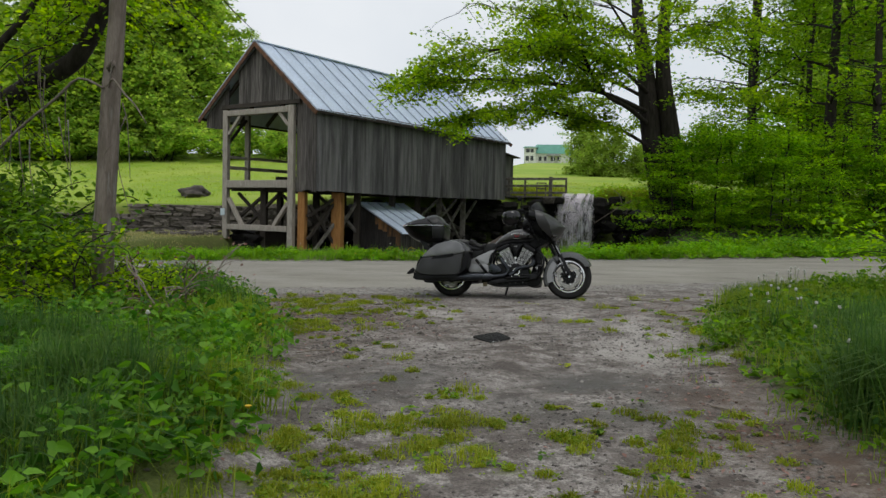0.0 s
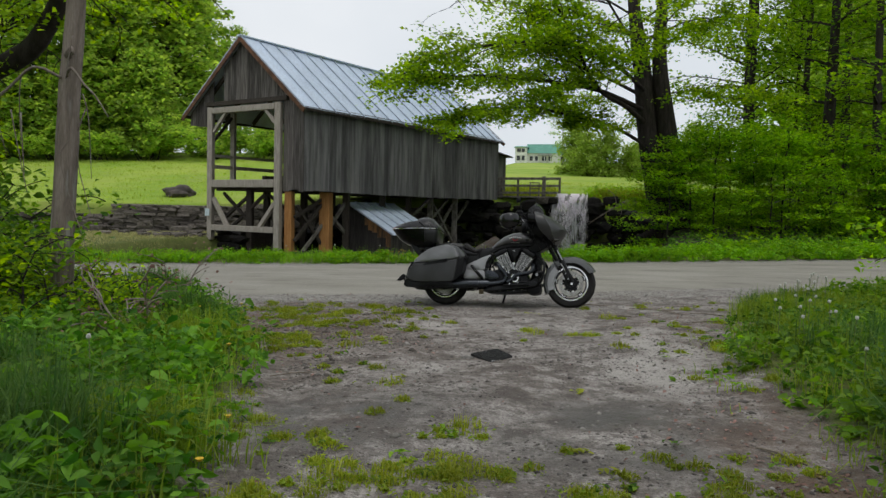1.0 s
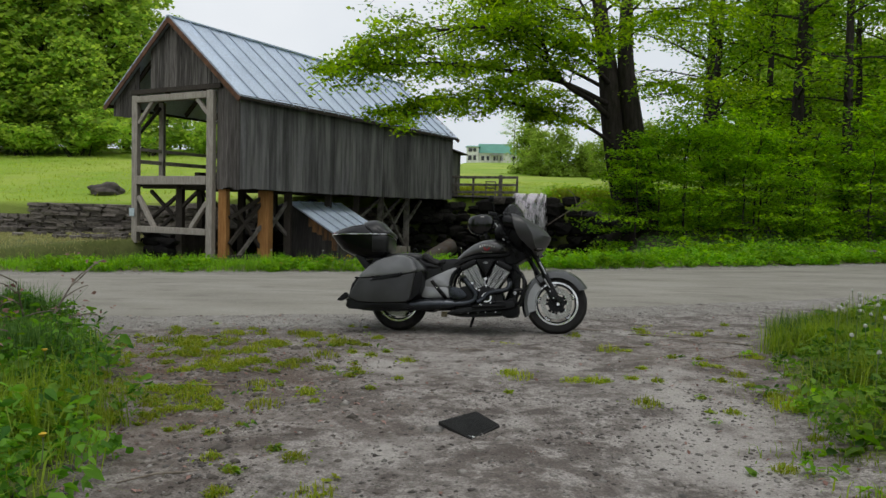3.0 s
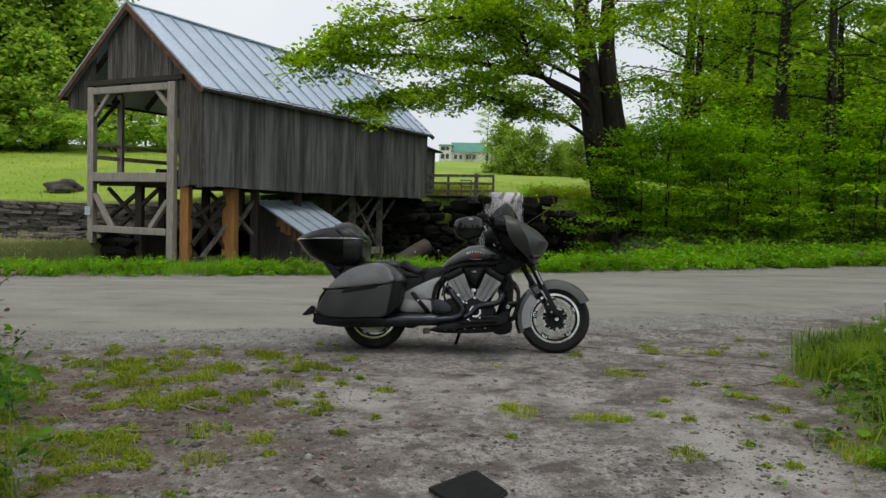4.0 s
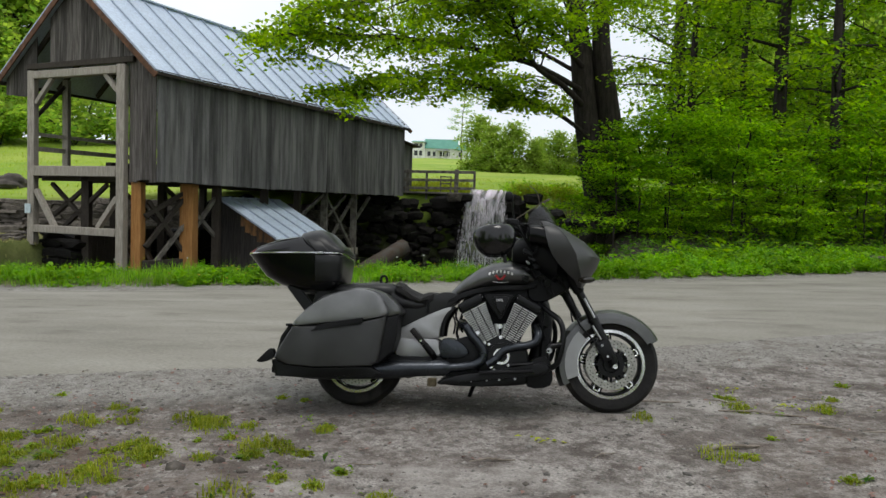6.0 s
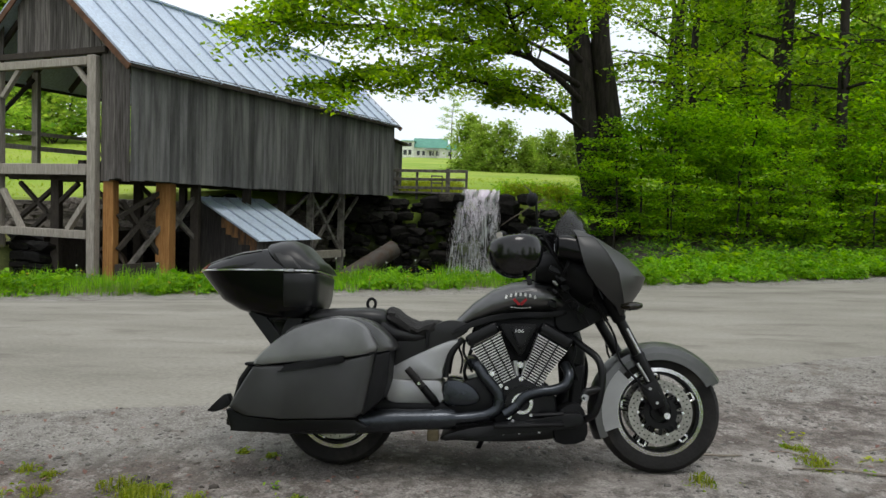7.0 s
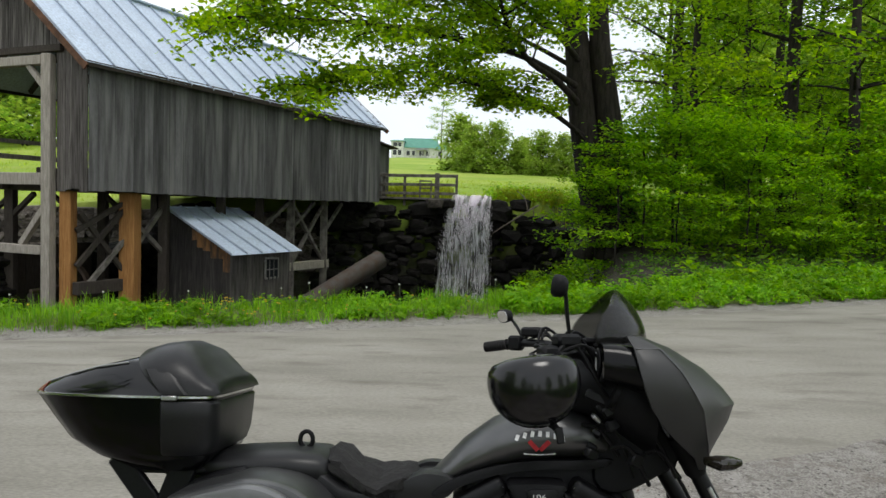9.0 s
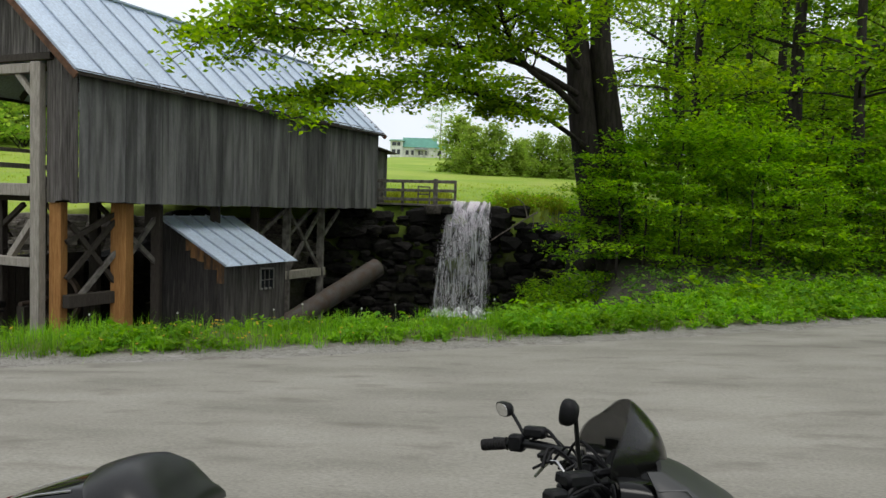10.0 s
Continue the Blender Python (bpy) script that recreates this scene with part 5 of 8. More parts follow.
def build_water():
    rng = np.random.default_rng(3)
    fall = thing("waterfall", "white waterfall pouring over a stone dam", "waterfall", kind="structure")
    def path_at(t, u, back=0.0):
        x = (-.02 - .64 * u ** .8) * (1 - t) + (1.38 - .03 * u) * t
        return x, 26.35 - .85 * u ** .65 + back, 2.14 - 4.3 * u ** 1.5
    nu, nv = 24, 24
    v = [(path_at(k / nu, i / nv, .06 + .08 * noise.noise((k * .4, i * .2, 0)))) for i in range(nv + 1) for k in range(nu + 1)]
    f = [(i * (nu + 1) + k, i * (nu + 1) + k + 1, (i + 1) * (nu + 1) + k + 1, (i + 1) * (nu + 1) + k) for i in range(nv) for k in range(nu)]
    put("water_curtain", mesh_of("water_curtain", v, f, True), M_FALL, fall)
    # broken white water: clots and drops that follow wandering streams
    cs, ss = [], []
    for n_ in range(420):
        t0, w0 = float(rng.beta(1.1, 1.0)), rng.uniform(.5, 1.3)
        u, drift, jy = 0.0, rng.normal(0, .09), rng.normal(0, .09)
        while u < 1:
            u += rng.exponential(.012) + .004
            gap = noise.noise((t0 * 9, u * 5 + t0 * 3, 2.2))
            if gap < -.16 + .2 * u or u > 1:
                continue
            x, y, z = path_at(min(max(t0 + drift * u + rng.normal(0, .010 + .022 * u), -.06), 1.05), u)
            cs.append((x, y + jy + rng.normal(0, .03), z + rng.normal(0, .02)))
            ss.append(w0 * rng.uniform(.004, .012) * (1.1 - .3 * u))
    cs, ss = np.array(cs), np.array(ss)
    k = len(cs)
    tilt, tall = rng.normal(0, .3, k), rng.uniform(1.2, 3.6, k)
    dx = np.stack([np.cos(tilt), rng.normal(0, .4, k), np.sin(tilt)], 1) * (ss * .6)[:, None]
    dz = np.stack([-np.sin(tilt), rng.normal(0, .2, k), np.cos(tilt)], 1) * (ss * tall)[:, None]
    co = np.stack([cs - dx, cs - dz * .9 + dx * .3, cs + dx, cs + dz], 1)
    i4 = np.arange(k)[:, None] * 4
    put("white_water", fast_mesh("white_water", co.reshape(-1, 3), np.concatenate([i4 + [0, 1, 2], i4 + [0, 2, 3]], 1).reshape(-1, 3)), M_SPRAY, fall)
    foam = bmesh.new()
    for _ in range(60):
        x, y = rng.uniform(-.9, 1.6), rng.normal(25.2, .3)
        bmesh.ops.create_icosphere(foam, subdivisions=1, radius=rng.uniform(.05, .2), matrix=Matrix.Translation((x, y, -2.1 + abs(rng.normal(0, .12)))))
    part("foam", foam, M_FOAM, fall)
    lip = [(-.05, 26.3), (1.4, 26.3), (1.5, 28), (1.3, 31), (2.0, 36), (.9, 36), (.1, 31), (-.1, 28)]
    bm = bmesh.new()
    bm.faces.new([bm.verts.new((x, y, 2.14)) for x, y in lip])
    bmesh.ops.extrude_face_region(bm, geom=bm.faces[:])
    for q in list(bm.verts)[:8]:
        q.co.z -= .3
    part("mill_pond", bm, mat("shallow_mill_water", (.20, .19, .17), .08, var=(.28, .27, .25), scale=1.2, fine=9, bump=.25, bump_scale=6), fall, "shallow water sliding to the lip")
    st = [(-12, 12.5), (-7, 10.8), (-2, 10.4), (3.0, 12.6), (4.8, 16), (4.6, 22), (3.6, 26.0), (-3, 26.0), (-8, 22.3)]
    bm = bmesh.new()
    bm.faces.new([bm.verts.new((x, y, -2.12)) for x, y in st])
    stream = part("stream", bm, M_POOL, None)
    tagged(stream, "dark shallow stream below the dam", "water", kind="structure")
    # penstock pipe
    pipe = thing("pipe", "rusty grey steel pipe slanting down to the stream", "pipe")
    a, b = Vector((-4.75, 19.6, -1.75)), Vector((-2.3, 22.2, -.10))
    part("pipe_wall", rings_bm([[p for p in ring] for ring in (lambda d=(b - a).normalized(): [[q + (x_ * math.cos(t) + y_ * math.sin(t)) * r for t in np.linspace(0, 6.283, 24, endpoint=False)]
         for q, r in ((a, .27), (a, .31), (b, .31), (b, .27)) for x_ in (d.orthogonal().normalized(),) for y_ in (d.cross(d.orthogonal()).normalized(),)])()], True, False),
         mat("rusty_pipe_steel", (.095, .085, .078), .75, .2, var=(.09, .06, .045), scale=4, fine=30, bump=.3), pipe)
    part("pipe_saddle", box_bm(.5, .35, .7, Matrix.Translation((-4.1, 20.3, -1.75)), .03), M_STONE_DARK, pipe)
    # old iron flywheel under the mill
    wheel_ = thing("flywheel", "rusty iron flywheel under the mill floor", "wheel")
    c = bp_(1.3, 2.2, -.55)
    rim = lathe_bm([(.62, -.07), (.62, .07), (.54, .07), (.54, -.07)], (0, 0, 0), 36)
    m_iron = mat("rusty_iron", (.13, .095, .07), .8, .4, var=(.07, .05, .04), scale=5, fine=40, bump=.4)
    for k, (nm, bmx) in enumerate([("rim", rim), ("hub", disc_bm((0, 0, 0), .09, -.12, .12, 16))] + [("spoke", beam_bm((.05 * math.cos(t), 0, .05 * math.sin(t)), (.56 * math.cos(t), 0, .56 * math.sin(t)), .06, .05)) for t in np.linspace(0, 6.283, 6, endpoint=False)]):
        part(nm, bmx, m_iron, wheel_)
    wheel_.matrix_basis = Matrix.Translation(c) @ Matrix.Rotation(-BARN_YAW + .2, 4, "Z")
    part("axle", tube_bm([(0, -1.2, 0), (0, 1.2, 0)], .05, 12), m_iron, wheel_)
    for s in (-1.1, 1.1):
        part("bearing_post", box_bm(.2, .2, 1.6, Matrix.Translation((0, s, -.85)), .01), M_TIMBER_DARK, wheel_)


build_water()


def build_boulder():
    bm = bmesh.new()
    bmesh.ops.create_icosphere(bm, subdivisions=4, radius=1)
    for q in bm.verts:
        k = 1 + .38 * noise.noise(q.co * 1.5 + Vector((3, 1, 0))) + .14 * noise.noise(q.co * 4.5)
        q.co = Vector((q.co.x * .74 * k, q.co.y * .6 * k, max(q.co.z, -.3) * .40 * k))
    ob = thing("boulder", "dark rounded boulder lying in the meadow", "rock", Matrix.Translation((-18.0, 23.3, float(ground_z(-18.0, 23.3)) + .10)) @ Matrix.Rotation(.3, 4, "Z"))
    part("stone", bm, mat("dark_boulder", (.085, .070, .058), .9, var=(.035, .03, .026), scale=3, fine=25, bump=.9), ob)


build_boulder()


def build_root():
    """A bare forked root hanging out of the bank beside the fall."""
    w = Wood(90)
    w.limb(smooth_path([(3.1, 25.4, 1.85), (2.75, 25.3, 1.65), (2.3, 25.3, 1.35), (1.85, 25.4, 1.05), (1.45, 25.5, .75)], 3), .035, .018, 6)
    w.limb(smooth_path([(2.72, 25.3, 1.62), (2.66, 25.3, 1.9), (2.55, 25.3, 2.15), (2.3, 25.3, 2.35)], 3), .03, .014, 6)
    w.limb(smooth_path([(2.9, 25.3, 1.72), (2.95, 25.3, 1.45), (2.9, 25.3, 1.2)], 3), .02, .01, 5)
    return w.build("tree_root", "bare grey forked root hanging from the bank", M_BARK_PALE, M_HERB)


build_root()




def build_fence():
    fence = thing("fence", "weathered grey timber rail fence on the dam", "fence")
    y = 26.6
    for x, h, w in ((-2.75, 1.0, .12), (-1.95, .9, .10), (-.70, 1.05, .17), (.05, .95, .1)):
        part("post", beam_bm((x, y, 1.7), (x, y, 1.93 + h), w, w, .01), M_TIMBER_MID, fence)
    for z, hh in ((2.86, .12), (2.52, .11), (2.18, .11)):
        part("rail", beam_bm((-3.1, y - .08, z - .02), (.1, y - .08, z + .02), .045, hh, .005), M_TIMBER_MID, fence)
    for x in (-1.35, -.92):
        part("gate_upright", beam_bm((x, y - .14, 2.0), (x, y - .14, 2.68), .05, .05, .004), M_TIMBER_MID, fence)
    part("gate_rail", beam_bm((-1.38, y - .14, 2.66), (-.9, y - .14, 2.66), .05, .05, .004), M_TIMBER_MID, fence)
    part("gate_rail", beam_bm((-1.38, y - .14, 2.38), (-.9, y - .14, 2.38), .05, .05, .004), M_TIMBER_MID, fence)
    plat = part("walkway", box_bm(3.4, .8, .08, Matrix.Translation((-1.45, 26.75, 1.98)), .01), M_TIMBER_MID, fence)


build_fence()


def build_annex():
    """The low end bay of the mill towards the dam."""
    ob = thing("end_bay", "low weathered board end bay of the sawmill", "barn")
    rng = random.Random(17)
    w0, w1, s0, s1 = .7, 4.4, L + .04, L + 2.0
    side = part("wall", beam_bm(bp_(s0 + .1, w0 + .06, 2.0), bp_(s1 - .1, w0 + .06, 2.0), .1, .2), M_TIMBER_DARK, ob)
    s = s0
    while s < s1:
        board("board", bp_(s + .11, w0, 1.6), bp_(s + .11, w0, 4.1), .21, .025, -BV, M_BOARD, side, rng)
        s += .22
    end = part("wall", beam_bm(bp_(s1 - .06, w0 + .1, 2.0), bp_(s1 - .06, w1 - .1, 2.0), .1, .2), M_TIMBER_DARK, ob)
    w = w0
    while w < w1:
        board("board", bp_(s1, w + .12, 1.6), bp_(s1, w + .12, 4.1), .22, .025, BU, M_BOARD, end, rng)
        w += .23
    part("roof", beam_bm(bp_(s0, w0 + 1.8, 4.16), bp_(s1 + .25, w0 + 1.8, 3.95), 4.2, .05), M_TIMBER_DARK, ob)


build_annex()


def build_house():
    """Far white farmhouse with green roofs across the meadow."""
    house = thing("house", "white two-storey farmhouse with a green metal roof", "house", Matrix.Translation((-12.1, 140, HOUSE_Z)) @ Matrix.Scale(.84, 4))
    m_wall = mat("white_clapboard", (.78, .78, .76), .7, scale=2, fine=20, bump=.1)
    m_roof = mat("green_metal_roof", (.10, .30, .22), .5, .2, var=(.08, .25, .19), scale=1, fine=8, bump=.05)
    m_win = mat("dark_far_window", (.05, .055, .06), .2, bump=0)

    def block(x0, x1, y0, y1, h, ridge, along, nm):
        wall = part("wall", box_bm(x1 - x0, y1 - y0, h + 3, Matrix.Translation(((x0 + x1) / 2, (y0 + y1) / 2, (h - 3) / 2))), m_wall, house)
        bm = bmesh.new()
        if along == "x":
            ym = (y0 + y1) / 2
            q = [(x0 - .3, y0 - .4, h), (x1 + .3, y0 - .4, h), (x1 + .3, y1 + .4, h), (x0 - .3, y1 + .4, h), (x0 - .3, ym, h + ridge), (x1 + .3, ym, h + ridge)]
            fs = [(0, 1, 5, 4), (2, 3, 4, 5), (0, 4, 3), (1, 2, 5), (3, 2, 1, 0)]
        else:
            xm = (x0 + x1) / 2
            q = [(x0 - .3, y0 - .4, h), (x1 + .3, y0 - .4, h), (x1 + .3, y1 + .4, h), (x0 - .3, y1 + .4, h), (xm, y0 - .4, h + ridge), (xm, y1 + .4, h + ridge)]
            fs = [(1, 2, 5, 4), (3, 0, 4, 5), (0, 1, 4), (2, 3, 5), (3, 2, 1, 0)]
        vs = [bm.verts.new(p) for p in q]
        for t in fs:
            bm.faces.new([vs[i] for i in t])
        part("roof", bm, m_roof, house, "green metal roof", False)
        return wall
    block(-3.3, -.6, -1.2, 6, 3.5, .6, "x", "wing")
    block(-.6, 6.6, 0, 6, 2.2, 2.4, "x", "main")
    block(6.6, 9.2, .6, 5, 2.0, 1.4, "x", "end")
    for x, z, w in ((-2.5, 1.0, .8), (-1.4, 1.0, .7), (-2.4, 2.8, .9), (-1.4, 2.8, .7)):
        part("window", box_bm(w, .1, 1.1 if z < 2 else .8, Matrix.Translation((x, -1.24, z))), m_win, house)
    for x, w in ((.4, .7), (1.6, .6), (3.4, 1.0), (4.8, .7), (7.6, .8)):
        part("window", box_bm(w, .1, 1.0, Matrix.Translation((x, -.04 if x < 6.6 else .56, 1.0))), m_win, house)
    part("porch_roof", box_bm(3.2, 1.4, .12, Matrix.Translation((3.6, -.7, 1.75)) @ Matrix.Rotation(radians(8), 4, "X")), mat("grey_porch_roof", (.32, .33, .33), .7), house)
    for x in (2.2, 3.6, 5.0):
        part("porch_post", box_bm(.12, .12, 1.8, Matrix.Translation((x, -1.25, .85))), m_wall, house)


HOUSE_Z = float(ground_z(-12.1, 140))
build_house()


# ---- motorcycle ----
M_MATTE = mat("matte_black_fairing_paint", (0.034, 0.034, 0.034), 0.42, 0.1, var=(0.029, 0.029, 0.029), scale=3, fine=5, bump=0.02)
M_BAG = mat("dark_graphite_bag_paint", (0.036, 0.036, 0.037), 0.38, 0.3, var=(0.032, 0.032, 0.033), scale=3, fine=5, bump=0.02)
M_LID = mat("satin_grey_lid_paint", (0.20, 0.20, 0.203), 0.34, 0.7, var=(0.185, 0.185, 0.188), scale=3, fine=5, bump=0.02)
M_DISC = mat("drilled_disc_steel", (0.42, 0.41, 0.38), 0.38, 0.9, scale=14, fine=120, bump=0.05)
M_GRAPHITE = mat("matte_graphite_paint", (0.135, 0.135, 0.137), 0.33, 0.8, var=(0.10, 0.10, 0.102), scale=3, fine=5, bump=0.02, coat=0.08)
M_GREY_PANEL = mat("silver_grey_panel", (0.34, 0.34, 0.345), 0.38, 0.6, var=(0.32, 0.32, 0.325), scale=3, fine=5, bump=0.02)
M_BLACK = mat("satin_black_metal", (0.008, 0.008, 0.009), 0.34, 0.2, spec=0.26, scale=6, fine=80, bump=0.06)
M_GLOSS = mat("gloss_black_lid", (0.005, 0.005, 0.006), 0.05, 0.0, scale=3, fine=60, bump=0.01, spec=0.45)
M_PLASTIC = mat("black_moulded_plastic", (0.008, 0.008, 0.009), 0.5, spec=0.16, scale=6, fine=150, bump=0.1)
M_VINYL = mat("black_vinyl_seat", (0.012, 0.012, 0.013), 0.36, spec=0.34, scale=7, fine=160, bump=0.04)
M_FLEECE = mat("black_sheepskin", (0.014, 0.013, 0.013), 0.95, scale=20, fine=90, bump=1.0, bump_scale=60)
M_RUBBER = mat("tyre_rubber", (0.014, 0.013, 0.013), 0.8, spec=0.3, scale=9, fine=60, bump=0.25, dirt=(0.05, 0.045, 0.04), dirt_scale=6, dirt_at=(0.55, 0.8))
M_ALU = mat("polished_aluminium", (0.72, 0.72, 0.72), 0.22, 1.0, scale=8, fine=90, bump=0.03)
M_FIN = mat("machined_fin_edge", (0.72, 0.72, 0.71), 0.42, 0.6, scale=8, fine=90, bump=0.03)
M_STEEL = mat("brake_disc_steel", (0.52, 0.52, 0.53), 0.32, 1.0, scale=14, fine=120, bump=0.05)
M_PIPE = mat("blackened_exhaust_pipe", (0.045, 0.050, 0.058), 0.28, 0.8, scale=4, fine=60, bump=0.03)
M_SMOKE = mat("smoked_screen", (0.015, 0.015, 0.014), 0.08, scale=3, fine=60, bump=0, coat=0.3)
M_TUB = mat("black_box_shell", (0.004, 0.004, 0.0045), 0.13, spec=0.22, scale=3, fine=60, bump=0.01)
M_SCREEN = mat("smoked_clear_screen", (0.012, 0.012, 0.011), 0.10, spec=0.3, scale=3, fine=60, bump=0)
M_SCREEN.node_tree.nodes["Principled BSDF"].inputs["Alpha"].default_value = 0.66
M_RED = mat("red_emblem", (0.45, 0.02, 0.03), 0.4, bump=0)
M_WHITE = mat("white_emblem", (0.75, 0.75, 0.75), 0.4, bump=0)
M_LAMP_RED = mat("red_lamp_lens", (0.20, 0.003, 0.010), 0.3, bump=0)
M_AMBER = mat("smoked_signal_lens", (0.018, 0.015, 0.010), 0.2, bump=0, coat=0.4)


def wheel(bike, c, r, wd, name, spokes=5, disc=True):
    tyre_r = [(r - .105, -wd * .36), (r - .07, -wd * .48), (r - .03, -wd * .46), (r - .008, -wd * .28), (r, 0), (r - .008, wd * .28), (r - .03, wd * .46), (r - .07, wd * .48), (r - .105, wd * .36)]
    wh = part(name, lathe_bm([(r - .112, -wd * .36), (r - .125, -wd * .36), (r - .13, -wd * .2), (r - .13, wd * .2), (r - .125, wd * .36), (r - .112, wd * .36), (r - .10, 0)], c), M_BLACK, bike, "black cast wheel with polished rim edge")
    part("tyre", lathe_bm(tyre_r, c, 56), M_RUBBER, wh, "dusty black tyre")
    for sg in (-1, 1):
        part("rim_edge", lathe_bm([(r - .092, sg * wd * .365), (r - .092, sg * wd * .40), (r - .112, sg * wd * .41), (r - .116, sg * wd * .365)], c, 56), M_ALU, wh, "polished aluminium rim edge")
    part("hub", join_bm(disc_bm(c, .045, -wd * .5, wd * .5, 20), disc_bm(c, .075, -wd * .3, wd * .3, 20)), M_BLACK, wh)
    for i in range(spokes):
        a = 2 * math.pi * i / spokes + 1.70
        bms = []
        for da in (-.10, .10):
            p0 = Vector((c[0] + .06 * math.cos(a + da * 3), c[1] - wd * .12, c[2] + .06 * math.sin(a + da * 3)))
            p1 = Vector((c[0] + (r - .12) * math.cos(a + da), c[1] - wd * .26, c[2] + (r - .12) * math.sin(a + da)))
            bms.append(beam_bm(p0, p1, .028, .022, .004, (0, 1, 0)))
            q1 = Vector((p1.x, c[1] + wd * .26, p1.z))
            bms.append(beam_bm(Vector((p0.x, c[1] + wd * .12, p0.z)), q1, .028, .022, .004, (0, 1, 0)))
        part("spoke", join_bm(*bms), M_BLACK, wh)
        for da in (-.10, .10):
            p0 = Vector((c[0] + (r - .175) * math.cos(a + da * 1.3), c[1] - wd * .27, c[2] + (r - .175) * math.sin(a + da * 1.3)))
            p1 = Vector((c[0] + (r - .125) * math.cos(a + da), c[1] - wd * .33, c[2] + (r - .125) * math.sin(a + da)))
            part("spoke_edge", beam_bm(p0, p1, .012, .010, .002, (0, 1, 0)), M_ALU, wh)
        u0, u1 = (Vector((c[0] + (r - .125) * math.cos(a + da), c[1] - wd * .33, c[2] + (r - .125) * math.sin(a + da))) for da in (-.10, .10))
        part("spoke_edge", beam_bm(u0, u1, .012, .010, .002, (0, 1, 0)), M_ALU, wh)
    if disc:
        for y in (-wd * .62, wd * .62):
            part("brake_disc", lathe_bm([(.162, y - .003), (.162, y + .003), (.112, y + .003), (.112, y - .003)], c, 48), M_DISC, wh, "drilled steel brake disc")
            holes = [disc_bm((c[0] + rr * math.cos(t), 0, c[2] + rr * math.sin(t)), .0042, y - .0042, y + .0042, 6) for j, t in enumerate(np.linspace(0, 6.283, 40, endpoint=False)) for rr in ((.150, .130) if j % 2 else (.140,))]
            tagged(part("disc_holes", join_bm(*holes), M_BLACK, wh), kind="stuff")
            part("disc_carrier", lathe_bm([(.085, y - .004), (.085, y + .004), (.055, y + .004), (.055, y - .004)], c, 24), M_BLACK, wh)
            for t in np.linspace(0, 2 * math.pi, 8, endpoint=False):
                part("carrier_arm", beam_bm((c[0] + .08 * math.cos(t), y, c[2] + .08 * math.sin(t)), (c[0] + .118 * math.cos(t), y, c[2] + .118 * math.sin(t)), .016, .006, 0, (0, 1, 0)), M_BLACK, wh)
            for i in range(10):
                a = i * .628
                part("disc_bolt", disc_bm((c[0] + .113 * math.cos(a), 0, c[2] + .113 * math.sin(a)), .008, y - .008, y + .008, 8), M_ALU, wh)
    return wh


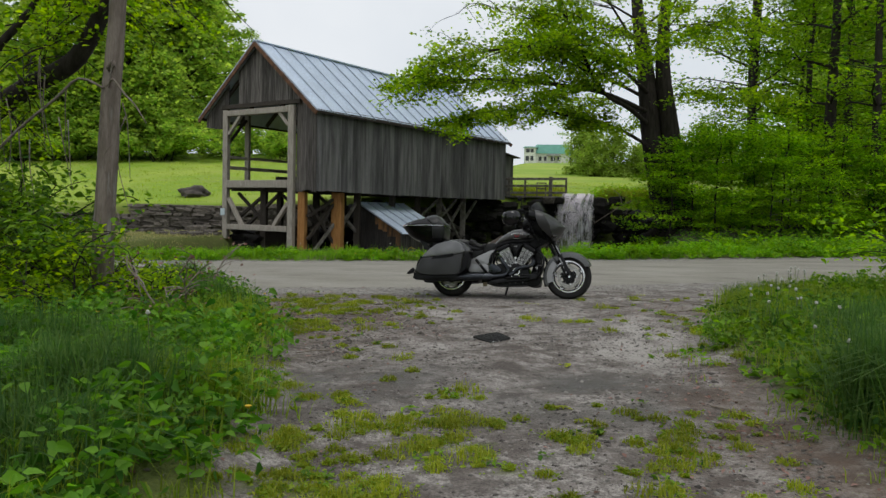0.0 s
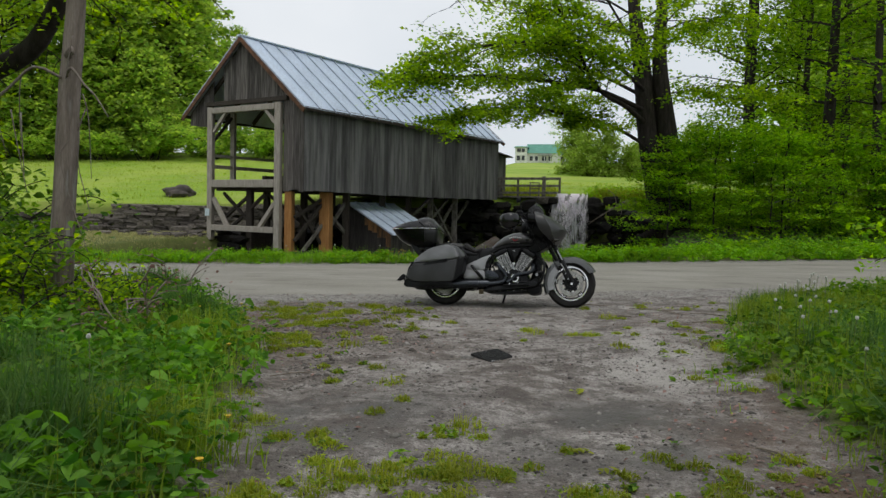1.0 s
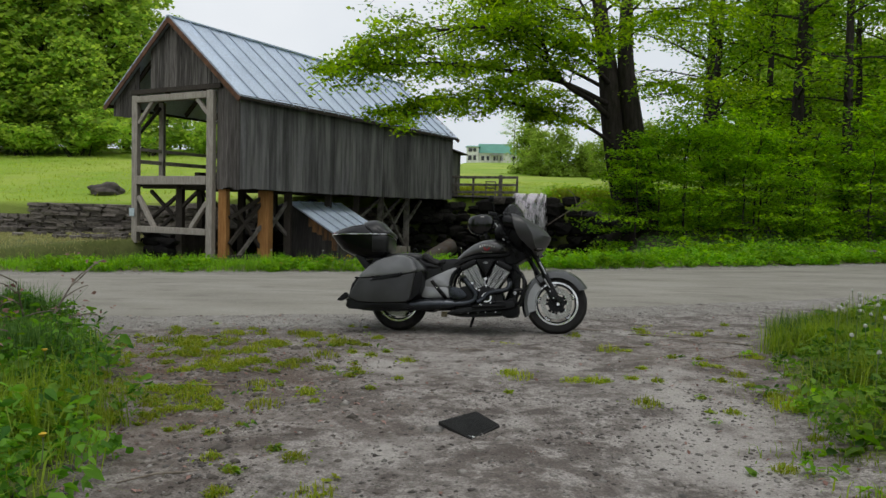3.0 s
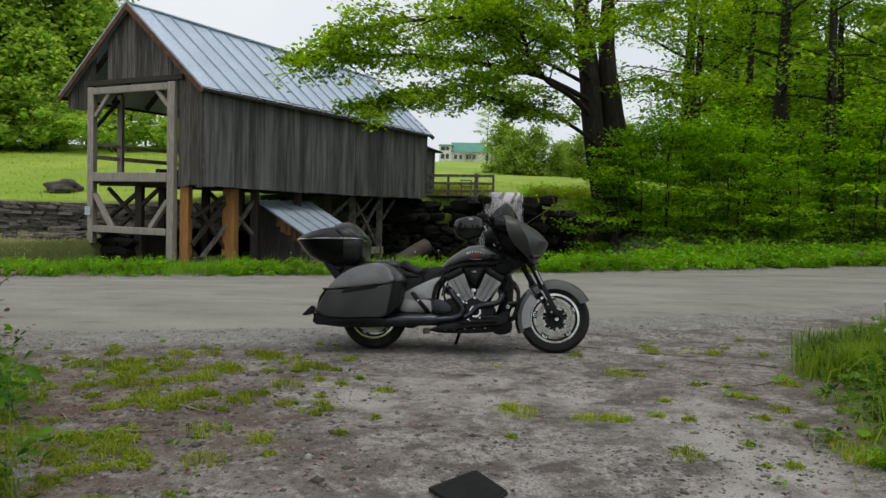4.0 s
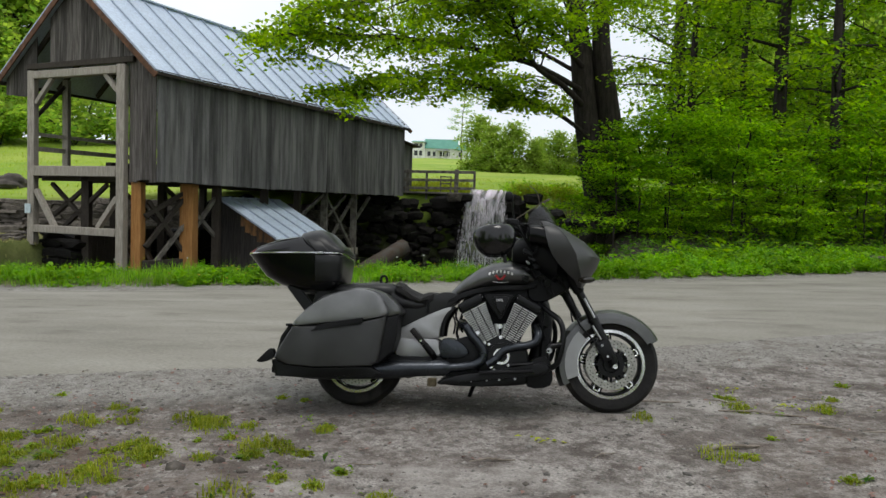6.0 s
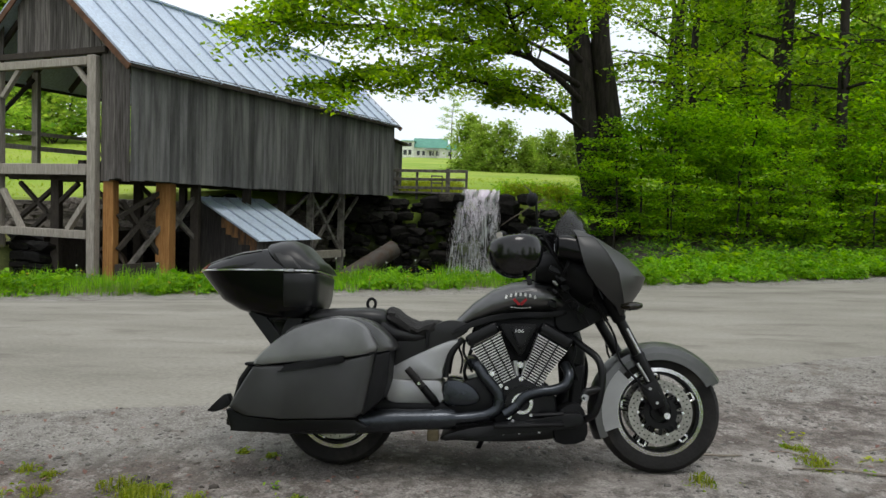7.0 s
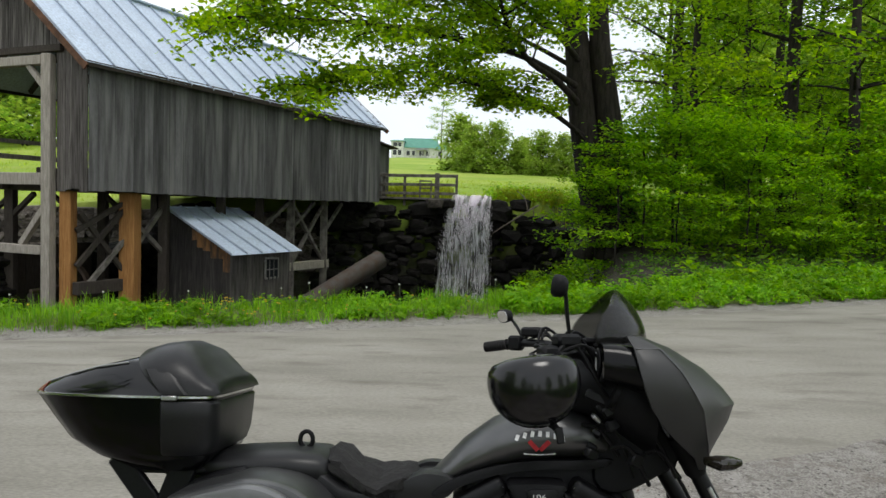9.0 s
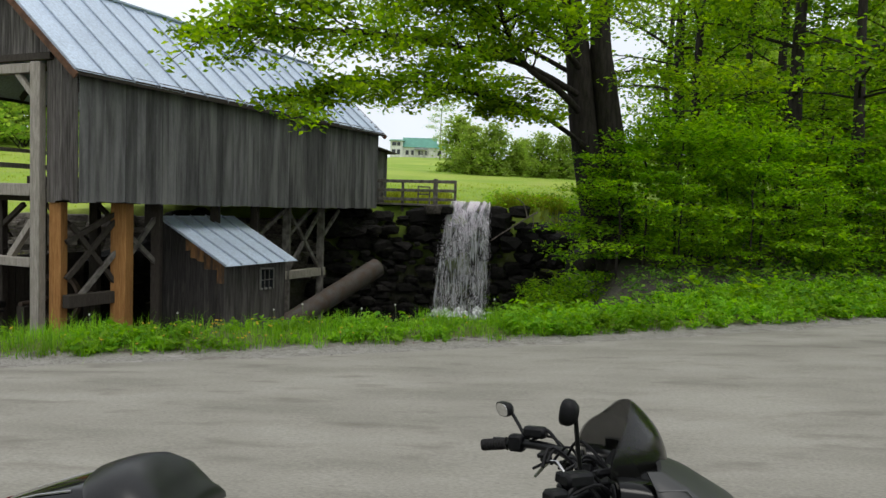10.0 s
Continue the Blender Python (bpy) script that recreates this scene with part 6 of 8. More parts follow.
def build_bike():
    bike = thing("motorcycle", "matte black touring motorcycle leaning on its side stand", "motorcycle",
                 Matrix.Rotation(radians(-1.25), 4, "Y") @ Matrix.Rotation(radians(-9), 4, "X"))
    FH, RH = (1.662, 0, .312), (0.0, 0, .305)
    wheel(bike, FH, .318, .135, "front_wheel")
    wheel(bike, RH, .308, .18, "rear_wheel")
    # front fender: an arched shell with deep side skirts
    fr = .352
    for nm, a0, a1, prof in (("front_fender", 28, 205, [(fr - .06, -.098), (fr - .02, -.094), (fr, -.05), (fr + .006, 0), (fr, .05), (fr - .02, .094), (fr - .06, .098), (fr - .055, .088), (fr - .012, 0), (fr - .055, -.088)]),):
        fender = part(nm, lathe_bm(prof, FH, 40, radians(a0), radians(a1)), M_GRAPHITE, bike, "graphite grey front fender")
    part("fender_skirt", lathe_bm([(fr - .055, -.099), (fr - .055, -.091), (fr - .135, -.091), (fr - .135, -.099)], FH, 20, radians(135), radians(200)), M_GREY_PANEL, fender)
    part("fender_skirt", lathe_bm([(fr - .055, .099), (fr - .055, .091), (fr - .135, .091), (fr - .135, .099)], FH, 20, radians(135), radians(200)), M_GREY_PANEL, fender)
    part("fender_skirt", lathe_bm([(fr - .05, -.099), (fr - .05, -.091), (fr - .085, -.091), (fr - .085, -.099)], FH, 20, radians(30), radians(135)), M_GRAPHITE, fender)
    # fork
    for sg in (-1, 1):
        y = sg * .118
        k_ = 0.0 if sg < 0 else -.075
        part("fork_tube", tube_bm([(1.352 + k_, y, .98), (1.47 + k_, y, .748)], .024, 14), M_BLACK, bike)
        part("fork_cover", tube_bm([(1.395 + k_, y, .895), (1.452 + k_, y, .783), (1.458 + k_, y, .770)], [.040, .036, .028], 14), M_PLASTIC, bike)
        part("fork_leg", tube_bm([(1.452 + k_, y, .783), (1.545 + k_ * .8, y, .60), (1.633 + k_ * .4, y, .427), (1.675, y, .335), (1.682, y, .30)], [.026, .029, .030, .028, .022], 14), M_BLACK, bike)
        part("slider", tube_bm([(1.484 + k_, y + sg * .022, .735), (1.552 + k_, y + sg * .022, .605)], .009, 10), M_STEEL, bike, "bright fork slider")
        part("slider", tube_bm([(1.537 + k_ * .7, y + sg * .022, .560), (1.592 + k_ * .5, y + sg * .022, .470)], .008, 10), M_STEEL, bike)
        part("fork_clamp", tube_bm([(1.540 + k_ * .8, y, .607), (1.550 + k_ * .8, y, .588)], .035, 14), M_BLACK, bike)
        cal = part("caliper", box_bm(.075, .05, .135, Matrix.Translation((1.615, sg * .125, .40)) @ Matrix.Rotation(radians(-27), 4, "Y"), .014, 2), M_BLACK, bike)
        for cz in (-.035, .035):
            part("caliper_bolt", disc_bm((1.615 + cz * .5, 0, .40 - cz), .008, sg * .148, sg * .156, 8), M_STEEL, cal)
        part("axle_nut", disc_bm((1.678, 0, .303), .016, y + sg * .02, y + sg * .045, 10), M_ALU, bike)
        part("brake_hose", tube_bm(smooth_path([(1.34, y + sg * .03, .84), (1.42, y + sg * .035, .70), (1.45, y + sg * .035, .57), (1.59, y + sg * .03, .42)], 4), .006, 6), M_PLASTIC, bike)
    # batwing fairing shell
    zs = [1.215, 1.178, 1.11, 1.05, 1.00, .94, .885, .84, .80]
    xf = [1.285, 1.385, 1.50, 1.565, 1.605, 1.582, 1.545, 1.51, 1.485]
    xr = [1.195, 1.205, 1.218, 1.235, 1.255, 1.30, 1.36, 1.415, 1.44]
    hw = [.31, .37, .395, .39, .375, .345, .30, .25, .20]
    def plan(i, k, shrink=0.0):
        v = k / 12 - 1
        t, sg = 1 - abs(v), (-1 if v < 0 else 1)
        w, x0, dx = hw[i] - shrink, xr[i], xf[i] - xr[i] - shrink
        c = .42
        if t < c:
            q = t / c
            x, y = x0 + dx * .44 * q, w * (1 - .04 * q * q)
        else:
            q = (t - c) / (1 - c)
            x, y = x0 + dx * (.44 + .56 * math.sin(q * math.pi / 2)), w * .96 * (1 - q)
        return Vector((x, sg * y, zs[i] - (shrink * .3 if i == 0 else 0)))
    outer = [[plan(i, k) for k in range(25)] for i in range(len(zs))]
    inner = [[plan(i, k, .014) for k in range(25)] for i in range(len(zs))]
    bm = bmesh.new()
    vo = [[bm.verts.new(p) for p in r] for r in outer]
    vi = [[bm.verts.new(p) for p in r] for r in inner]
    for g, fl in ((vo, 0), (vi, 1)):
        for a, b in zip(g, g[1:]):
            for k in range(24):
                q = (a[k], a[k + 1], b[k + 1], b[k])
                bm.faces.new(q if not fl else tuple(reversed(q)))
    for a, b in zip(vo[0:1] + vo[-1:], vi[0:1] + vi[-1:]):
        for k in range(24):
            bm.faces.new((a[k], b[k], b[k + 1], a[k + 1]))
    for i in range(len(zs) - 1):
        for k in (0, 24):
            bm.faces.new((vo[i][k], vo[i + 1][k], vi[i + 1][k], vi[i][k]))
    bmesh.ops.recalc_face_normals(bm, faces=bm.faces[:])
    fairing = part("fairing", bm, M_MATTE, bike, "matte black batwing fairing")
    for sg in (-1, 1):
        part("fairing_crease", tube_bm([(xr[j] + (xf[j] - xr[j]) * .44, sg * (hw[j] * .96 + .0005), zs[j]) for j in range(1, 8)], .0026, 6), M_GRAPHITE, fairing)
        part("fairing_crease", tube_bm([(xr[1] + .004, sg * (hw[1] + .001), zs[1]), (xr[1] + (xf[1] - xr[1]) * .44, sg * (hw[1] * .96 + .001), zs[1])], .0024, 6), M_GRAPHITE, fairing)
        pod = part("speaker_pod", rings_bm([oval(x, z, hz, hy, 22, 2.8, sg * .285) for x, z, hz, hy in ((1.115, 1.135, .050, .062), (1.118, 1.135, .060, .072), (1.16, 1.130, .064, .078), (1.24, 1.115, .068, .080), (1.25, 1.115, .060, .07))]), M_TUB, fairing, "black hooded speaker pod")
        part("speaker_cone", tube_bm([(1.1125, sg * .285, 1.135), (1.108, sg * .285, 1.135)], [.042, .040], 18), M_PLASTIC, pod)
        for q in range(3):
            part("grille_bar", tube_bm([(1.105, sg * .285 - .03 + .03 * q, 1.105), (1.105, sg * .285 - .03 + .03 * q, 1.165)], .0028, 6), M_STEEL if q == 1 else M_PLASTIC, pod)
    part("headlamp", rings_bm([oval(1.50, .965, .075, .13), oval(1.552, .965, .06, .11), oval(1.565, .965, .03, .06)]), M_SMOKE, fairing, "dark headlamp lens")
    part("dashboard", rings_bm([oval(1.16, 1.09, .06, .24), oval(1.20, 1.11, .10, .30), oval(1.32, 1.08, .12, .30)]), M_PLASTIC, fairing)
    for y in (-.17, -.06, .06, .17):
        part("gauge", tube_bm([(1.158, y, 1.125), (1.145, y, 1.13)], .038, 16), M_SMOKE, fairing)
        part("gauge_ring", tube_bm([(1.150, y, 1.128), (1.1445, y, 1.1305)], .041, 16), M_STEEL, fairing)
    for y in (-.245, .245):
        part("speaker", tube_bm([(1.175, y, 1.04), (1.163, y, 1.045)], .055, 18), M_PLASTIC, fairing)
    # smoked screen
    rows = []
    for i in range(15):
        u = math.sin(math.pi / 2 * i / 14)
        row = []
        for q in range(15):
            v = q / 7 - 1
            half = .27 * (1 - (.9 * u) ** 4) ** .5 + .03 * (1 - u)
            xc, xe = 1.325 - .105 * u ** 2.2, 1.10 - .01 * u
            row.append(Vector((xc + (xe - xc) * (abs(v) * half / .3) ** 1.7, half * v, 1.185 + .188 * u - (.02 * v ** 2 + .035 * v ** 4) * u)))
        rows.append(row)
    bm = bmesh.new()
    for off in (0, .006):
        vs = [[bm.verts.new(p + Vector((-off, 0, 0))) for p in r] for r in rows]
        for a, b in zip(vs, vs[1:]):
            for k in range(14):
                bm.faces.new((a[k], a[k + 1], b[k + 1], b[k]))
    part("windscreen", bm, M_SCREEN, fairing, "short smoked windscreen")
    # dark inner fairing, steering head and lower cowl
    part("steering_head", pillow_bm([(1.12, .74), (1.20, .70), (1.33, .76), (1.40, .82), (1.30, .98), (1.20, 1.08), (1.12, 1.02), (1.13, .90)], .13, -.13, .03), M_PLASTIC, bike)
    part("frame_neck", tube_bm([(1.14, 0, .86), (1.22, 0, .60), (1.22, 0, .42), (1.16, 0, .25)], [.085, .075, .065, .06], 12), M_BLACK, bike)
    part("oil_cooler", box_bm(.06, .26, .26, Matrix.Translation((1.235, 0, .42)) @ Matrix.Rotation(radians(6), 4, "Y"), .012), M_PLASTIC, bike)
    part("belly_cowl", pillow_bm([(1.12, .165), (1.265, .175), (1.272, .30), (1.22, .36), (1.13, .31)], .2, -.2, .02), M_PLASTIC, bike)
    # tank
    tank_s = [(.555, .690, .026, .07), (.62, .732, .040, .115), (.70, .796, .058, .150), (.80, .848, .078, .172), (.90, .878, .089, .182), (1.00, .889, .089, .182), (1.09, .885, .082, .170), (1.16, .868, .068, .14), (1.20, .845, .042, .09)]
    tank = part("tank", rings_bm([oval(x, zc, hz, hy, 28, 2.3) for x, zc, hz, hy in tank_s]), M_GRAPHITE, bike, "graphite fuel tank with small emblem")
    part("tank_lower_edge", pillow_bm([(.60, .690), (.70, .728), (.80, .760), (.95, .782), (1.10, .785), (1.17, .80), (1.17, .82), (1.05, .812), (.92, .808), (.80, .790), (.70, .760), (.61, .715)], .155, -.155, .012), M_PLASTIC, tank)
    part("crankcase_core", pillow_bm([(.80, .46), (.83, .64), (.86, .71), (1.02, .71), (1.05, .64), (1.08, .46)], .085, -.085, .015), M_PLASTIC, bike)
    part("air_box", pillow_bm([(.70, .655), (.78, .70), (.95, .71), (1.10, .70), (1.19, .70), (1.19, .80), (1.0, .81), (.82, .795), (.71, .74)], .11, -.11, .02), M_PLASTIC, bike)
    part("filler_cap", tube_bm([(1.0, 0, .972), (1.0, 0, .985)], [.042, .036], 20), M_BLACK, tank)
    # emblem: a pale arched bar, a red wedge, a thin pale bar
    def on_tank(x, z):
        sx = [s[0] for s in tank_s]
        zc, hz, hy = (float(np.interp(x, sx, [s[j] for s in tank_s])) for j in (1, 2, 3))
        s = min(abs((z - zc) / hz), .97)
        return Vector((x, -hy * (1 - s ** 2.3) ** (1 / 2.3) - .002, z))
    for k in range(7):
        x = .872 + k * .0235
        z = .885 + .014 * (1 - ((k - 3) / 3) ** 2)
        part("emblem_bar", beam_bm(on_tank(x - .005 * (3 - k) / 3 - .001, z - .009), on_tank(x + .001, z + .008), .011, .004, 0, (0, 1, 0)), M_WHITE, tank)
    for x0, x1 in ((.908, .936), (.972, .944)):
        part("emblem_wedge", beam_bm(on_tank(x0, .875), on_tank(x1, .846), .014, .005, 0, (0, 1, 0)), M_RED, tank)
    for k in range(6):
        a_, b_ = .892 + k * .0175, .892 + (k + 1) * .0175
        part("emblem_bar", beam_bm(on_tank(a_, .833 - .004 * math.sin(math.pi * k / 6)), on_tank(b_ - .002, .833 - .004 * math.sin(math.pi * (k + 1) / 6)), .004, .005, 0, (0, 1, 0)), M_WHITE, tank)
    # seats
    for sg in (-1, 1):
        part("seat_side", pillow_bm([(.24, .51), (.36, .548), (.487, .603), (.655, .690), (.672, .745), (.60, .762), (.54, .752), (.42, .70), (.30, .72), (.22, .73)], sg * .06, sg * .145, .02), M_VINYL, bike, "dark leather side of the seat")
    part("seat", rings_bm([oval(x, zc, hz, hy, 20, 2.6) for x, zc, hz, hy in ((.22, .72, .075, .15), (.30, .685, .055, .17), (.40, .672, .04, .165), (.50, .688, .042, .14), (.56, .705, .044, .135), (.63, .716, .036, .12), (.67, .72, .02, .08))]), M_VINYL, bike, "black vinyl rider seat")
    part("pillion_seat", rings_bm([oval(x, zc, hz, hy, 20, 2.8) for x, zc, hz, hy in ((-.24, .755, .02, .10), (-.20, .76, .04, .14), (-.05, .765, .05, .155), (.12, .768, .055, .16), (.22, .76, .058, .155), (.265, .745, .05, .13), (.285, .73, .03, .10))]), M_VINYL, bike)
    pr = random.Random(5)
    part("sheepskin", rings_bm([[p + Vector((pr.uniform(-.008, .008), pr.uniform(-.010, .010), pr.uniform(-.010, .010))) for p in oval(x, zc, hz, hy, 22, 2.2)] for x, zc, hz, hy in (
        (.235, .785, .02, .09), (.262, .775, .048, .15), (.30, .758, .056, .17), (.34, .735, .052, .178), (.38, .715, .046, .18), (.42, .705, .043, .178), (.46, .712, .046, .17), (.50, .722, .044, .15), (.53, .722, .034, .12), (.55, .715, .018, .07))]), M_FLEECE, bike, "dark sheepskin seat cover")
    part("seat_strap", tube_bm([(.47, -.165, .70), (.468, -.172, .62)], .009, 6), M_PLASTIC, bike)
    loop = [(.155 + .022 * math.cos(a), -.02, .842 + .028 * math.sin(a)) for a in np.linspace(-1.2, 4.3, 12)]
    part("grab_loop", tube_bm(loop, .008, 8), M_PLASTIC, bike)
    # side panels and swing arm covers, both sides
    for sg in (-1, 1):
        lab = "silver grey side panel"
        part("side_panel", pillow_bm([(.27, .50), (.40, .575), (.58, .655), (.635, .655), (.585, .59), (.55, .50), (.545, .46), (.40, .455), (.28, .455)], sg * .10, sg * .168, .02), M_GREY_PANEL, bike, lab)
        part("side_panel", pillow_bm([(.27, .35), (.27, .45), (.40, .452), (.535, .452), (.552, .40), (.552, .345), (.40, .338)], sg * .10, sg * .185, .02), M_GREY_PANEL, bike, lab)
        part("pivot_cover", pillow_bm([(.56, .345), (.562, .445), (.62, .46), (.70, .43), (.745, .37), (.70, .335), (.62, .33)], sg * .08, sg * .20, .03), M_PIPE, bike)
        part("frame_arch", tube_bm(smooth_path([(.645, sg * .15, .665), (.585, sg * .165, .58), (.565, sg * .17, .47)], 4), .016, 8), M_BLACK, bike)
        part("foot_peg", tube_bm([(.375, sg * .235, .515), (.455, sg * .235, .425)], .018, 12), M_RUBBER, bike, "ribbed rubber pillion peg")
        for k in range(5):
            q = Vector((.385, sg * .235, .504)).lerp(Vector((.435, sg * .235, .447)), k / 4)
            dd = Vector((.08, 0, -.09)).normalized() * .004
            part("peg_rib", tube_bm([q - dd, q + dd], .0205, 12), M_RUBBER, bike)
        part("peg_hanger", tube_bm([(.455, sg * .235, .425), (.505, sg * .215, .365), (.52, sg * .17, .34)], [.02, .022, .02], 10), M_BLACK, bike)
        part("peg_pin", tube_bm([(.437, sg * .262, .443), (.44, sg * .205, .443)], .008, 8), M_ALU, bike)
        # saddlebags
        bag = part("saddlebag", pillow_bm(crisp([(-.474, .324), (-.363, .517), (-.223, .525), (.09, .558), (.234, .59), (.185, .312), (.136, .282), (-.211, .268), (-.393, .281)]), sg * .19, sg * .415, .022), M_BAG, bike, "matte graphite hard saddlebag")
        lid = part("lid", pillow_bm([(-.365, .525), (-.304, .608), (-.198, .691), (-.077, .739), (.044, .762), (.13, .750), (.192, .715), (.226, .66), (.238, .600), (.09, .566), (-.22, .534)], sg * .17, sg * .408, .030), M_LID, bag)
        part("lid_shoulder", pillow_bm([(-.22, .69), (-.06, .752), (.045, .772), (.165, .758), (.25, .712), (.318, .636), (.30, .600), (.15, .58), (-.1, .58)], sg * .14, sg * .372, .035), M_GRAPHITE, lid)
        part("front_trim", pillow_bm(crisp([(.236, .584), (.305, .602), (.296, .45), (.272, .374), (.175, .290), (.188, .34)], .012), sg * .17, sg * .396, .02), M_PLASTIC, bag)
        part("muffler_shroud", pillow_bm(crisp([(-.492, .312), (-.460, .207), (-.184, .203), (.142, .214), (.215, .24), (.14, .276), (-.223, .263), (-.408, .280)], .012), sg * .22, sg * .39, .012), M_BLACK, bag, "angular black shroud under the bag")
        part("latch", pillow_bm(crisp([(-.225, .497), (-.195, .532), (.078, .580), (.092, .556), (.06, .540)], .008), sg * .40, sg * .430, .008), M_PLASTIC, bag, "black latch handle")
        part("rear_strip", tube_bm([(-.452, sg * .36, .335), (-.425, sg * .36, .45), (-.372, sg * .355, .53)], .018, 8), M_BLACK, bag)
        part("reflector", box_bm(.05, .10, .016, Matrix.Translation((-.385, sg * .33, .528)), .005), M_PLASTIC, bag)
        # mufflers
        part("muffler", tube_bm(smooth_path([(.62, sg * .26, .275), (.40, sg * .285, .268), (.10, sg * .30, .252), (-.25, sg * .31, .245), (-.455, sg * .315, .262)], 4), [.042] + [.050] * 4 + [.056] * 8 + [.052] * 3 + [.050], 18), M_PIPE, bike, "blackened exhaust muffler")
        part("muffler_tip", tube_bm([(-.44, sg * .315, .262), (-.49, sg * .318, .272)], [.053, .048], 18), M_BLACK, bike)
        part("rear_signal", pillow_bm(crisp([(-.505, .378), (-.528, .372), (-.606, .294), (-.575, .286), (-.53, .300), (-.485, .33)], .008), sg * .27, sg * .325, .008), M_PLASTIC, bike)
        part("signal_stalk", tube_bm([(-.50, sg * .29, .34), (-.43, sg * .24, .36)], .012, 8), M_BLACK, bike)
    # exhaust headers on the right
    part("exhaust_pipe", tube_bm(smooth_path([(.70, -.15, .548), (.735, -.215, .525), (.76, -.235, .485), (.80, -.24, .44), (.835, -.24, .385), (.825, -.24, .325), (.76, -.245, .292), (.62, -.26, .275)], 5), .029, 14), M_PIPE, bike, "curved blackened header pipe")
    part("exhaust_pipe", tube_bm(smooth_path([(1.17, -.15, .545), (1.185, -.205, .50), (1.165, -.225, .45), (1.11, -.235, .425), (1.03, -.24, .412), (.96, -.24, .385), (.92, -.24, .34), (.86, -.245, .30)], 5), .026, 14), M_PIPE, bike, "curved blackened header pipe")
    part("pipe_flange", tube_bm([(.705, -.13, .552), (.69, -.16, .545)], .038, 12), M_STEEL, bike)
    # engine
    for bx, tx, nm in ((.878, .768, "rear_cylinder"), (.992, 1.107, "front_cylinder")):
        p0, p1 = Vector((bx, 0, .455)), Vector((tx, 0, .660))
        d = (p1 - p0).normalized()
        ang = math.atan2(d.x, d.z)
        cyl = part(nm, tube_bm([p0, p1], .075, 20), M_BLACK, bike, "finned engine cylinder with machined edges")
        for k in range(17):
            q = p0.lerp(p1, (k + .5) / 17)
            wdt = .104 + .062 * k / 16
            m = Matrix.Translation(q) @ Matrix.Rotation(ang, 4, "Y")
            part("fin", box_bm(wdt, .40, .0055, m, 0), M_FIN, cyl)
            part("fin_root", box_bm(wdt * .94, .375, .009, m @ Matrix.Translation((0, 0, -.007)), 0), M_BLACK, cyl)
        for off in (-.024, .0, .026):
            q = p0.lerp(p1, .5) + Vector((d.z, 0, -d.x)) * off
            if off:
                part("fin_rib", box_bm(.007, .412, (p1 - p0).length * .98, Matrix.Translation(q) @ Matrix.Rotation(ang, 4, "Y"), 0), M_BLACK, cyl)
        part("cylinder_head", box_bm(.182, .37, .062, Matrix.Translation(p1 + d * .036) @ Matrix.Rotation(ang, 4, "Y"), .024, 3), M_BLACK, cyl)
        for sx in (-.075, .075):
            part("head_bolt", tube_bm([p1 + d * .035 + Vector((d.z * sx, -.168, -d.x * sx)), p1 + d * .035 + Vector((d.z * sx, -.180, -d.x * sx))], .010, 8), M_STEEL, cyl)
    vcover = part("air_cover", pillow_bm([(.838, .738), (.88, .748), (.94, .750), (1.0, .748), (1.024, .738), (.985, .665), (.957, .605), (.940, .590), (.923, .605), (.882, .665)], .1, -.225, .015, 2), M_PLASTIC, bike, "black triangular engine cover")
    part("cover_inset", pillow_bm([(.895, .728), (.945, .733), (.995, .728), (.965, .655), (.945, .615), (.925, .655)], -.2, -.232, .006, 2), M_BLACK, vcover)
    cv = bpy.data.curves.new("displacement_number", "FONT")
    cv.body, cv.size, cv.extrude, cv.align_x = "106", .023, .001, "CENTER"
    num = new("displacement_number", cv)
    cv.materials.append(M_FIN)
    num.parent = vcover
    num.matrix_basis = pose(.934, -.2345, .704, 90, 0, 0) @ Matrix.Diagonal((1.4, 1, 1, 1))
    part("crankcase", pillow_bm([(.80, .30), (.815, .42), (.86, .475), (.945, .49), (1.03, .475), (1.10, .43), (1.13, .33), (1.10, .235), (.95, .215), (.83, .235)], .2, -.2, .03), M_BLACK, bike)
    part("gearbox", pillow_bm([(.60, .20), (.60, .40), (.70, .47), (.82, .46), (.84, .22)], .16, -.16, .03), M_BLACK, bike)
    part("primary_cover", disc_bm((.955, 0, .352), .088, -.19, -.232, 36), M_BLACK, bike)
    part("cover_ring", lathe_bm([(.052, -.240), (.052, -.228), (.036, -.228), (.036, -.240)], (.952, 0, .355), 32), M_ALU, bike, "bright round engine cover ring")
    for x, z, r in ((.885, .29, .014), (.845, .44, .011), (.872, .43, .010), (.945, .475, .011), (1.035, .425, .010), (.995, .30, .009), (1.05, .30, .009), (.94, .545, .016), (.80, .50, .013), (.905, .27, .008)):
        part("bolt", disc_bm((x, 0, z), r, -.225, -.245, 10), M_ALU, bike)
    for pts_, r_ in (([(.66, -.12, .66), (.655, -.15, .60), (.68, -.16, .55), (.70, -.15, .50)], .007), ([(.69, -.10, .69), (.70, -.14, .64), (.685, -.15, .58), (.66, -.14, .50), (.68, -.12, .44)], .009),
                     ([(.63, -.11, .62), (.65, -.13, .56), (.64, -.14, .49)], .006), ([(1.20, -.10, .68), (1.225, -.15, .62), (1.21, -.16, .55), (1.235, -.14, .47)], .007)):
        part("hose", tube_bm(smooth_path(pts_, 4), r_, 8), M_PLASTIC, bike)
    part("push_rod", tube_bm([(.93, -.17, .47), (.915, -.17, .56)], .014, 10), M_STEEL, bike)
    part("push_rod", tube_bm([(.955, -.17, .47), (.975, -.17, .56)], .014, 10), M_STEEL, bike)
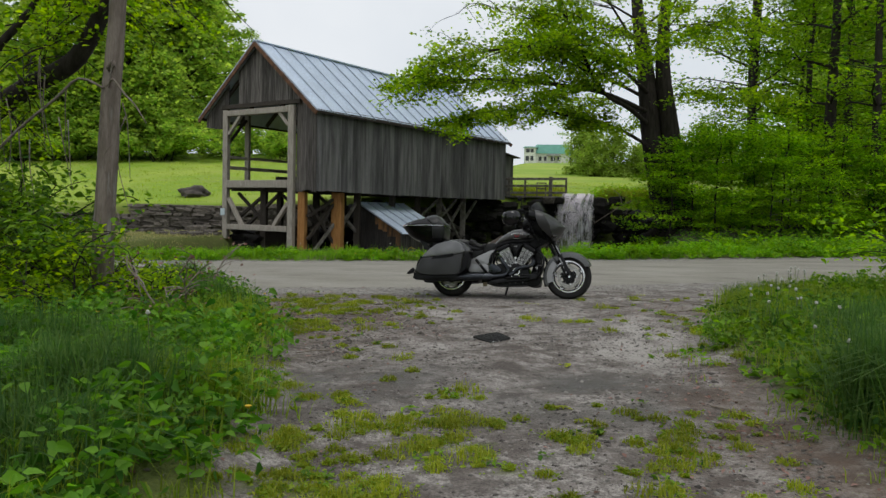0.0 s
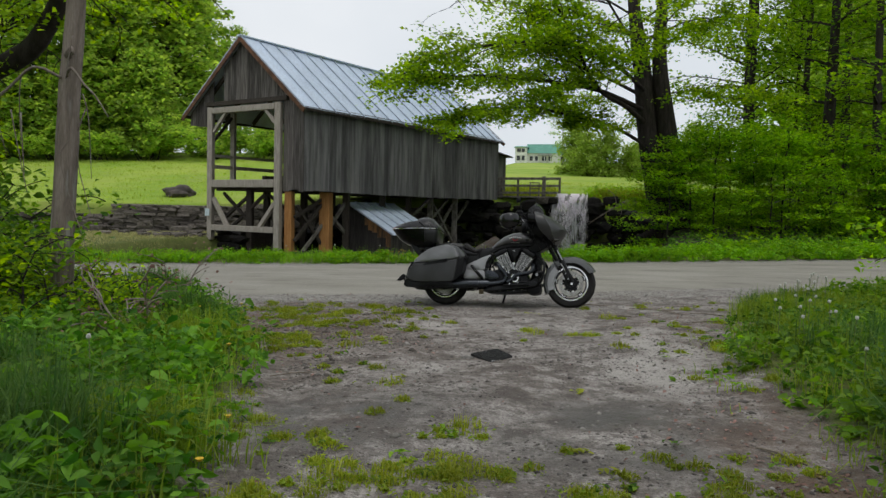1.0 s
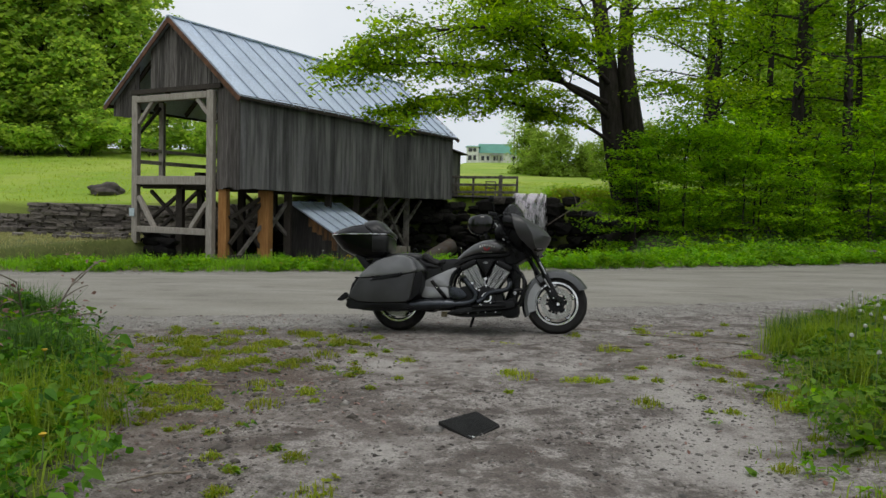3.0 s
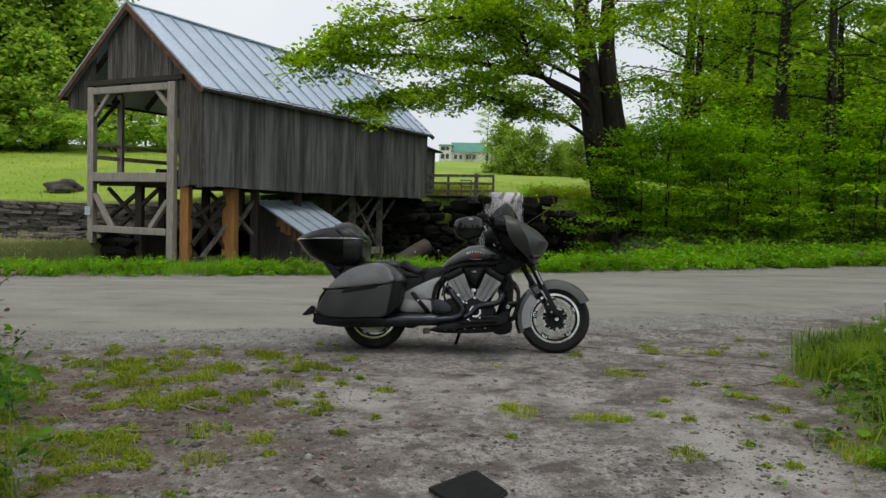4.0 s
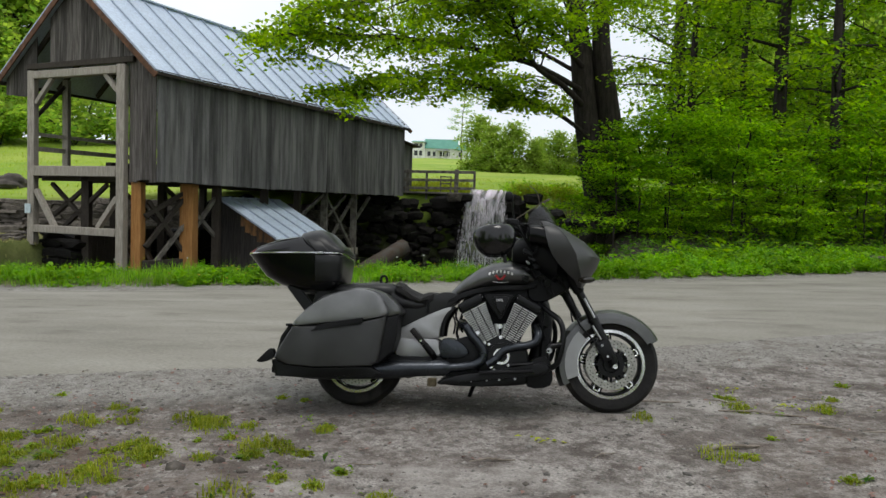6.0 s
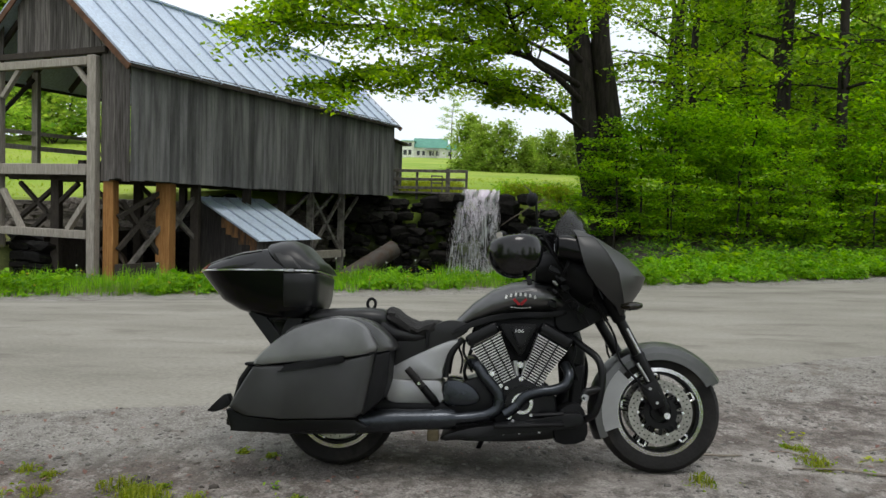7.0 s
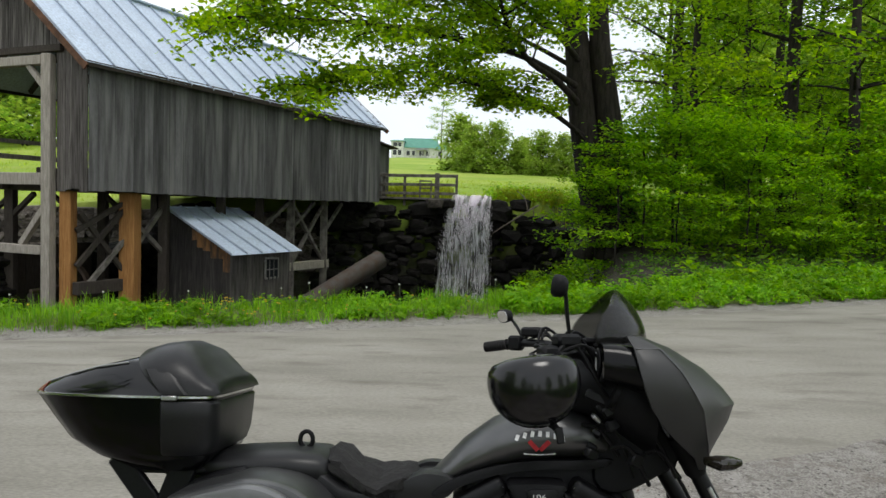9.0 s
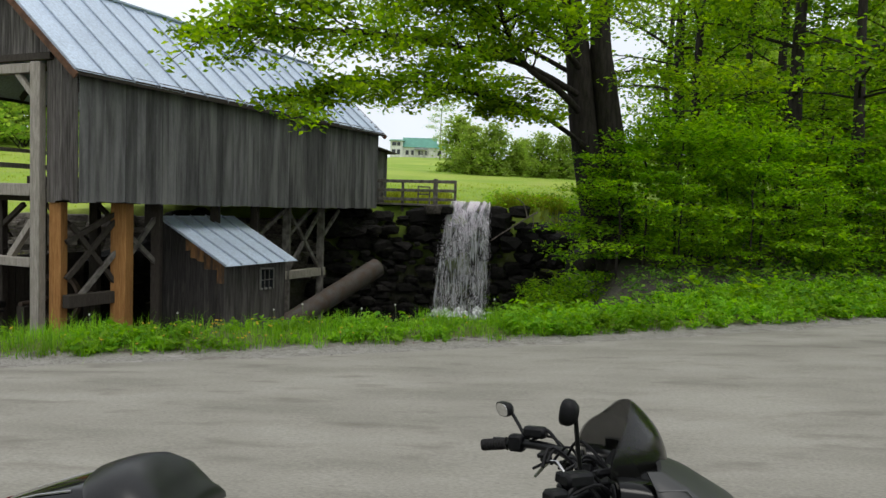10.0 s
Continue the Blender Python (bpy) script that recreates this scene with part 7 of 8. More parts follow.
    part("brake_pedal", tube_bm(smooth_path([(1.005, -.27, .30), (1.05, -.275, .305), (1.12, -.275, .31), (1.15, -.275, .315)], 3), .012, 8), M_BLACK, bike)
    part("lower_frame", pillow_bm([(.56, .195), (.70, .235), (.90, .265), (1.12, .305), (1.23, .318), (1.245, .262), (1.12, .235), (.90, .212), (.70, .188), (.57, .170)], .22, -.285, .012), M_BLACK, bike)
    part("floor_board", box_bm(.34, .10, .018, Matrix.Translation((.98, -.31, .262)) @ Matrix.Rotation(radians(-3), 4, "Y"), .006), M_PLASTIC, bike)
    part("floor_board", box_bm(.34, .10, .018, Matrix.Translation((.98, .31, .262)) @ Matrix.Rotation(radians(-3), 4, "Y"), .006), M_PLASTIC, bike)
    part("oil_pan", pillow_bm([(.58, .165), (.62, .20), (1.12, .24), (1.13, .185), (1.0, .165), (.75, .155)], .17, -.17, .015), M_BLACK, bike)
    for x in (.68, .76, .86, .94, 1.04, 1.12):
        part("bolt", disc_bm((x, 0, .185 + (x - .68) * .07), .007, -.165, -.18, 8), M_STEEL, bike)
    part("centre_mount", box_bm(.06, .05, .055, Matrix.Translation((.505, -.13, .175)), .006), mat("brass_mount", (.20, .165, .10), .6, .4), bike)
    part("side_stand", tube_bm([(.80, .18, .22), (.74, .30, .06), (.725, .335, .004)], [.018, .015, .022], 10), M_BLACK, bike)
    # engine guard on both sides, with highway pegs
    for sg in (-1, 1):
        part("engine_guard", tube_bm(smooth_path([(1.19, sg * .10, .70), (1.25, sg * .20, .645), (1.315, sg * .28, .585), (1.335, sg * .30, .50), (1.318, sg * .30, .38), (1.285, sg * .28, .305), (1.20, sg * .20, .265)], 4), .018, 12), M_BLACK, bike, "black tubular engine guard")
        part("highway_peg", tube_bm([(1.33, sg * .30, .44), (1.25, sg * .33, .425), (1.235, sg * .335, .39)], [.016, .020, .02], 10), M_BLACK, bike)
        part("peg_cap", disc_bm((1.245, 0, .40), .017, sg * .335, sg * .352, 12), M_STEEL, bike)
    # handlebars turned a little to the left, with grips, levers and mirrors
    bars = part("handlebar", tube_bm(smooth_path([(.80, .46, 1.155), (.93, .39, 1.175), (1.05, .26, 1.165), (1.12, .12, 1.10), (1.12, -.12, 1.10), (1.06, -.28, 1.155), (.96, -.40, 1.155), (.86, -.475, 1.13)], 4), .016, 10), M_BLACK, bike)
    for a, b, lab in (((.775, .478, 1.154), (.865, .43, 1.168), "ribbed black grip"), ((.80, -.52, 1.11), (.90, -.445, 1.14), "")):
        gr = part("grip", tube_bm([Vector(a).lerp(Vector(b), t) for t in (0, .04, .1, .5, .9, 1)], [.013, .021, .0195, .019, .0195, .023], 14), M_RUBBER, bars, lab)
        for k in range(7):
            u0, u1 = Vector(a).lerp(Vector(b), .12 + .11 * k), Vector(a).lerp(Vector(b), .17 + .11 * k)
            part("grip_rib", tube_bm([u0, u1], .0215, 14), M_RUBBER, gr)
    for sg, cx, cy, cz in ((1, .90, .41, 1.175), (-1, .945, -.405, 1.155)):
        part("switch_box", box_bm(.06, .05, .06, Matrix.Translation((cx, cy, cz)) @ Matrix.Rotation(sg * -.5, 4, "Z"), .01), M_PLASTIC, bars)
        part("reservoir", box_bm(.085, .05, .04, Matrix.Translation((cx + .06, cy - sg * .05, cz + .045)) @ Matrix.Rotation(sg * -.5, 4, "Z"), .01), M_PLASTIC, bars)
        part("lever", tube_bm(smooth_path([(cx + .03, cy, cz + .005), (cx + .02, cy + sg * .09, cz - .005), (cx - .08, cy + sg * .15, cz - .01)], 3), .008, 8), M_BLACK, bars)
        part("cable", tube_bm(smooth_path([(cx + .02, cy, cz), (cx + .09, cy - sg * .06, cz + .06), (cx + .16, cy - sg * .14, cz - .02), (cx + .22, cy - sg * .22, cz - .10)], 4), .006, 6), M_PLASTIC, bars)
        part("cable", tube_bm(smooth_path([(cx + .04, cy - sg * .02, cz + .01), (cx + .12, cy - sg * .06, cz + .03), (cx + .20, cy - sg * .16, cz - .05)], 4), .005, 6), M_PLASTIC, bars)
    cr = random.Random(31)
    for k in range(26):
        side = -1 if k % 3 else 1
        x, y, z = cr.uniform(.93, 1.13), side * cr.uniform(.08, .42), cr.uniform(1.10, 1.20)
        y *= 1.0 if x < 1.02 else .7
        if k % 2:
            part("control", box_bm(cr.uniform(.02, .06), cr.uniform(.02, .05), cr.uniform(.015, .045), Matrix.Translation((x, y, z)) @ Matrix.Rotation(cr.uniform(-.8, .8), 4, "Z") @ Matrix.Rotation(cr.uniform(-.5, .5), 4, "X"), .005), M_PLASTIC, bars)
        else:
            part("cable", tube_bm(smooth_path([(x, y, z), (x + cr.uniform(.03, .08), y - side * .04, z + cr.uniform(.02, .07)), (x + .14, y - side * cr.uniform(.05, .12), z - cr.uniform(.03, .1)), (1.2, y * .3, .98)], 4), .005, 6), M_STEEL if k == 12 else M_PLASTIC, bars)
    for k in range(34):
        x = cr.uniform(1.07, 1.27)
        z = cr.uniform(.84, 1.12) - .25 * max(x - 1.15, 0)
        y = -cr.uniform(.15, .24)
        if k % 3 == 0:
            part("cable", tube_bm(smooth_path([(x, y, z), (x + .05, y - .03, z + cr.uniform(-.05, .05)), (x + .12, y + .01, z - cr.uniform(.05, .14))], 4), cr.uniform(.004, .008), 6), M_BLACK, bike)
        else:
            part("bracket", box_bm(cr.uniform(.02, .07), cr.uniform(.02, .04), cr.uniform(.015, .05), Matrix.Translation((x, y, z)) @ Matrix.Rotation(cr.uniform(-.9, .9), 4, "Y") @ Matrix.Rotation(cr.uniform(-.5, .5), 4, "Z"), .005), M_STEEL if k % 11 == 1 else M_BLACK, bike)
    part("inner_fairing", rings_bm([oval(1.02, 1.03, .07, .16, 20, 2.6), oval(1.10, 1.05, .10, .22, 20, 2.6), oval(1.20, 1.03, .14, .27, 20, 2.6), oval(1.30, .98, .16, .26, 20, 2.6)]), M_PLASTIC, fairing)
    part("red_switch", box_bm(.014, .014, .012, Matrix.Translation((.985, -.36, 1.205)), .003), M_LAMP_RED, bars)
    for (sx, sy, sz), (mx, my, mz), lab in (((.93, .40, 1.19), (.86, .50, 1.285), "rounded mirror on a short stalk"), ((1.03, -.29, 1.16), (.99, -.32, 1.365), "")):
        near = my < 0
        turn_ = Matrix.Translation((mx, my, mz)) @ Matrix.Rotation(radians(-38 if near else 24), 4, "Z") @ Matrix.Rotation(radians(10 if near else -14), 4, "Y")
        hz_, hy_ = (.036, .030) if near else (.028, .050)
        def head_ring(dx, k):
            return [turn_ @ Vector((dx, p.y * k, p.z * k)) for p in oval(0, 0, hz_, hy_, 18, 2.6)]
        mi = part("mirror", rings_bm([head_ring(-.014, .96), head_ring(-.012, 1.0), head_ring(.004, .98), head_ring(.018, .70), head_ring(.024, .3)]), M_PLASTIC, bars, lab)
        part("mirror_glass", rings_bm([head_ring(-.0135, .88), head_ring(-.0155, .86)]), M_MIRROR, mi)
        part("mirror_stalk", tube_bm([(sx, sy, sz), (sx + (mx - sx) * .35, sy + (my - sy) * .3, (sz + mz) / 2), (mx + .016, my, mz)], .0065, 8), M_BLACK, bars)
    for sg in (-1, 1):
        part("front_signal", rings_bm([oval(1.43, .842, .012, .02, 10, yc=sg * .29), oval(1.46, .842, .022, .032, 10, yc=sg * .32), oval(1.50, .844, .020, .030, 10, yc=sg * .325), oval(1.525, .846, .010, .015, 10, yc=sg * .325)]), M_AMBER, fairing)
    # rear end
    part("rear_fender", lathe_bm([(.30, -.11), (.345, -.10), (.36, 0), (.345, .10), (.30, .11), (.33, .08), (.335, 0), (.33, -.08)], RH, 28, radians(40), radians(190)), M_GRAPHITE, bike)
    # black body round the rear wheel, standing in for the shadow there
    part("rear_shadow_fill", pillow_bm([(-.30, .25), (-.32, .40), (-.05, .50), (.28, .46), (.42, .34), (.40, .22), (.30, .20), (.05, .30), (-.18, .26)], .125, -.125, .02), M_BLACK, bike)
    part("swing_arm", pillow_bm([(-.06, .26), (-.06, .35), (.30, .36), (.58, .34), (.58, .24), (.30, .255)], -.10, -.16, .015), M_BLACK, bike)
    # black disc added over the hub to darken the wheel
    part("rear_dark_disc", disc_bm(RH, .15, -.098, -.112, 28), M_BLACK, bike)
    part("tail_panel", pillow_bm([(-.40, .36), (-.36, .55), (-.25, .68), (-.12, .75), (.02, .75), (.02, .45), (-.2, .36)], .19, -.19, .03), M_PLASTIC, bike)
    part("plate_holder", box_bm(.02, .20, .12, Matrix.Translation((-.47, 0, .42)) @ Matrix.Rotation(radians(14), 4, "Y"), .005), M_PLASTIC, bike)
    part("tail_lamp", box_bm(.03, .26, .05, Matrix.Translation((-.38, 0, .57)) @ Matrix.Rotation(radians(35), 4, "Y"), .01), M_LAMP_RED, bike)
    # top box on its rack
    for sg in (-1, 1):
        part("rack_arm", beam_bm((-.445, sg * .15, .80), (-.285, sg * .15, .60), .03, .07, .006), M_BLACK, bike)
        part("rack_arm", beam_bm((-.215, sg * .15, .78), (-.265, sg * .15, .64), .03, .085, .006), M_BLACK, bike)
    part("rack_plate", box_bm(.30, .30, .02, Matrix.Translation((-.30, 0, .752)), .006), M_BLACK, bike)
    edge = [(0, .36), (.035, .56), (.12, .74), (.24, .86), (.38, .94), (.55, .985), (.70, 1.0), (.80, .995), (.90, .975), (.955, .93), (.985, .84), (1.0, .70)]
    def ring_at(z, rear, front, half, grow=0.0):
        near = [(rear + (front - rear) * u, half * w) for u, w in edge]
        pts = near + [(x, -y) for x, y in reversed(near)]
        cx = (rear + front) / 2
        return [Vector((x + math.copysign(grow, x - cx) * (abs(x - cx) > .2), y + math.copysign(grow, y), z)) for x, y in pts]
    levels = [(.755, -.40, -.19, .17), (.760, -.44, -.165, .195), (.785, -.50, -.135, .215), (.800, -.545, -.122, .222), (.850, -.632, -.106, .236), (.93, -.700, -.100, .248), (.996, -.752, -.098, .257)]
    box = part("top_box", rings_bm([ring_at(*lv) for lv in levels]), M_TUB, bike, "gloss black luggage top box")
    part("seam_trim", rings_bm([ring_at(z, -.752, -.098, .257, g) for z, g in ((.994, .000), (.996, .004), (1.003, .004), (1.005, .000))]), M_ALU, box, "thin bright trim along the lid")
    def cap(x, w, zr, zt, z0=1.004):
        return [Vector((x, y, z)) for y, z in ((-w, z0), (-w * .985, z0 + (zr - z0) * .3), (-w * .80, zr), (-w * .74, zr + (zt - zr) * .35), (-w * .35, zt - .004), (0, zt), (w * .35, zt - .004), (w * .74, zr + (zt - zr) * .35), (w * .80, zr), (w * .985, z0 + (zr - z0) * .3), (w, z0))]
    lid = part("lid", rings_bm([cap(*c_) for c_ in ((-.75, .088, 1.008, 1.010), (-.728, .140, 1.018, 1.022), (-.675, .190, 1.038, 1.046), (-.59, .222, 1.064, 1.076), (-.50, .242, 1.088, 1.103), (-.39, .253, 1.104, 1.128), (-.28, .256, 1.10, 1.13), (-.16, .250, 1.03, 1.05), (-.115, .22, 1.008, 1.012))]), M_GLOSS, box, "gloss black lid")
    part("tail_lens", rings_bm([cap(*c_) for c_ in ((-.756, .07, 1.008, 1.011), (-.748, .11, 1.014, 1.016), (-.728, .143, 1.021, 1.025), (-.700, .170, 1.033, 1.038))]), M_LAMP_RED, lid, "red tail lens")
    for sg in (-1, 1):
        part("lid_ridge", tube_bm([(-.69, sg * .142, 1.036), (-.59, sg * .178, 1.066), (-.50, sg * .194, 1.090), (-.40, sg * .202, 1.105)], .0035, 6), M_GREY_PANEL, lid)
    def lobe(xs, shear, w, top, e=2.6):
        out = []
        for q in range(25):
            a_ = math.pi * q / 24
            y, h = w * math.copysign(abs(math.cos(a_)) ** (2 / e), math.cos(a_)), (top - 1.006) * math.sin(a_) ** (2 / e)
            out.append(Vector((xs - shear * h, y, 1.006 + h)))
        return out
    part("backrest", rings_bm([lobe(*c_) for c_ in ((-.268, 1.05, .250, 1.125), (-.262, 1.05, .262, 1.137), (-.250, .95, .265, 1.150), (-.225, .62, .266, 1.168), (-.195, .40, .264, 1.174), (-.172, .20, .258, 1.152), (-.150, .10, .25, 1.112), (-.130, .05, .248, 1.078), (-.108, .0, .244, 1.062), (-.094, 0, .235, 1.045), (-.086, 0, .22, 1.014))]), M_VINYL, box, "padded black vinyl backrest")
    for sg in (-1, 1):
        part("shoulder_pad", rings_bm([[Vector((x - .85 * max(z - 1.008, 0), sg * y, z)) for x, y, z in ((x0, .262 + g, 1.008), (x0, .262 + g, 1.05), (x0 - .0, .235 + g, 1.088), (x0, .222, 1.085), (x0, .245, 1.03))] for x0, g in ((-.262, .004), (-.255, .010), (-.185, .010), (-.175, .004))]), M_VINYL, box)
    def wrap(z, rear, front, half, g):
        near = [(rear + (front - rear) * u, half * w) for u, w in edge]
        near = [(-.262, near[6][1])] + [(max(q[0], -.255), q[1]) for q in near[7:]]
        pts = near + [(x, -y) for x, y in reversed(near)]
        outer = [Vector((x + (g if x > -.14 else 0), y + math.copysign(g, y), z)) for x, y in pts]
        inner = [Vector((x - .02, y * .94, z)) for x, y in reversed(pts)]
        return outer + inner
    part("wrap_pad", rings_bm([wrap(z, r_, f_, h_, g) for z, r_, f_, h_, g in ((.812, -.56, -.120, .224, .001), (.820, -.585, -.116, .228, .006), (.86, -.64, -.105, .238, .007), (.93, -.70, -.100, .248, .007), (.978, -.74, -.098, .255, .007), (.986, -.745, -.098, .256, .002))]), M_VINYL, box, "vinyl panel round the front of the box")
    part("latch", box_bm(.05, .010, .016, Matrix.Translation((-.235, -.266, .998)), .003), M_STEEL, box)
    return bike


M_MIRROR = mat("mirror_glass", (0.85, 0.85, 0.85), 0.03, 1.0, bump=0)
build_bike()


def build_helmet():
    """Half helmet hung upside on the right grip."""
    bike_m = Matrix.Rotation(radians(-1.25), 4, "Y") @ Matrix.Rotation(radians(-9), 4, "X")
    h = thing("helmet", "satin black half helmet hanging from the handlebar grip", "helmet", bike_m @ Matrix.Translation((.897, -.50, 1.082)) @ Matrix.Rotation(radians(172), 4, "Y") @ Matrix.Rotation(radians(8), 4, "X"))
    def shell(k):
        rings = []
        for i in range(10):
            u = i / 9
            a = u * math.pi / 2
            r = math.cos(a)
            rings.append([Vector((.132 * k * max(r, .02) * math.cos(b), .112 * k * max(r, .02) * math.sin(b), .125 * k * math.sin(a) - .0)) for b in np.linspace(0, 2 * math.pi, 28, endpoint=False)])
        low = [[Vector((p.x * s, p.y * s, -dz)) for p in rings[0]] for s, dz in ((.15, .074), (.55, .071), (.84, .060), (.95, .044), (.99, .026), (1.0, .012))]
        return low + rings
    part("shell", rings_bm(shell(1.0)), M_HELMET, h, "satin black helmet shell")
    part("chin_strap", tube_bm(smooth_path([(.0, .02, .10), (-.03, -.0, .118), (-.045, -.02, .14), (-.045, -.02, .165)], 3), .010, 6), M_PLASTIC, h, "black chin strap")
    part("strap_end", box_bm(.022, .012, .045, Matrix.Translation((-.045, -.035, .15)), .003), M_PLASTIC, h)


M_HELMET = mat("satin_black_helmet_shell", (0.006, 0.006, 0.007), 0.16, scale=4, fine=60, bump=0.01)
build_helmet()


# ---- plants, drive and clutter ----
pn = np.random.default_rng(77)


def scatter(n, x0, x1, y0, y1, keep):
    x, y = pn.uniform(x0, x1, n), pn.uniform(y0, y1, n)
    ok = keep(x, y) > pn.uniform(0, 1, n)
    x, y = x[ok], y[ok]
    return np.stack([x, y, ground_z(x, y)], 1)


def herbs(name, label, roots, height, per, leaf, material, flat=.75, ovate=False, width=.6):
    """Leafy stems: whorls of leaves from the ground to the top of each stem."""
    n = len(roots)
    h = pn.uniform(height[0], height[1], n)
    k = np.repeat(np.arange(n), per)
    u = pn.uniform(.25, 1, len(k))
    lean = pn.normal(0, .18, (n, 2))
    off = pn.normal(0, leaf * .8, (len(k), 2))
    c = np.stack([roots[k, 0] + lean[k, 0] * h[k] * u + off[:, 0], roots[k, 1] + lean[k, 1] * h[k] * u + off[:, 1], roots[k, 2] + h[k] * u], 1)
    ob = put(name, leaves_mesh(name, c, leaf * np.exp(pn.normal(0, .32, len(k))), pn, flat, width, .3, ovate), material)
    return tagged(ob, label, "plants", kind="stuff")


def grass(name, label, roots, height, per, material, width=.006, lean=.45, spread_=.05):
    k = np.repeat(np.arange(len(roots)), per)
    r = roots[k] + np.concatenate([pn.normal(0, spread_, (len(k), 2)), np.zeros((len(k), 1))], 1)
    r[:, 2] -= .02
    ob = put(name, blades_mesh(name, r, pn.uniform(height[0], height[1], len(k)), pn, width, lean), material)
    return tagged(ob, label, "grass", kind="stuff")


near_l = scatter(6500, -7.5, 1.0, -10.2, .3, lambda x, y: bank_left(x, y) * step(.3, -.2, x - .6 + 0 * y))
kind_l = patchy(near_l[:, 0], near_l[:, 1], .85, -.12, .12, 3.3) + .35 * step(-5.0, -7.5, near_l[:, 1])
pick = kind_l > pn.uniform(.05, .65, len(near_l))
herbs("nettles", "dense bright green broad-leaved nettles on the bank", near_l[pick], (.05, .38), 15, .060, M_NETTLE, .55, True, .56)
herbs("nettles", "dense deep green nettles and herbs on the bank", near_l[~pick & (near_l[:, 1] > -5.5)], (.06, .34), 14, .058, M_HERB_DARK, .6, True, .55)
herbs("nettles", "mixed green herbs on the bank", near_l[~pick & (near_l[:, 1] <= -5.5)], (.06, .36), 14, .060, M_HERB, .6, True, .5)
edge_l = scatter(2800, -4.0, 1.2, -9.2, -.4, lambda x, y: bank_left(x + .1, y) * (1 - bank_left(x + .75, y)))
grass("grass", "bright grass along the edge of the bank", edge_l, (.05, .22), 14, M_GRASS, .0034, .8, .07)
grass("grass", "tufts of grass among the herbs on the bank", near_l[::4], (.14, .40), 9, M_GRASS, .003, .9)
def tall_clumps(spots):
    for cx, cy, s_, n, hh, dark in spots:
        p = np.stack([pn.normal(cx, s_, n), pn.normal(cy, s_, n)], 1)
        p = np.concatenate([p, ground_z(p[:, 0], p[:, 1])[:, None]], 1)
        grass("tall_grass", "clump of tall dark blue-green grass" if dark else "clump of tall fresh green grass", p, (hh * .3, hh * .95), 34, M_GRASS_DARK if dark else M_GRASS, .0042, .75, .07)


tall_clumps(((-.5, -7.1, .17, 60, .62, True), (-.15, -8.0, .16, 34, .5, True), (-2.0, -6.0, .3, 40, .6, True), (-2.25, -3.0, .18, 60, .48, True), (-3.5, -1.35, .18, 60, .58, True), (-1.3, -4.4, .2, 36, .5, False), (-.1, -6.6, .18, 30, .4, False)))
near_r = scatter(6400, 2.8, 9.0, -9.5, 5.5, lambda x, y: bank_right(x, y))
kind_r = patchy(near_r[:, 0], near_r[:, 1], .9, -.1, .12, 6.1)
pick = kind_r > pn.uniform(.2, .8, len(near_r))
herbs("herbs", "green weeds and clover on the bank", near_r[pick], (.03, .30), 13, .062, M_HERB, .6, True, .62)
herbs("herbs", "deep green weeds on the bank", near_r[~pick], (.03, .26), 13, .046, M_HERB_DARK, .6, True, .6)
grass("grass", "long grass on the bank", near_r[::3], (.12, .42), 12, M_GRASS, .003, .9)
edge_r = scatter(1500, 2.2, 6.0, -7.6, 2.4, lambda x, y: bank_right(x + .35, y) * (1 - bank_right(x - .45, y)) * patchy(x, y, 1.6, -.12, .12, 2.2))
grass("grass", "short bright grass along the edge of the bank", edge_r, (.03, .13), 12, M_GRASS, .0034, .8, .06)
herbs("herbs", "low pale weeds along the edge of the bank", edge_r[::3], (.02, .08), 7, .05, M_VERGE, .7, True, .6)
dock = scatter(160, 3.1, 4.6, -7.2, -2.5, lambda x, y: bank_right(x, y))
herbs("dock", "broad pale green dock leaves at the edge of the bank", dock[::3], (.03, .12), 5, .085, M_VERGE, .7, True, .7)
tall_clumps(((3.85, -6.2, .2, 70, .75, True), (4.3, -5.2, .25, 60, .75, True), (4.5, -3.6, .3, 40, .6, True), (4.9, -6.6, .3, 60, .85, True), (4.35, -.9, .2, 50, .34, False), (3.9, -2.4, .2, 40, .32, False), (4.9, -.4, .25, 30, .34, False), (3.95, -.75, .15, 46, .40, False), (4.3, -.1, .18, 50, .40, False), (4.0, -.4, .13, 22, .44, True)))

outer = np.concatenate([scatter(2600, -18, -7.3, -16, 2, lambda x, y: step(.3, -.5, y - road_near(x))), scatter(2600, 8.8, 18, -16, 8, lambda x, y: step(.3, -.5, y - road_near(x))), scatter(1800, -7.5, 9, -17, -9.8, lambda x, y: (x < .3) + (x > 4.2) + 0.0)])
herbs("bank_herbs", "rough green herbs on the banks away from the drive", outer, (.08, .45), 6, .15, M_HERB)
verge = scatter(32000, -14, 17, 2, 17, lambda x, y: step(-.02, .22, y - road_far(x)) * step(0.0, -0.8, y - road_far(x) - 1.9 - 1.3 * step(2, 7, x)) * (1 - creek(x, y)))
lush = patchy(verge[:, 0], verge[:, 1], .9, -.2, .15) + step(2.0, 5.0, verge[:, 0])
herbs("verge_plants", "low bright green herbs along the far road verge", verge[lush > pn.uniform(.25, 1.0, len(verge))], (.04, .24), 12, .066, M_VERGE, .7, True)
thick_v = verge[(verge[:, 0] > 1.2) & (pn.uniform(0, 1, len(verge)) < .5)]
herbs("verge_plants", "dense knee-high ground cover along the road verge", thick_v, (.14, .36), 9, .075, M_VERGE, .75, True, .7)
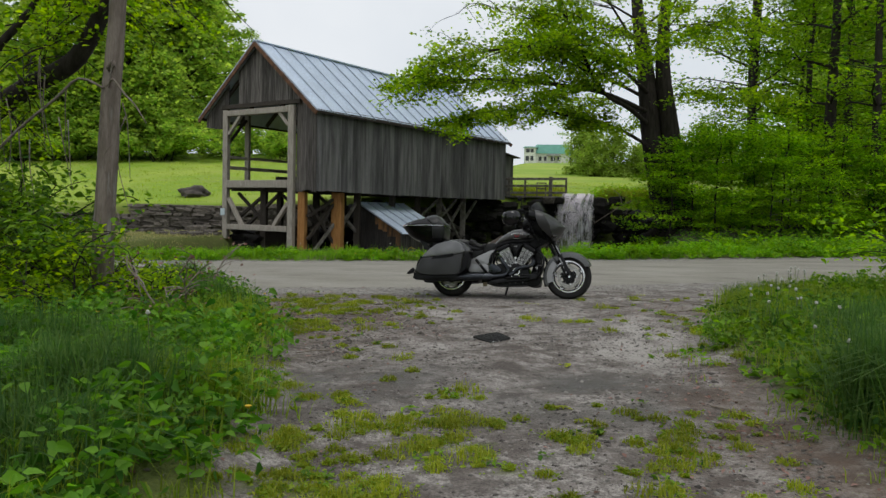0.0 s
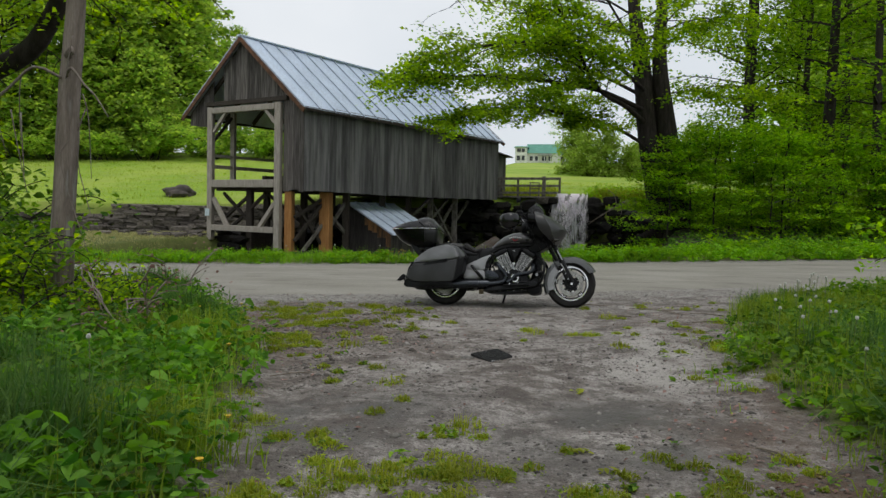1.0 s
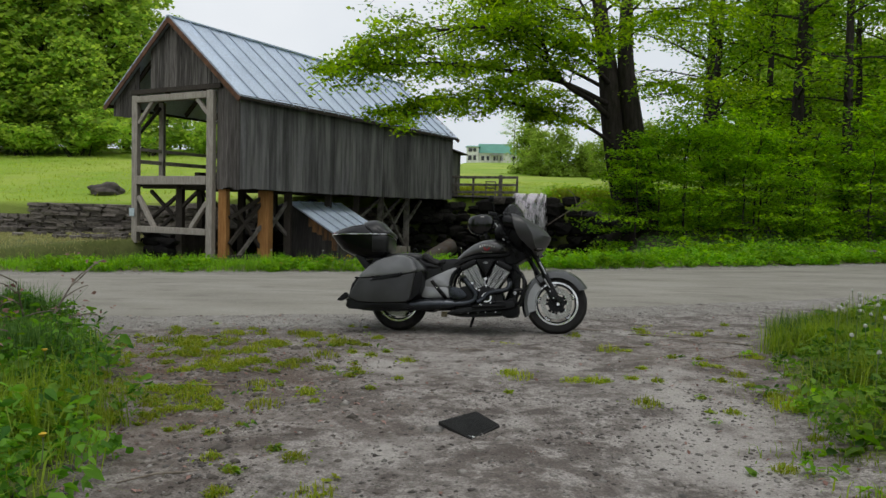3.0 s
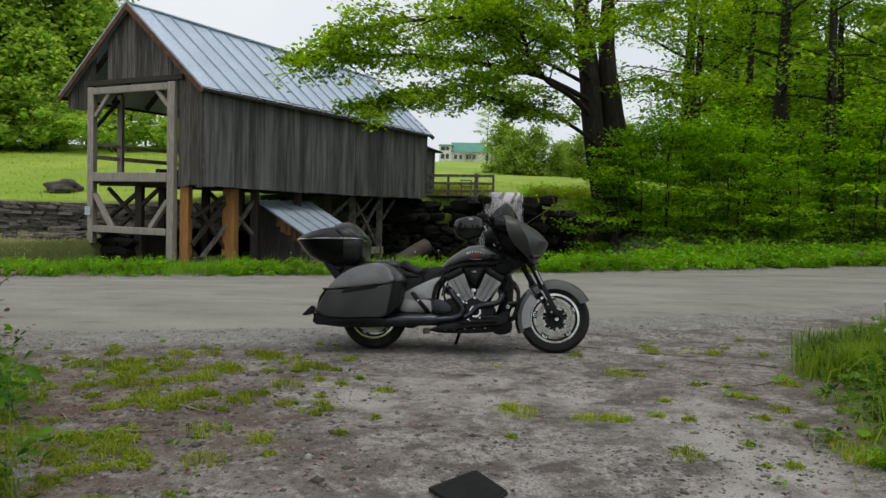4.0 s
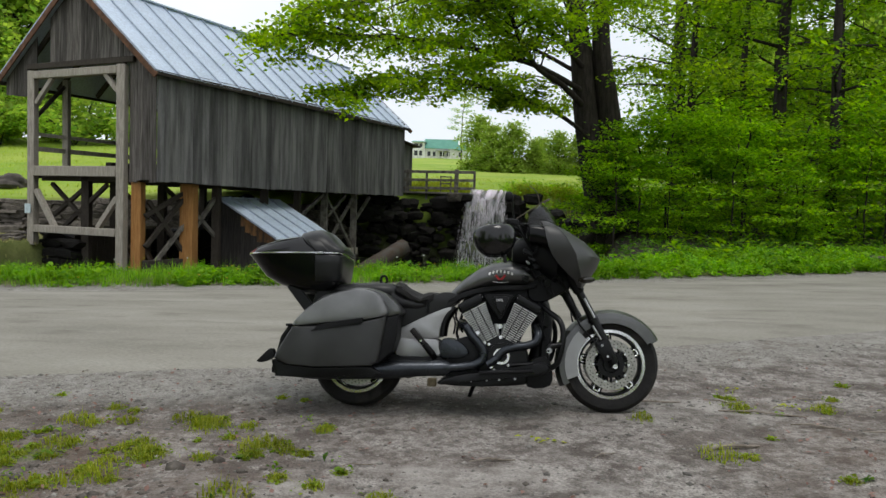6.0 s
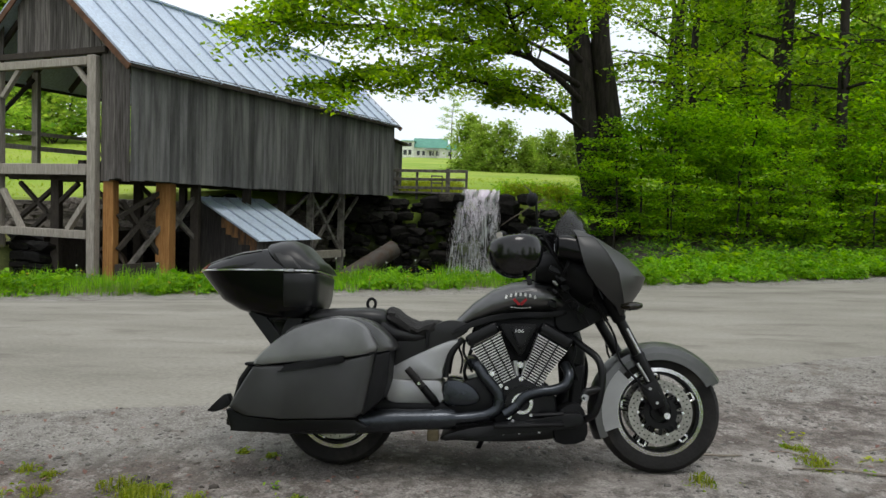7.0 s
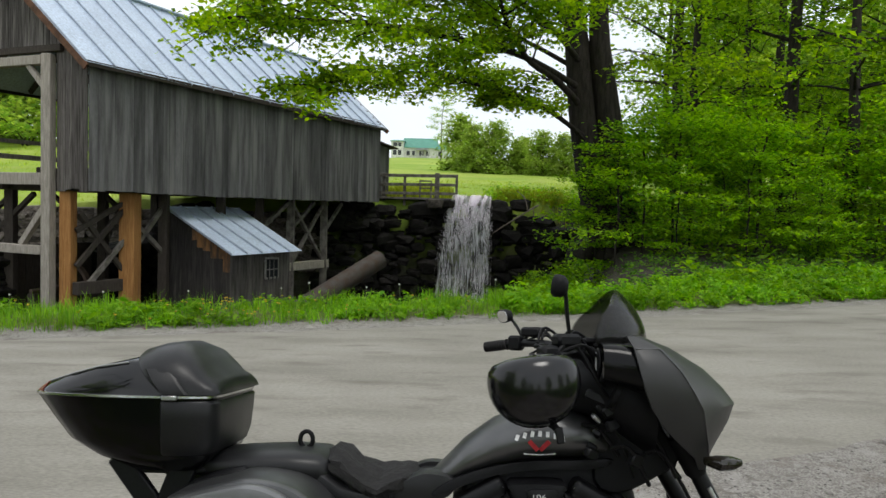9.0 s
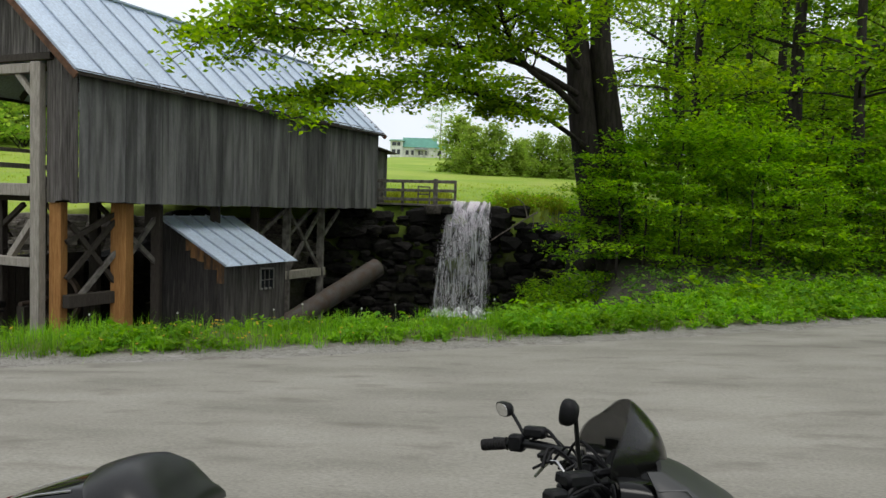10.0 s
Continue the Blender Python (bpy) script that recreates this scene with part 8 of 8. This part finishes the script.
grass("verge_grass", "fresh green grass along the far road verge", verge[pn.uniform(0, 1, len(verge)) > .85 * step(1.5, 4.0, verge[:, 0])], (.06, .26), 10, M_VERGE, .0045, 1.0, .06)
tall_v = verge[(patchy(verge[:, 0], verge[:, 1], 1.3, .1, .3, 4.0) > pn.uniform(0, 1, len(verge))) & (verge[:, 0] < 6)]
grass("verge_grass", "taller tufts of grass along the far road verge", tall_v, (.16, .42), 8, M_VERGE, .004, .9, .05)
bank_up = scatter(2600, 1.2, 7.5, 12, 30, lambda x, y: (1 - creek(x, y)) * step(17.5, 20, y))
herbs("bank_herbs", "green undergrowth on the stream bank", bank_up, (.1, .7), 8, .12, M_LEAF_UNDER)
lip_w = scatter(1500, -3, 4.5, 26.3, 31, lambda x, y: step(1.5, 1.9, x) + step(.0, -.5, x) * step(26.9, 27.5, y))
grass("bank_grass", "long pale grass along the top of the dam", lip_w, (.2, .6), 7, M_MOSS, .014, .5)
left_low = scatter(8500, -26, -9, 9, 20, lambda x, y: step(.2, 1.0, y - road_far(x)) * (1 - creek(x, y)))
grass("rough_grass", "short rough grass below the stone wall", left_low, (.04, .14), 5, M_STRAW, .008, .8, .12)
meadow = scatter(7000, -44, 8, 20.3, 46, lambda x, y: step(.1, .6, y - wall_line(x)))
grass("meadow_grass", "bright green meadow grass", meadow, (.05, .15), 4, M_GRASS_FIELD, .014, .9, .2)
forest_floor = scatter(3600, 5, 26, 12, 32, lambda x, y: .35 * step(1.4, 2.2, y - road_far(x)) + .65 * step(4.0, 6.5, y - road_far(x)))
shade = scatter(5200, 2.2, 20, 11, 24, lambda x, y: step(1.3, 1.9, y - road_far(x)) * step(6.0, 4.0, y - road_far(x)) * (1 - creek(x, y)))
herbs("undergrowth", "deep green undergrowth in the shade behind the verge", shade, (.05, .30), 7, .09, M_HERB_DARK)
herbs("undergrowth", "green undergrowth under the trees", forest_floor, (.1, .6), 6, .15, M_LEAF_WOOD)

# short turf in patches on the drive
turf = scatter(22000, -4.2, 3.6, -8.8, 1.2, turf_keep)
tk = turf[::3]
nt = len(tk)
rad = pn.uniform(.025, .105, nt) * (.7 + .6 * (pn.uniform(0, 1, nt) < .3))
k_ = np.repeat(np.arange(nt), 90)
ang, rr_ = pn.uniform(0, 2 * np.pi, len(k_)), np.sqrt(pn.uniform(0, 1, len(k_)))
roots = tk[k_] + np.stack([np.cos(ang) * rr_ * rad[k_], np.sin(ang) * rr_ * rad[k_], np.full(len(k_), -.006)], 1)
hts = (.016 + .55 * rad[k_]) * (1.15 - .7 * rr_ ** 2) * pn.uniform(.6, 1.2, len(k_))
tagged(put("drive_turf", blades_mesh("drive_turf", roots, hts, pn, .0030, .7), M_MOSS), "short yellow-green grass in tufts on the gravel", "grass", kind="stuff")
mk = np.repeat(np.arange(nt), 26)
mc = tk[mk] + np.stack([pn.normal(0, 1, len(mk)) * rad[mk] * .8, pn.normal(0, 1, len(mk)) * rad[mk] * .8, np.abs(pn.normal(.008, .009, len(mk)))], 1)
tagged(put("moss_turf", leaves_mesh("moss_turf", mc, pn.uniform(.012, .032, len(mk)), pn, .55, .6, .1, True), M_GRASS), "low clover and moss on the gravel", "grass", kind="stuff")
herbs("plantain", "flat rosettes of small weeds on the gravel", turf[::14], (.01, .04), 7, .032, M_HERB, .85, True)


def stuff_stones(name, label, n, keep, size, box, material):
    pts = scatter(n, *box, keep)
    m = len(pts)
    base = np.array([(1, 0, 0), (0, 1, 0), (-1, 0, 0), (0, -1, 0), (0, 0, .7), (0, 0, -.7)])
    tri = np.array([(0, 1, 4), (1, 2, 4), (2, 3, 4), (3, 0, 4), (1, 0, 5), (2, 1, 5), (3, 2, 5), (0, 3, 5)])
    s = size * np.exp(pn.normal(0, .5, m))
    a = pn.uniform(0, 6.28, m)
    v = base[None] * s[:, None, None] * pn.uniform(.6, 1.3, (m, 6, 1))
    x = v[..., 0] * np.cos(a)[:, None] - v[..., 1] * np.sin(a)[:, None]
    y = v[..., 0] * np.sin(a)[:, None] + v[..., 1] * np.cos(a)[:, None]
    co = np.stack([x, y, v[..., 2] * .7], -1) + pts[:, None, :]
    t = (np.arange(m)[:, None, None] * 6 + tri[None]).reshape(-1, 3)
    return tagged(put(name, fast_mesh(name, co.reshape(-1, 3), t), material), label, "gravel", kind="stuff")


M_GRIT = mat("dark_grit", (.15, .135, .12), .92, var=(.07, .06, .055), scale=30, fine=120, bump=.3, island=.6)
M_PEBBLE = mat("gravel_stone", (.24, .225, .205), .9, var=(.13, .12, .11), scale=30, fine=120, bump=.3, island=.45)
stuff_stones("gravel", "loose grey gravel on the drive", 26000, lambda x, y: .9 * (1 - bank_left(x, y)) * (1 - bank_right(x, y)) * step(1.2, -.5, y - road_near(x)), .009, (-5, 5, -9.5, 3), M_PEBBLE)
stuff_stones("gravel", "dark slate chips on the drive", 15000, lambda x, y: np.exp(-((x + 1.0) / 1.1) ** 2 - ((y + 3.4) / 2.2) ** 2), .014, (-4, 2, -8, 0), M_STONE)
stuff_stones("gravel", "coarse grit trodden into the drive", 22000, lambda x, y: (1 - bank_left(x, y)) * (1 - bank_right(x, y)) * patchy(x, y, 1.2, -.25, .2, 9.0), .0075, (-1.8, 3.8, -8.8, -2.4), M_GRIT)
stuff_stones("gravel", "fine loose gravel beside the road", 16000, lambda x, y: .9 * step(-2.6, -.6, y - road_near(x)) * step(1.0, .2, y - road_near(x)), .0065, (-4, 4.5, -2.6, 2.6), M_PEBBLE)
stuff_stones("road_grit", "loose grit along the road", 9000, lambda x, y: .8 * step(.5, -.2, np.minimum(y - road_near(x), 6)) + .28 * (y > road_near(x)) * (y < road_far(x)) + .9 * np.exp(-((y - road_far(x) - .05) / .2) ** 2), .009, (-9, 12, -.5, 12), M_PEBBLE)
M_LITTER = leaf_mat("dry_leaf", (.13, .075, .045), (.25, .17, .11), .15)
lit = scatter(15000, -4.5, 4.5, -9, 2, lambda x, y: .8 * np.exp(-((x + 1.5) / 1.6) ** 2 - ((y + 2.6) / 2.2) ** 2) + .9 * np.exp(-((x - 3.15) / .6) ** 2 - ((y + 6.4) / 2.2) ** 2) + .4 * np.exp(-((x - 3.0) / .5) ** 2 - ((y + 1.0) / 1.5) ** 2) + .03)
lit[:, 2] += .008
tagged(put("leaf_litter", leaves_mesh("leaf_litter", lit, pn.uniform(.014, .045, len(lit)), pn, .88, .6, 0), M_LITTER), "dry brown leaf litter on the gravel", "leaves", kind="stuff")
vl = scatter(9000, -10, 14, 3, 14, lambda x, y: .8 * np.exp(-((y - road_far(x) - .18) / .16) ** 2))
vl[:, 2] += .01
tagged(put("leaf_litter", leaves_mesh("leaf_litter", vl, pn.uniform(.02, .06, len(vl)), pn, .8, .6, 0), M_LITTER), "dry brown litter at the foot of the verge", "leaves", kind="stuff")

M_YELLOW = mat("dandelion_yellow", (.75, .48, .02), .7, bump=0)
M_SEED = mat("dandelion_seed_head", (.52, .52, .47), .9, bump=0)


def flower(name, label, head_bm, m_head, h):
    f = thing(name, label, "flower", group=label)
    part("stem", tube_bm([(0, 0, -.02), (.01, 0, h * .6), (.015, .01, h)], .003, 5), M_STALK, f)
    part("head", head_bm, m_head, f)
    return f


M_STALK = mat("pale_green_stalk", (.16, .21, .08), .7, bump=.1)
fr_ = random.Random(8)
head = bmesh.new()
bmesh.ops.create_icosphere(head, subdivisions=2, radius=.014, matrix=Matrix.Translation((.015, .01, .30)))
for v_ in head.verts:
    v_.co += Vector((fr_.gauss(0, .002), fr_.gauss(0, .002), fr_.gauss(0, .002)))
clock = flower("dandelion_clock", "white dandelion seed head in the grass", head, M_SEED, .29)
spots = [(-.72, -6.26)] + [(x_, float(road_far(x_)) + .9 + .1 * math.sin(9 * x_)) for x_ in (-5.6, -4.4, -3.4, -2.1, -1.7, -.9, -.4, .2, .7, 1.1)] + [(float(np.interp(y_, [-7, -4.4, -2.2, 0, 1], [3.55, 3.35, 3.4, 4.25, 4.9])) + fr_.uniform(.0, .6), y_) for y_ in [fr_.uniform(-6, .6) for _ in range(20)] + [fr_.uniform(-2.4, .4) for _ in range(12)]]
for i, (x, y) in enumerate(spots):
    m = Matrix.Translation((x, y, float(ground_z(x, y)) + fr_.uniform(0, .14))) @ Matrix.Rotation(fr_.uniform(0, 6), 4, "Z")
    if i == 0:
        clock.matrix_basis = m
    else:
        copy_thing(clock, m)
head = bmesh.new()
bmesh.ops.create_cone(head, cap_ends=True, segments=12, radius1=.008, radius2=.019, depth=.014, matrix=Matrix.Translation((.015, .01, .115)))
bloom = flower("dandelion", "yellow dandelion flower in the grass", head, M_YELLOW, .11)
spots = [(.35, -7.0), (.1, -6.2), (-.6, -4.9)] + [(fr_.uniform(-4, -1.6), fr_.uniform(-5, -2)) for _ in range(12)]
for i in range(64):
    x = fr_.gauss(-2.6, .5) if i % 2 else fr_.uniform(-6.5, 2)
    spots.append((x, float(road_far(x)) + fr_.uniform(.05, 1.0)))
for i, (x, y) in enumerate(spots):
    m = Matrix.Translation((x, y, float(ground_z(x, y)) + fr_.uniform(0, .12))) @ Matrix.Rotation(fr_.uniform(0, 6), 4, "Z")
    if i == 0:
        bloom.matrix_basis = m
    else:
        copy_thing(bloom, m)

# rubber mat on the drive
mat_m = Matrix.Translation((1.125, -3.49, float(ground_z(1.125, -3.49)) + .012)) @ Matrix.Rotation(radians(2), 4, "X") @ Matrix.Rotation(radians(-4), 4, "Z")
pad_bm = bmesh.new()
c4 = [(-.18, -.02), (.0, .24), (.18, .01), (.06, -.27)]
loop_ = [pad_bm.verts.new((x, y, .010)) for x, y in c4]
pad_bm.faces.new(loop_)
ex = bmesh.ops.extrude_face_region(pad_bm, geom=pad_bm.faces[:])
for q in ex["geom"]:
    if isinstance(q, bmesh.types.BMVert):
        q.co.z -= .02
bmesh.ops.recalc_face_normals(pad_bm, faces=pad_bm.faces[:])
rubber_mat = thing("rubber_mat", "flat black rubber mat lying on the gravel", "mat", mat_m)
M_MAT = mat("black_mat_rubber", (.012, .012, .012), .75, scale=20, fine=120, bump=.4)
part("sheet", pad_bm, M_MAT, rubber_mat, "", False)
for i in range(24):
    t = (i + .5) / 24
    a = Vector((*c4[0], .014)).lerp(Vector((*c4[1], .014)), t)
    b = Vector((*c4[3], .014)).lerp(Vector((*c4[2], .014)), t)
    part("rib", beam_bm(a.lerp(b, .03), a.lerp(b, .97), .005, .003, 0), M_MAT, rubber_mat)
part("tag", box_bm(.035, .012, .003, Matrix.Translation((.055, -.235, .0125)) @ Matrix.Rotation(radians(-25), 4, "Z")), M_WHITE, rubber_mat, "small pale tag at the corner")

# fallen sticks and sprigs
for (x, y, ang, ln, r) in ((2.25, -.68, 20, .34, .012), (1.95, .25, 12, .5, .008), (2.9, -.2, -10, .3, .007), (3.25, -1.1, 30, .5, .009), (2.95, -5.8, -50, .3, .010), (-.9, -2.9, 20, .45, .008), (-1.8, -3.4, -25, .6, .007),
                           (2.7, .1, -6, .6, .008), (.9, -1.0, 15, .25, .006), (-.2, -4.6, 40, .4, .006), (3.0, -2.5, 70, .35, .007), (-1.2, -2.2, 35, .3, .006), (-1.4, -2.6, -40, .35, .005), (-2.0, -2.3, 10, .4, .006), (-.7, -2.4, -15, .3, .006), (-1.7, -1.7, 60, .28, .005), (-2.4, -1.6, -20, .35, .006),
                           (3.1, .5, 15, .35, .006), (2.5, .35, -30, .28, .005), (1.5, -.9, 40, .2, .004), (3.3, -.4, -12, .4, .007), (.2, -1.2, 25, .22, .004)):
    z = float(ground_z(x, y)) + r
    a = radians(ang)
    d = Vector((math.cos(a), math.sin(a), 0))
    p = Vector((x, y, z))
    st = thing("stick", "dry broken stick lying on the gravel", "stick", group="sticks on the drive")
    part("twig", tube_bm([p - d * ln / 2, p - d * ln * .1 + Vector((0, .015, .01)), p + d * ln * .25 + Vector((0, -.01, .004)), p + d * ln / 2], [r * .6, r, r * .9, r * .5], 6), M_TWIG, st)
    part("side_twig", tube_bm([p, p + d * ln * .2 + Vector((-d.y, d.x, .12)) * ln * .3], [r * .5, r * .2], 5), M_TWIG, st)
sprig_pts = [(1.16, -.62), (2.65, .75), (1.3, -1.9), (2.9, .3), (1.95, -6.0), (2.1, -6.3), (.6, -4.5), (1.9, -4.6)]
for x, y in sprig_pts:
    c = np.stack([pn.normal(x, .045, 9), pn.normal(y, .03, 9), np.full(9, float(ground_z(x, y)) + .012)], 1)
    tagged(put("fallen_leaves", leaves_mesh("fallen_leaves", c, pn.uniform(.03, .06, 9), pn, .9, .6, 0), M_MOSS), "small sprig of fallen green leaves", "leaves", "sprigs on the drive")

# ---- the bare trunk, bushes and limbs beside the drive ----
def build_snag():
    rs = random.Random(61)
    bx, by = -3.42, -3.1
    z0 = float(ground_z(bx, by))
    snag = thing("dead_tree", "bare grey dead trunk with broken hanging branches", "tree")
    def limb(name, pts, r0, r1, sides):
        path = smooth_path(pts, 3)
        k = len(path)
        v, f = tube_arrays(path, [r0 + (r1 - r0) * i / (k - 1) + (.008 * noise.noise(path[i] * 3) if r0 > .1 else 0) for i in range(k)], sides)
        put(name, mesh_of(name, v, f, True), M_BARK_PALE, snag)
    limb("trunk", [(bx, by, z0 - .3), (bx + .0, by, .7), (bx + .06, by, 1.65), (bx + .10, by, 2.4), (bx + .15, by, 2.9), (bx + .2, by, 3.6), (bx + .25, by + .05, 5.2)], .125, .085, 14)
    limb("branch", [(bx + .14, by - .1, 2.52), (bx + .28, by - .2, 2.58), (bx + .42, by - .2, 2.42), (bx + .56, by - .22, 2.30), (bx + .70, by - .22, 2.10)], .016, .006, 6)
    limb("branch", [(bx + .10, by - .12, 2.50), (bx - .15, by - .2, 2.60), (bx - .40, by - .25, 2.38), (bx - .85, by - .3, 2.03), (bx - 1.3, by - .35, 1.6), (bx - 1.9, by - .4, 1.1)], .014, .017, 7)
    limb("stub", [(bx + .16, by - .1, 2.72), (bx + .24, by - .16, 2.78), (bx + .27, by - .16, 2.72)], .04, .015, 6)
    for i in range(16):
        x, y = bx + rs.uniform(-1.6, .4), by + rs.uniform(-.5, .1)
        z = rs.uniform(1.6, 2.9)
        limb("twig", [(x, y, z), (x + rs.gauss(0, .06), y, z - rs.uniform(.2, .5)), (x + rs.gauss(0, .14), y, z - rs.uniform(.6, 1.3))], .008, .003, 4)


build_snag()


def build_leaning():
    w = Wood(62)
    w.limb(smooth_path([(-7.4, -2.6, -.3), (-6.6, -2.6, 1.0), (-5.9, -2.6, 1.95), (-5.25, -2.6, 2.40), (-4.76, -2.6, 2.67), (-4.25, -2.6, 2.90), (-3.98, -2.6, 3.2), (-3.75, -2.6, 3.65), (-3.4, -2.6, 4.6), (-3.3, -2.5, 6)], 3), .17, .08, 9)
    w.limb(smooth_path([(-5.6, -2.6, 2.2), (-5.5, -2.5, 3.0), (-5.0, -2.4, 3.6), (-4.6, -2.3, 4.3)], 3), .08, .03, 7)
    for i in range(26):
        t = w.r.uniform(0, 1)
        p = Vector((-6.2, -2.6, 1.9)).lerp(Vector((-3.7, -2.6, 3.8)), t)
        d = Vector((w.r.gauss(0, .6), w.r.gauss(0, .6), w.r.uniform(-.5, .8)))
        w.branch(p, d, w.r.uniform(.5, 1.3), .014, .075, 3, .3, 1, .12, .06, .3)
    for i in range(14):
        p = Vector((w.r.uniform(-6.4, -3.6), w.r.uniform(-3.2, -1.8), w.r.uniform(3.4, 5.0)))
        w.branch(p, (w.r.gauss(0, 1), w.r.gauss(0, 1), -.2), 1.0, .012, .085, 9, .25, 1, .18, .07, .2)
    w.limb(smooth_path([(-3.35, -2.5, 5.0), (-3.9, -1.0, 5.4), (-3.75, -.2, 4.6), (-3.65, 0, 4.36), (-3.44, 0, 4.14), (-3.14, 0, 3.87)], 3), .02, .005, 5)
    return w.build("leaning_tree", "dark leaning tree with mossy bark and thin leaves", M_BARK, M_LEAF_MAPLE, .6)


build_leaning()
br_ = random.Random(14)
hedge = shrub(71, 1.5, 1.0, .095, 8, 13, "green hedgerow bush with light leaves", M_HERB)
stand(hedge, [(-4.7, -3.3), (-5.3, -2.4), (-4.4, -4.6), (-6.2, -3.4), (-6.6, -1.4), (-5.6, -5.2), (-4.2, -3.8)], br_, (.75, 1.15))
bramble = shrub(76, 1.0, .8, .07, 5, 7, "sparse bramble shoots with light green leaves", M_LEAF_MAPLE, "bramble", .6)
stand(bramble, [(-3.15, -3.6), (-3.6, -3.9), (-2.7, -3.4), (-3.9, -2.7), (-2.9, -4.4), (-3.4, -4.9)], br_, (.7, 1.0))
hedge_r = shrub(72, 1.9, .9, .085, 10, 10, "bright green leafy bush on the bank", M_LEAF_UNDER)
stand(hedge_r, [(5.25, -3.2), (6.1, -1.4), (6.4, -4.6), (7.6, .2), (7.4, -2.6)], br_, (.7, .95))
stalk = shrub(73, .85, .3, .05, 1, 4, "dry brown weed stalk among the herbs", M_LITTER, "dry_weed", .5, M_TWIG)
for stem_ in stalk.children:
    tagged(stem_, kind="stuff")
stand(stalk, [(-1.8, -4.27), (-2.3, -3.7), (-3.0, -1.7)], br_, (.85, 1.1))
bank_bush = shrub(74, 1.4, 1.0, .13, 8, 11, "green bush on the stream bank", M_LEAF_UNDER)
stand(bank_bush, [(3.4, 16.4), (3.2, 18.4), (2.9, 21.5), (3.4, 24.0), (9.3, 16.9), (13.2, 18.2), (15.2, 19.4), (2.4, 26.8), (17.5, 20.5), (3.3, 22.6)], br_, (.6, 1.0))
meadow_bush = shrub(75, 1.8, 1.4, .18, 9, 11, "rounded green bush at the edge of the meadow", M_LEAF_FAR)
stand(meadow_bush, [(-24, 46), (-20, 49), (-28, 45), (-16, 52), (-33, 43.5), (-37, 43), (-41, 42.5), (-45, 42), (-49, 43), (-53, 43.5), (-26, 50), (-35, 47)], br_, (1.4, 2.4))

# unseen trees added behind the camera to close the place and darken the bike's reflections
stand(copy_thing(edge_a, Matrix()), [(-9, -22), (12, -21), (-16, -14), (19, -12)], br_, (.6, .8))
stand(copy_thing(edge_b, Matrix()), [(-3, -24), (4, -25), (18, -4), (-14, -8)], br_, (.6, .8))
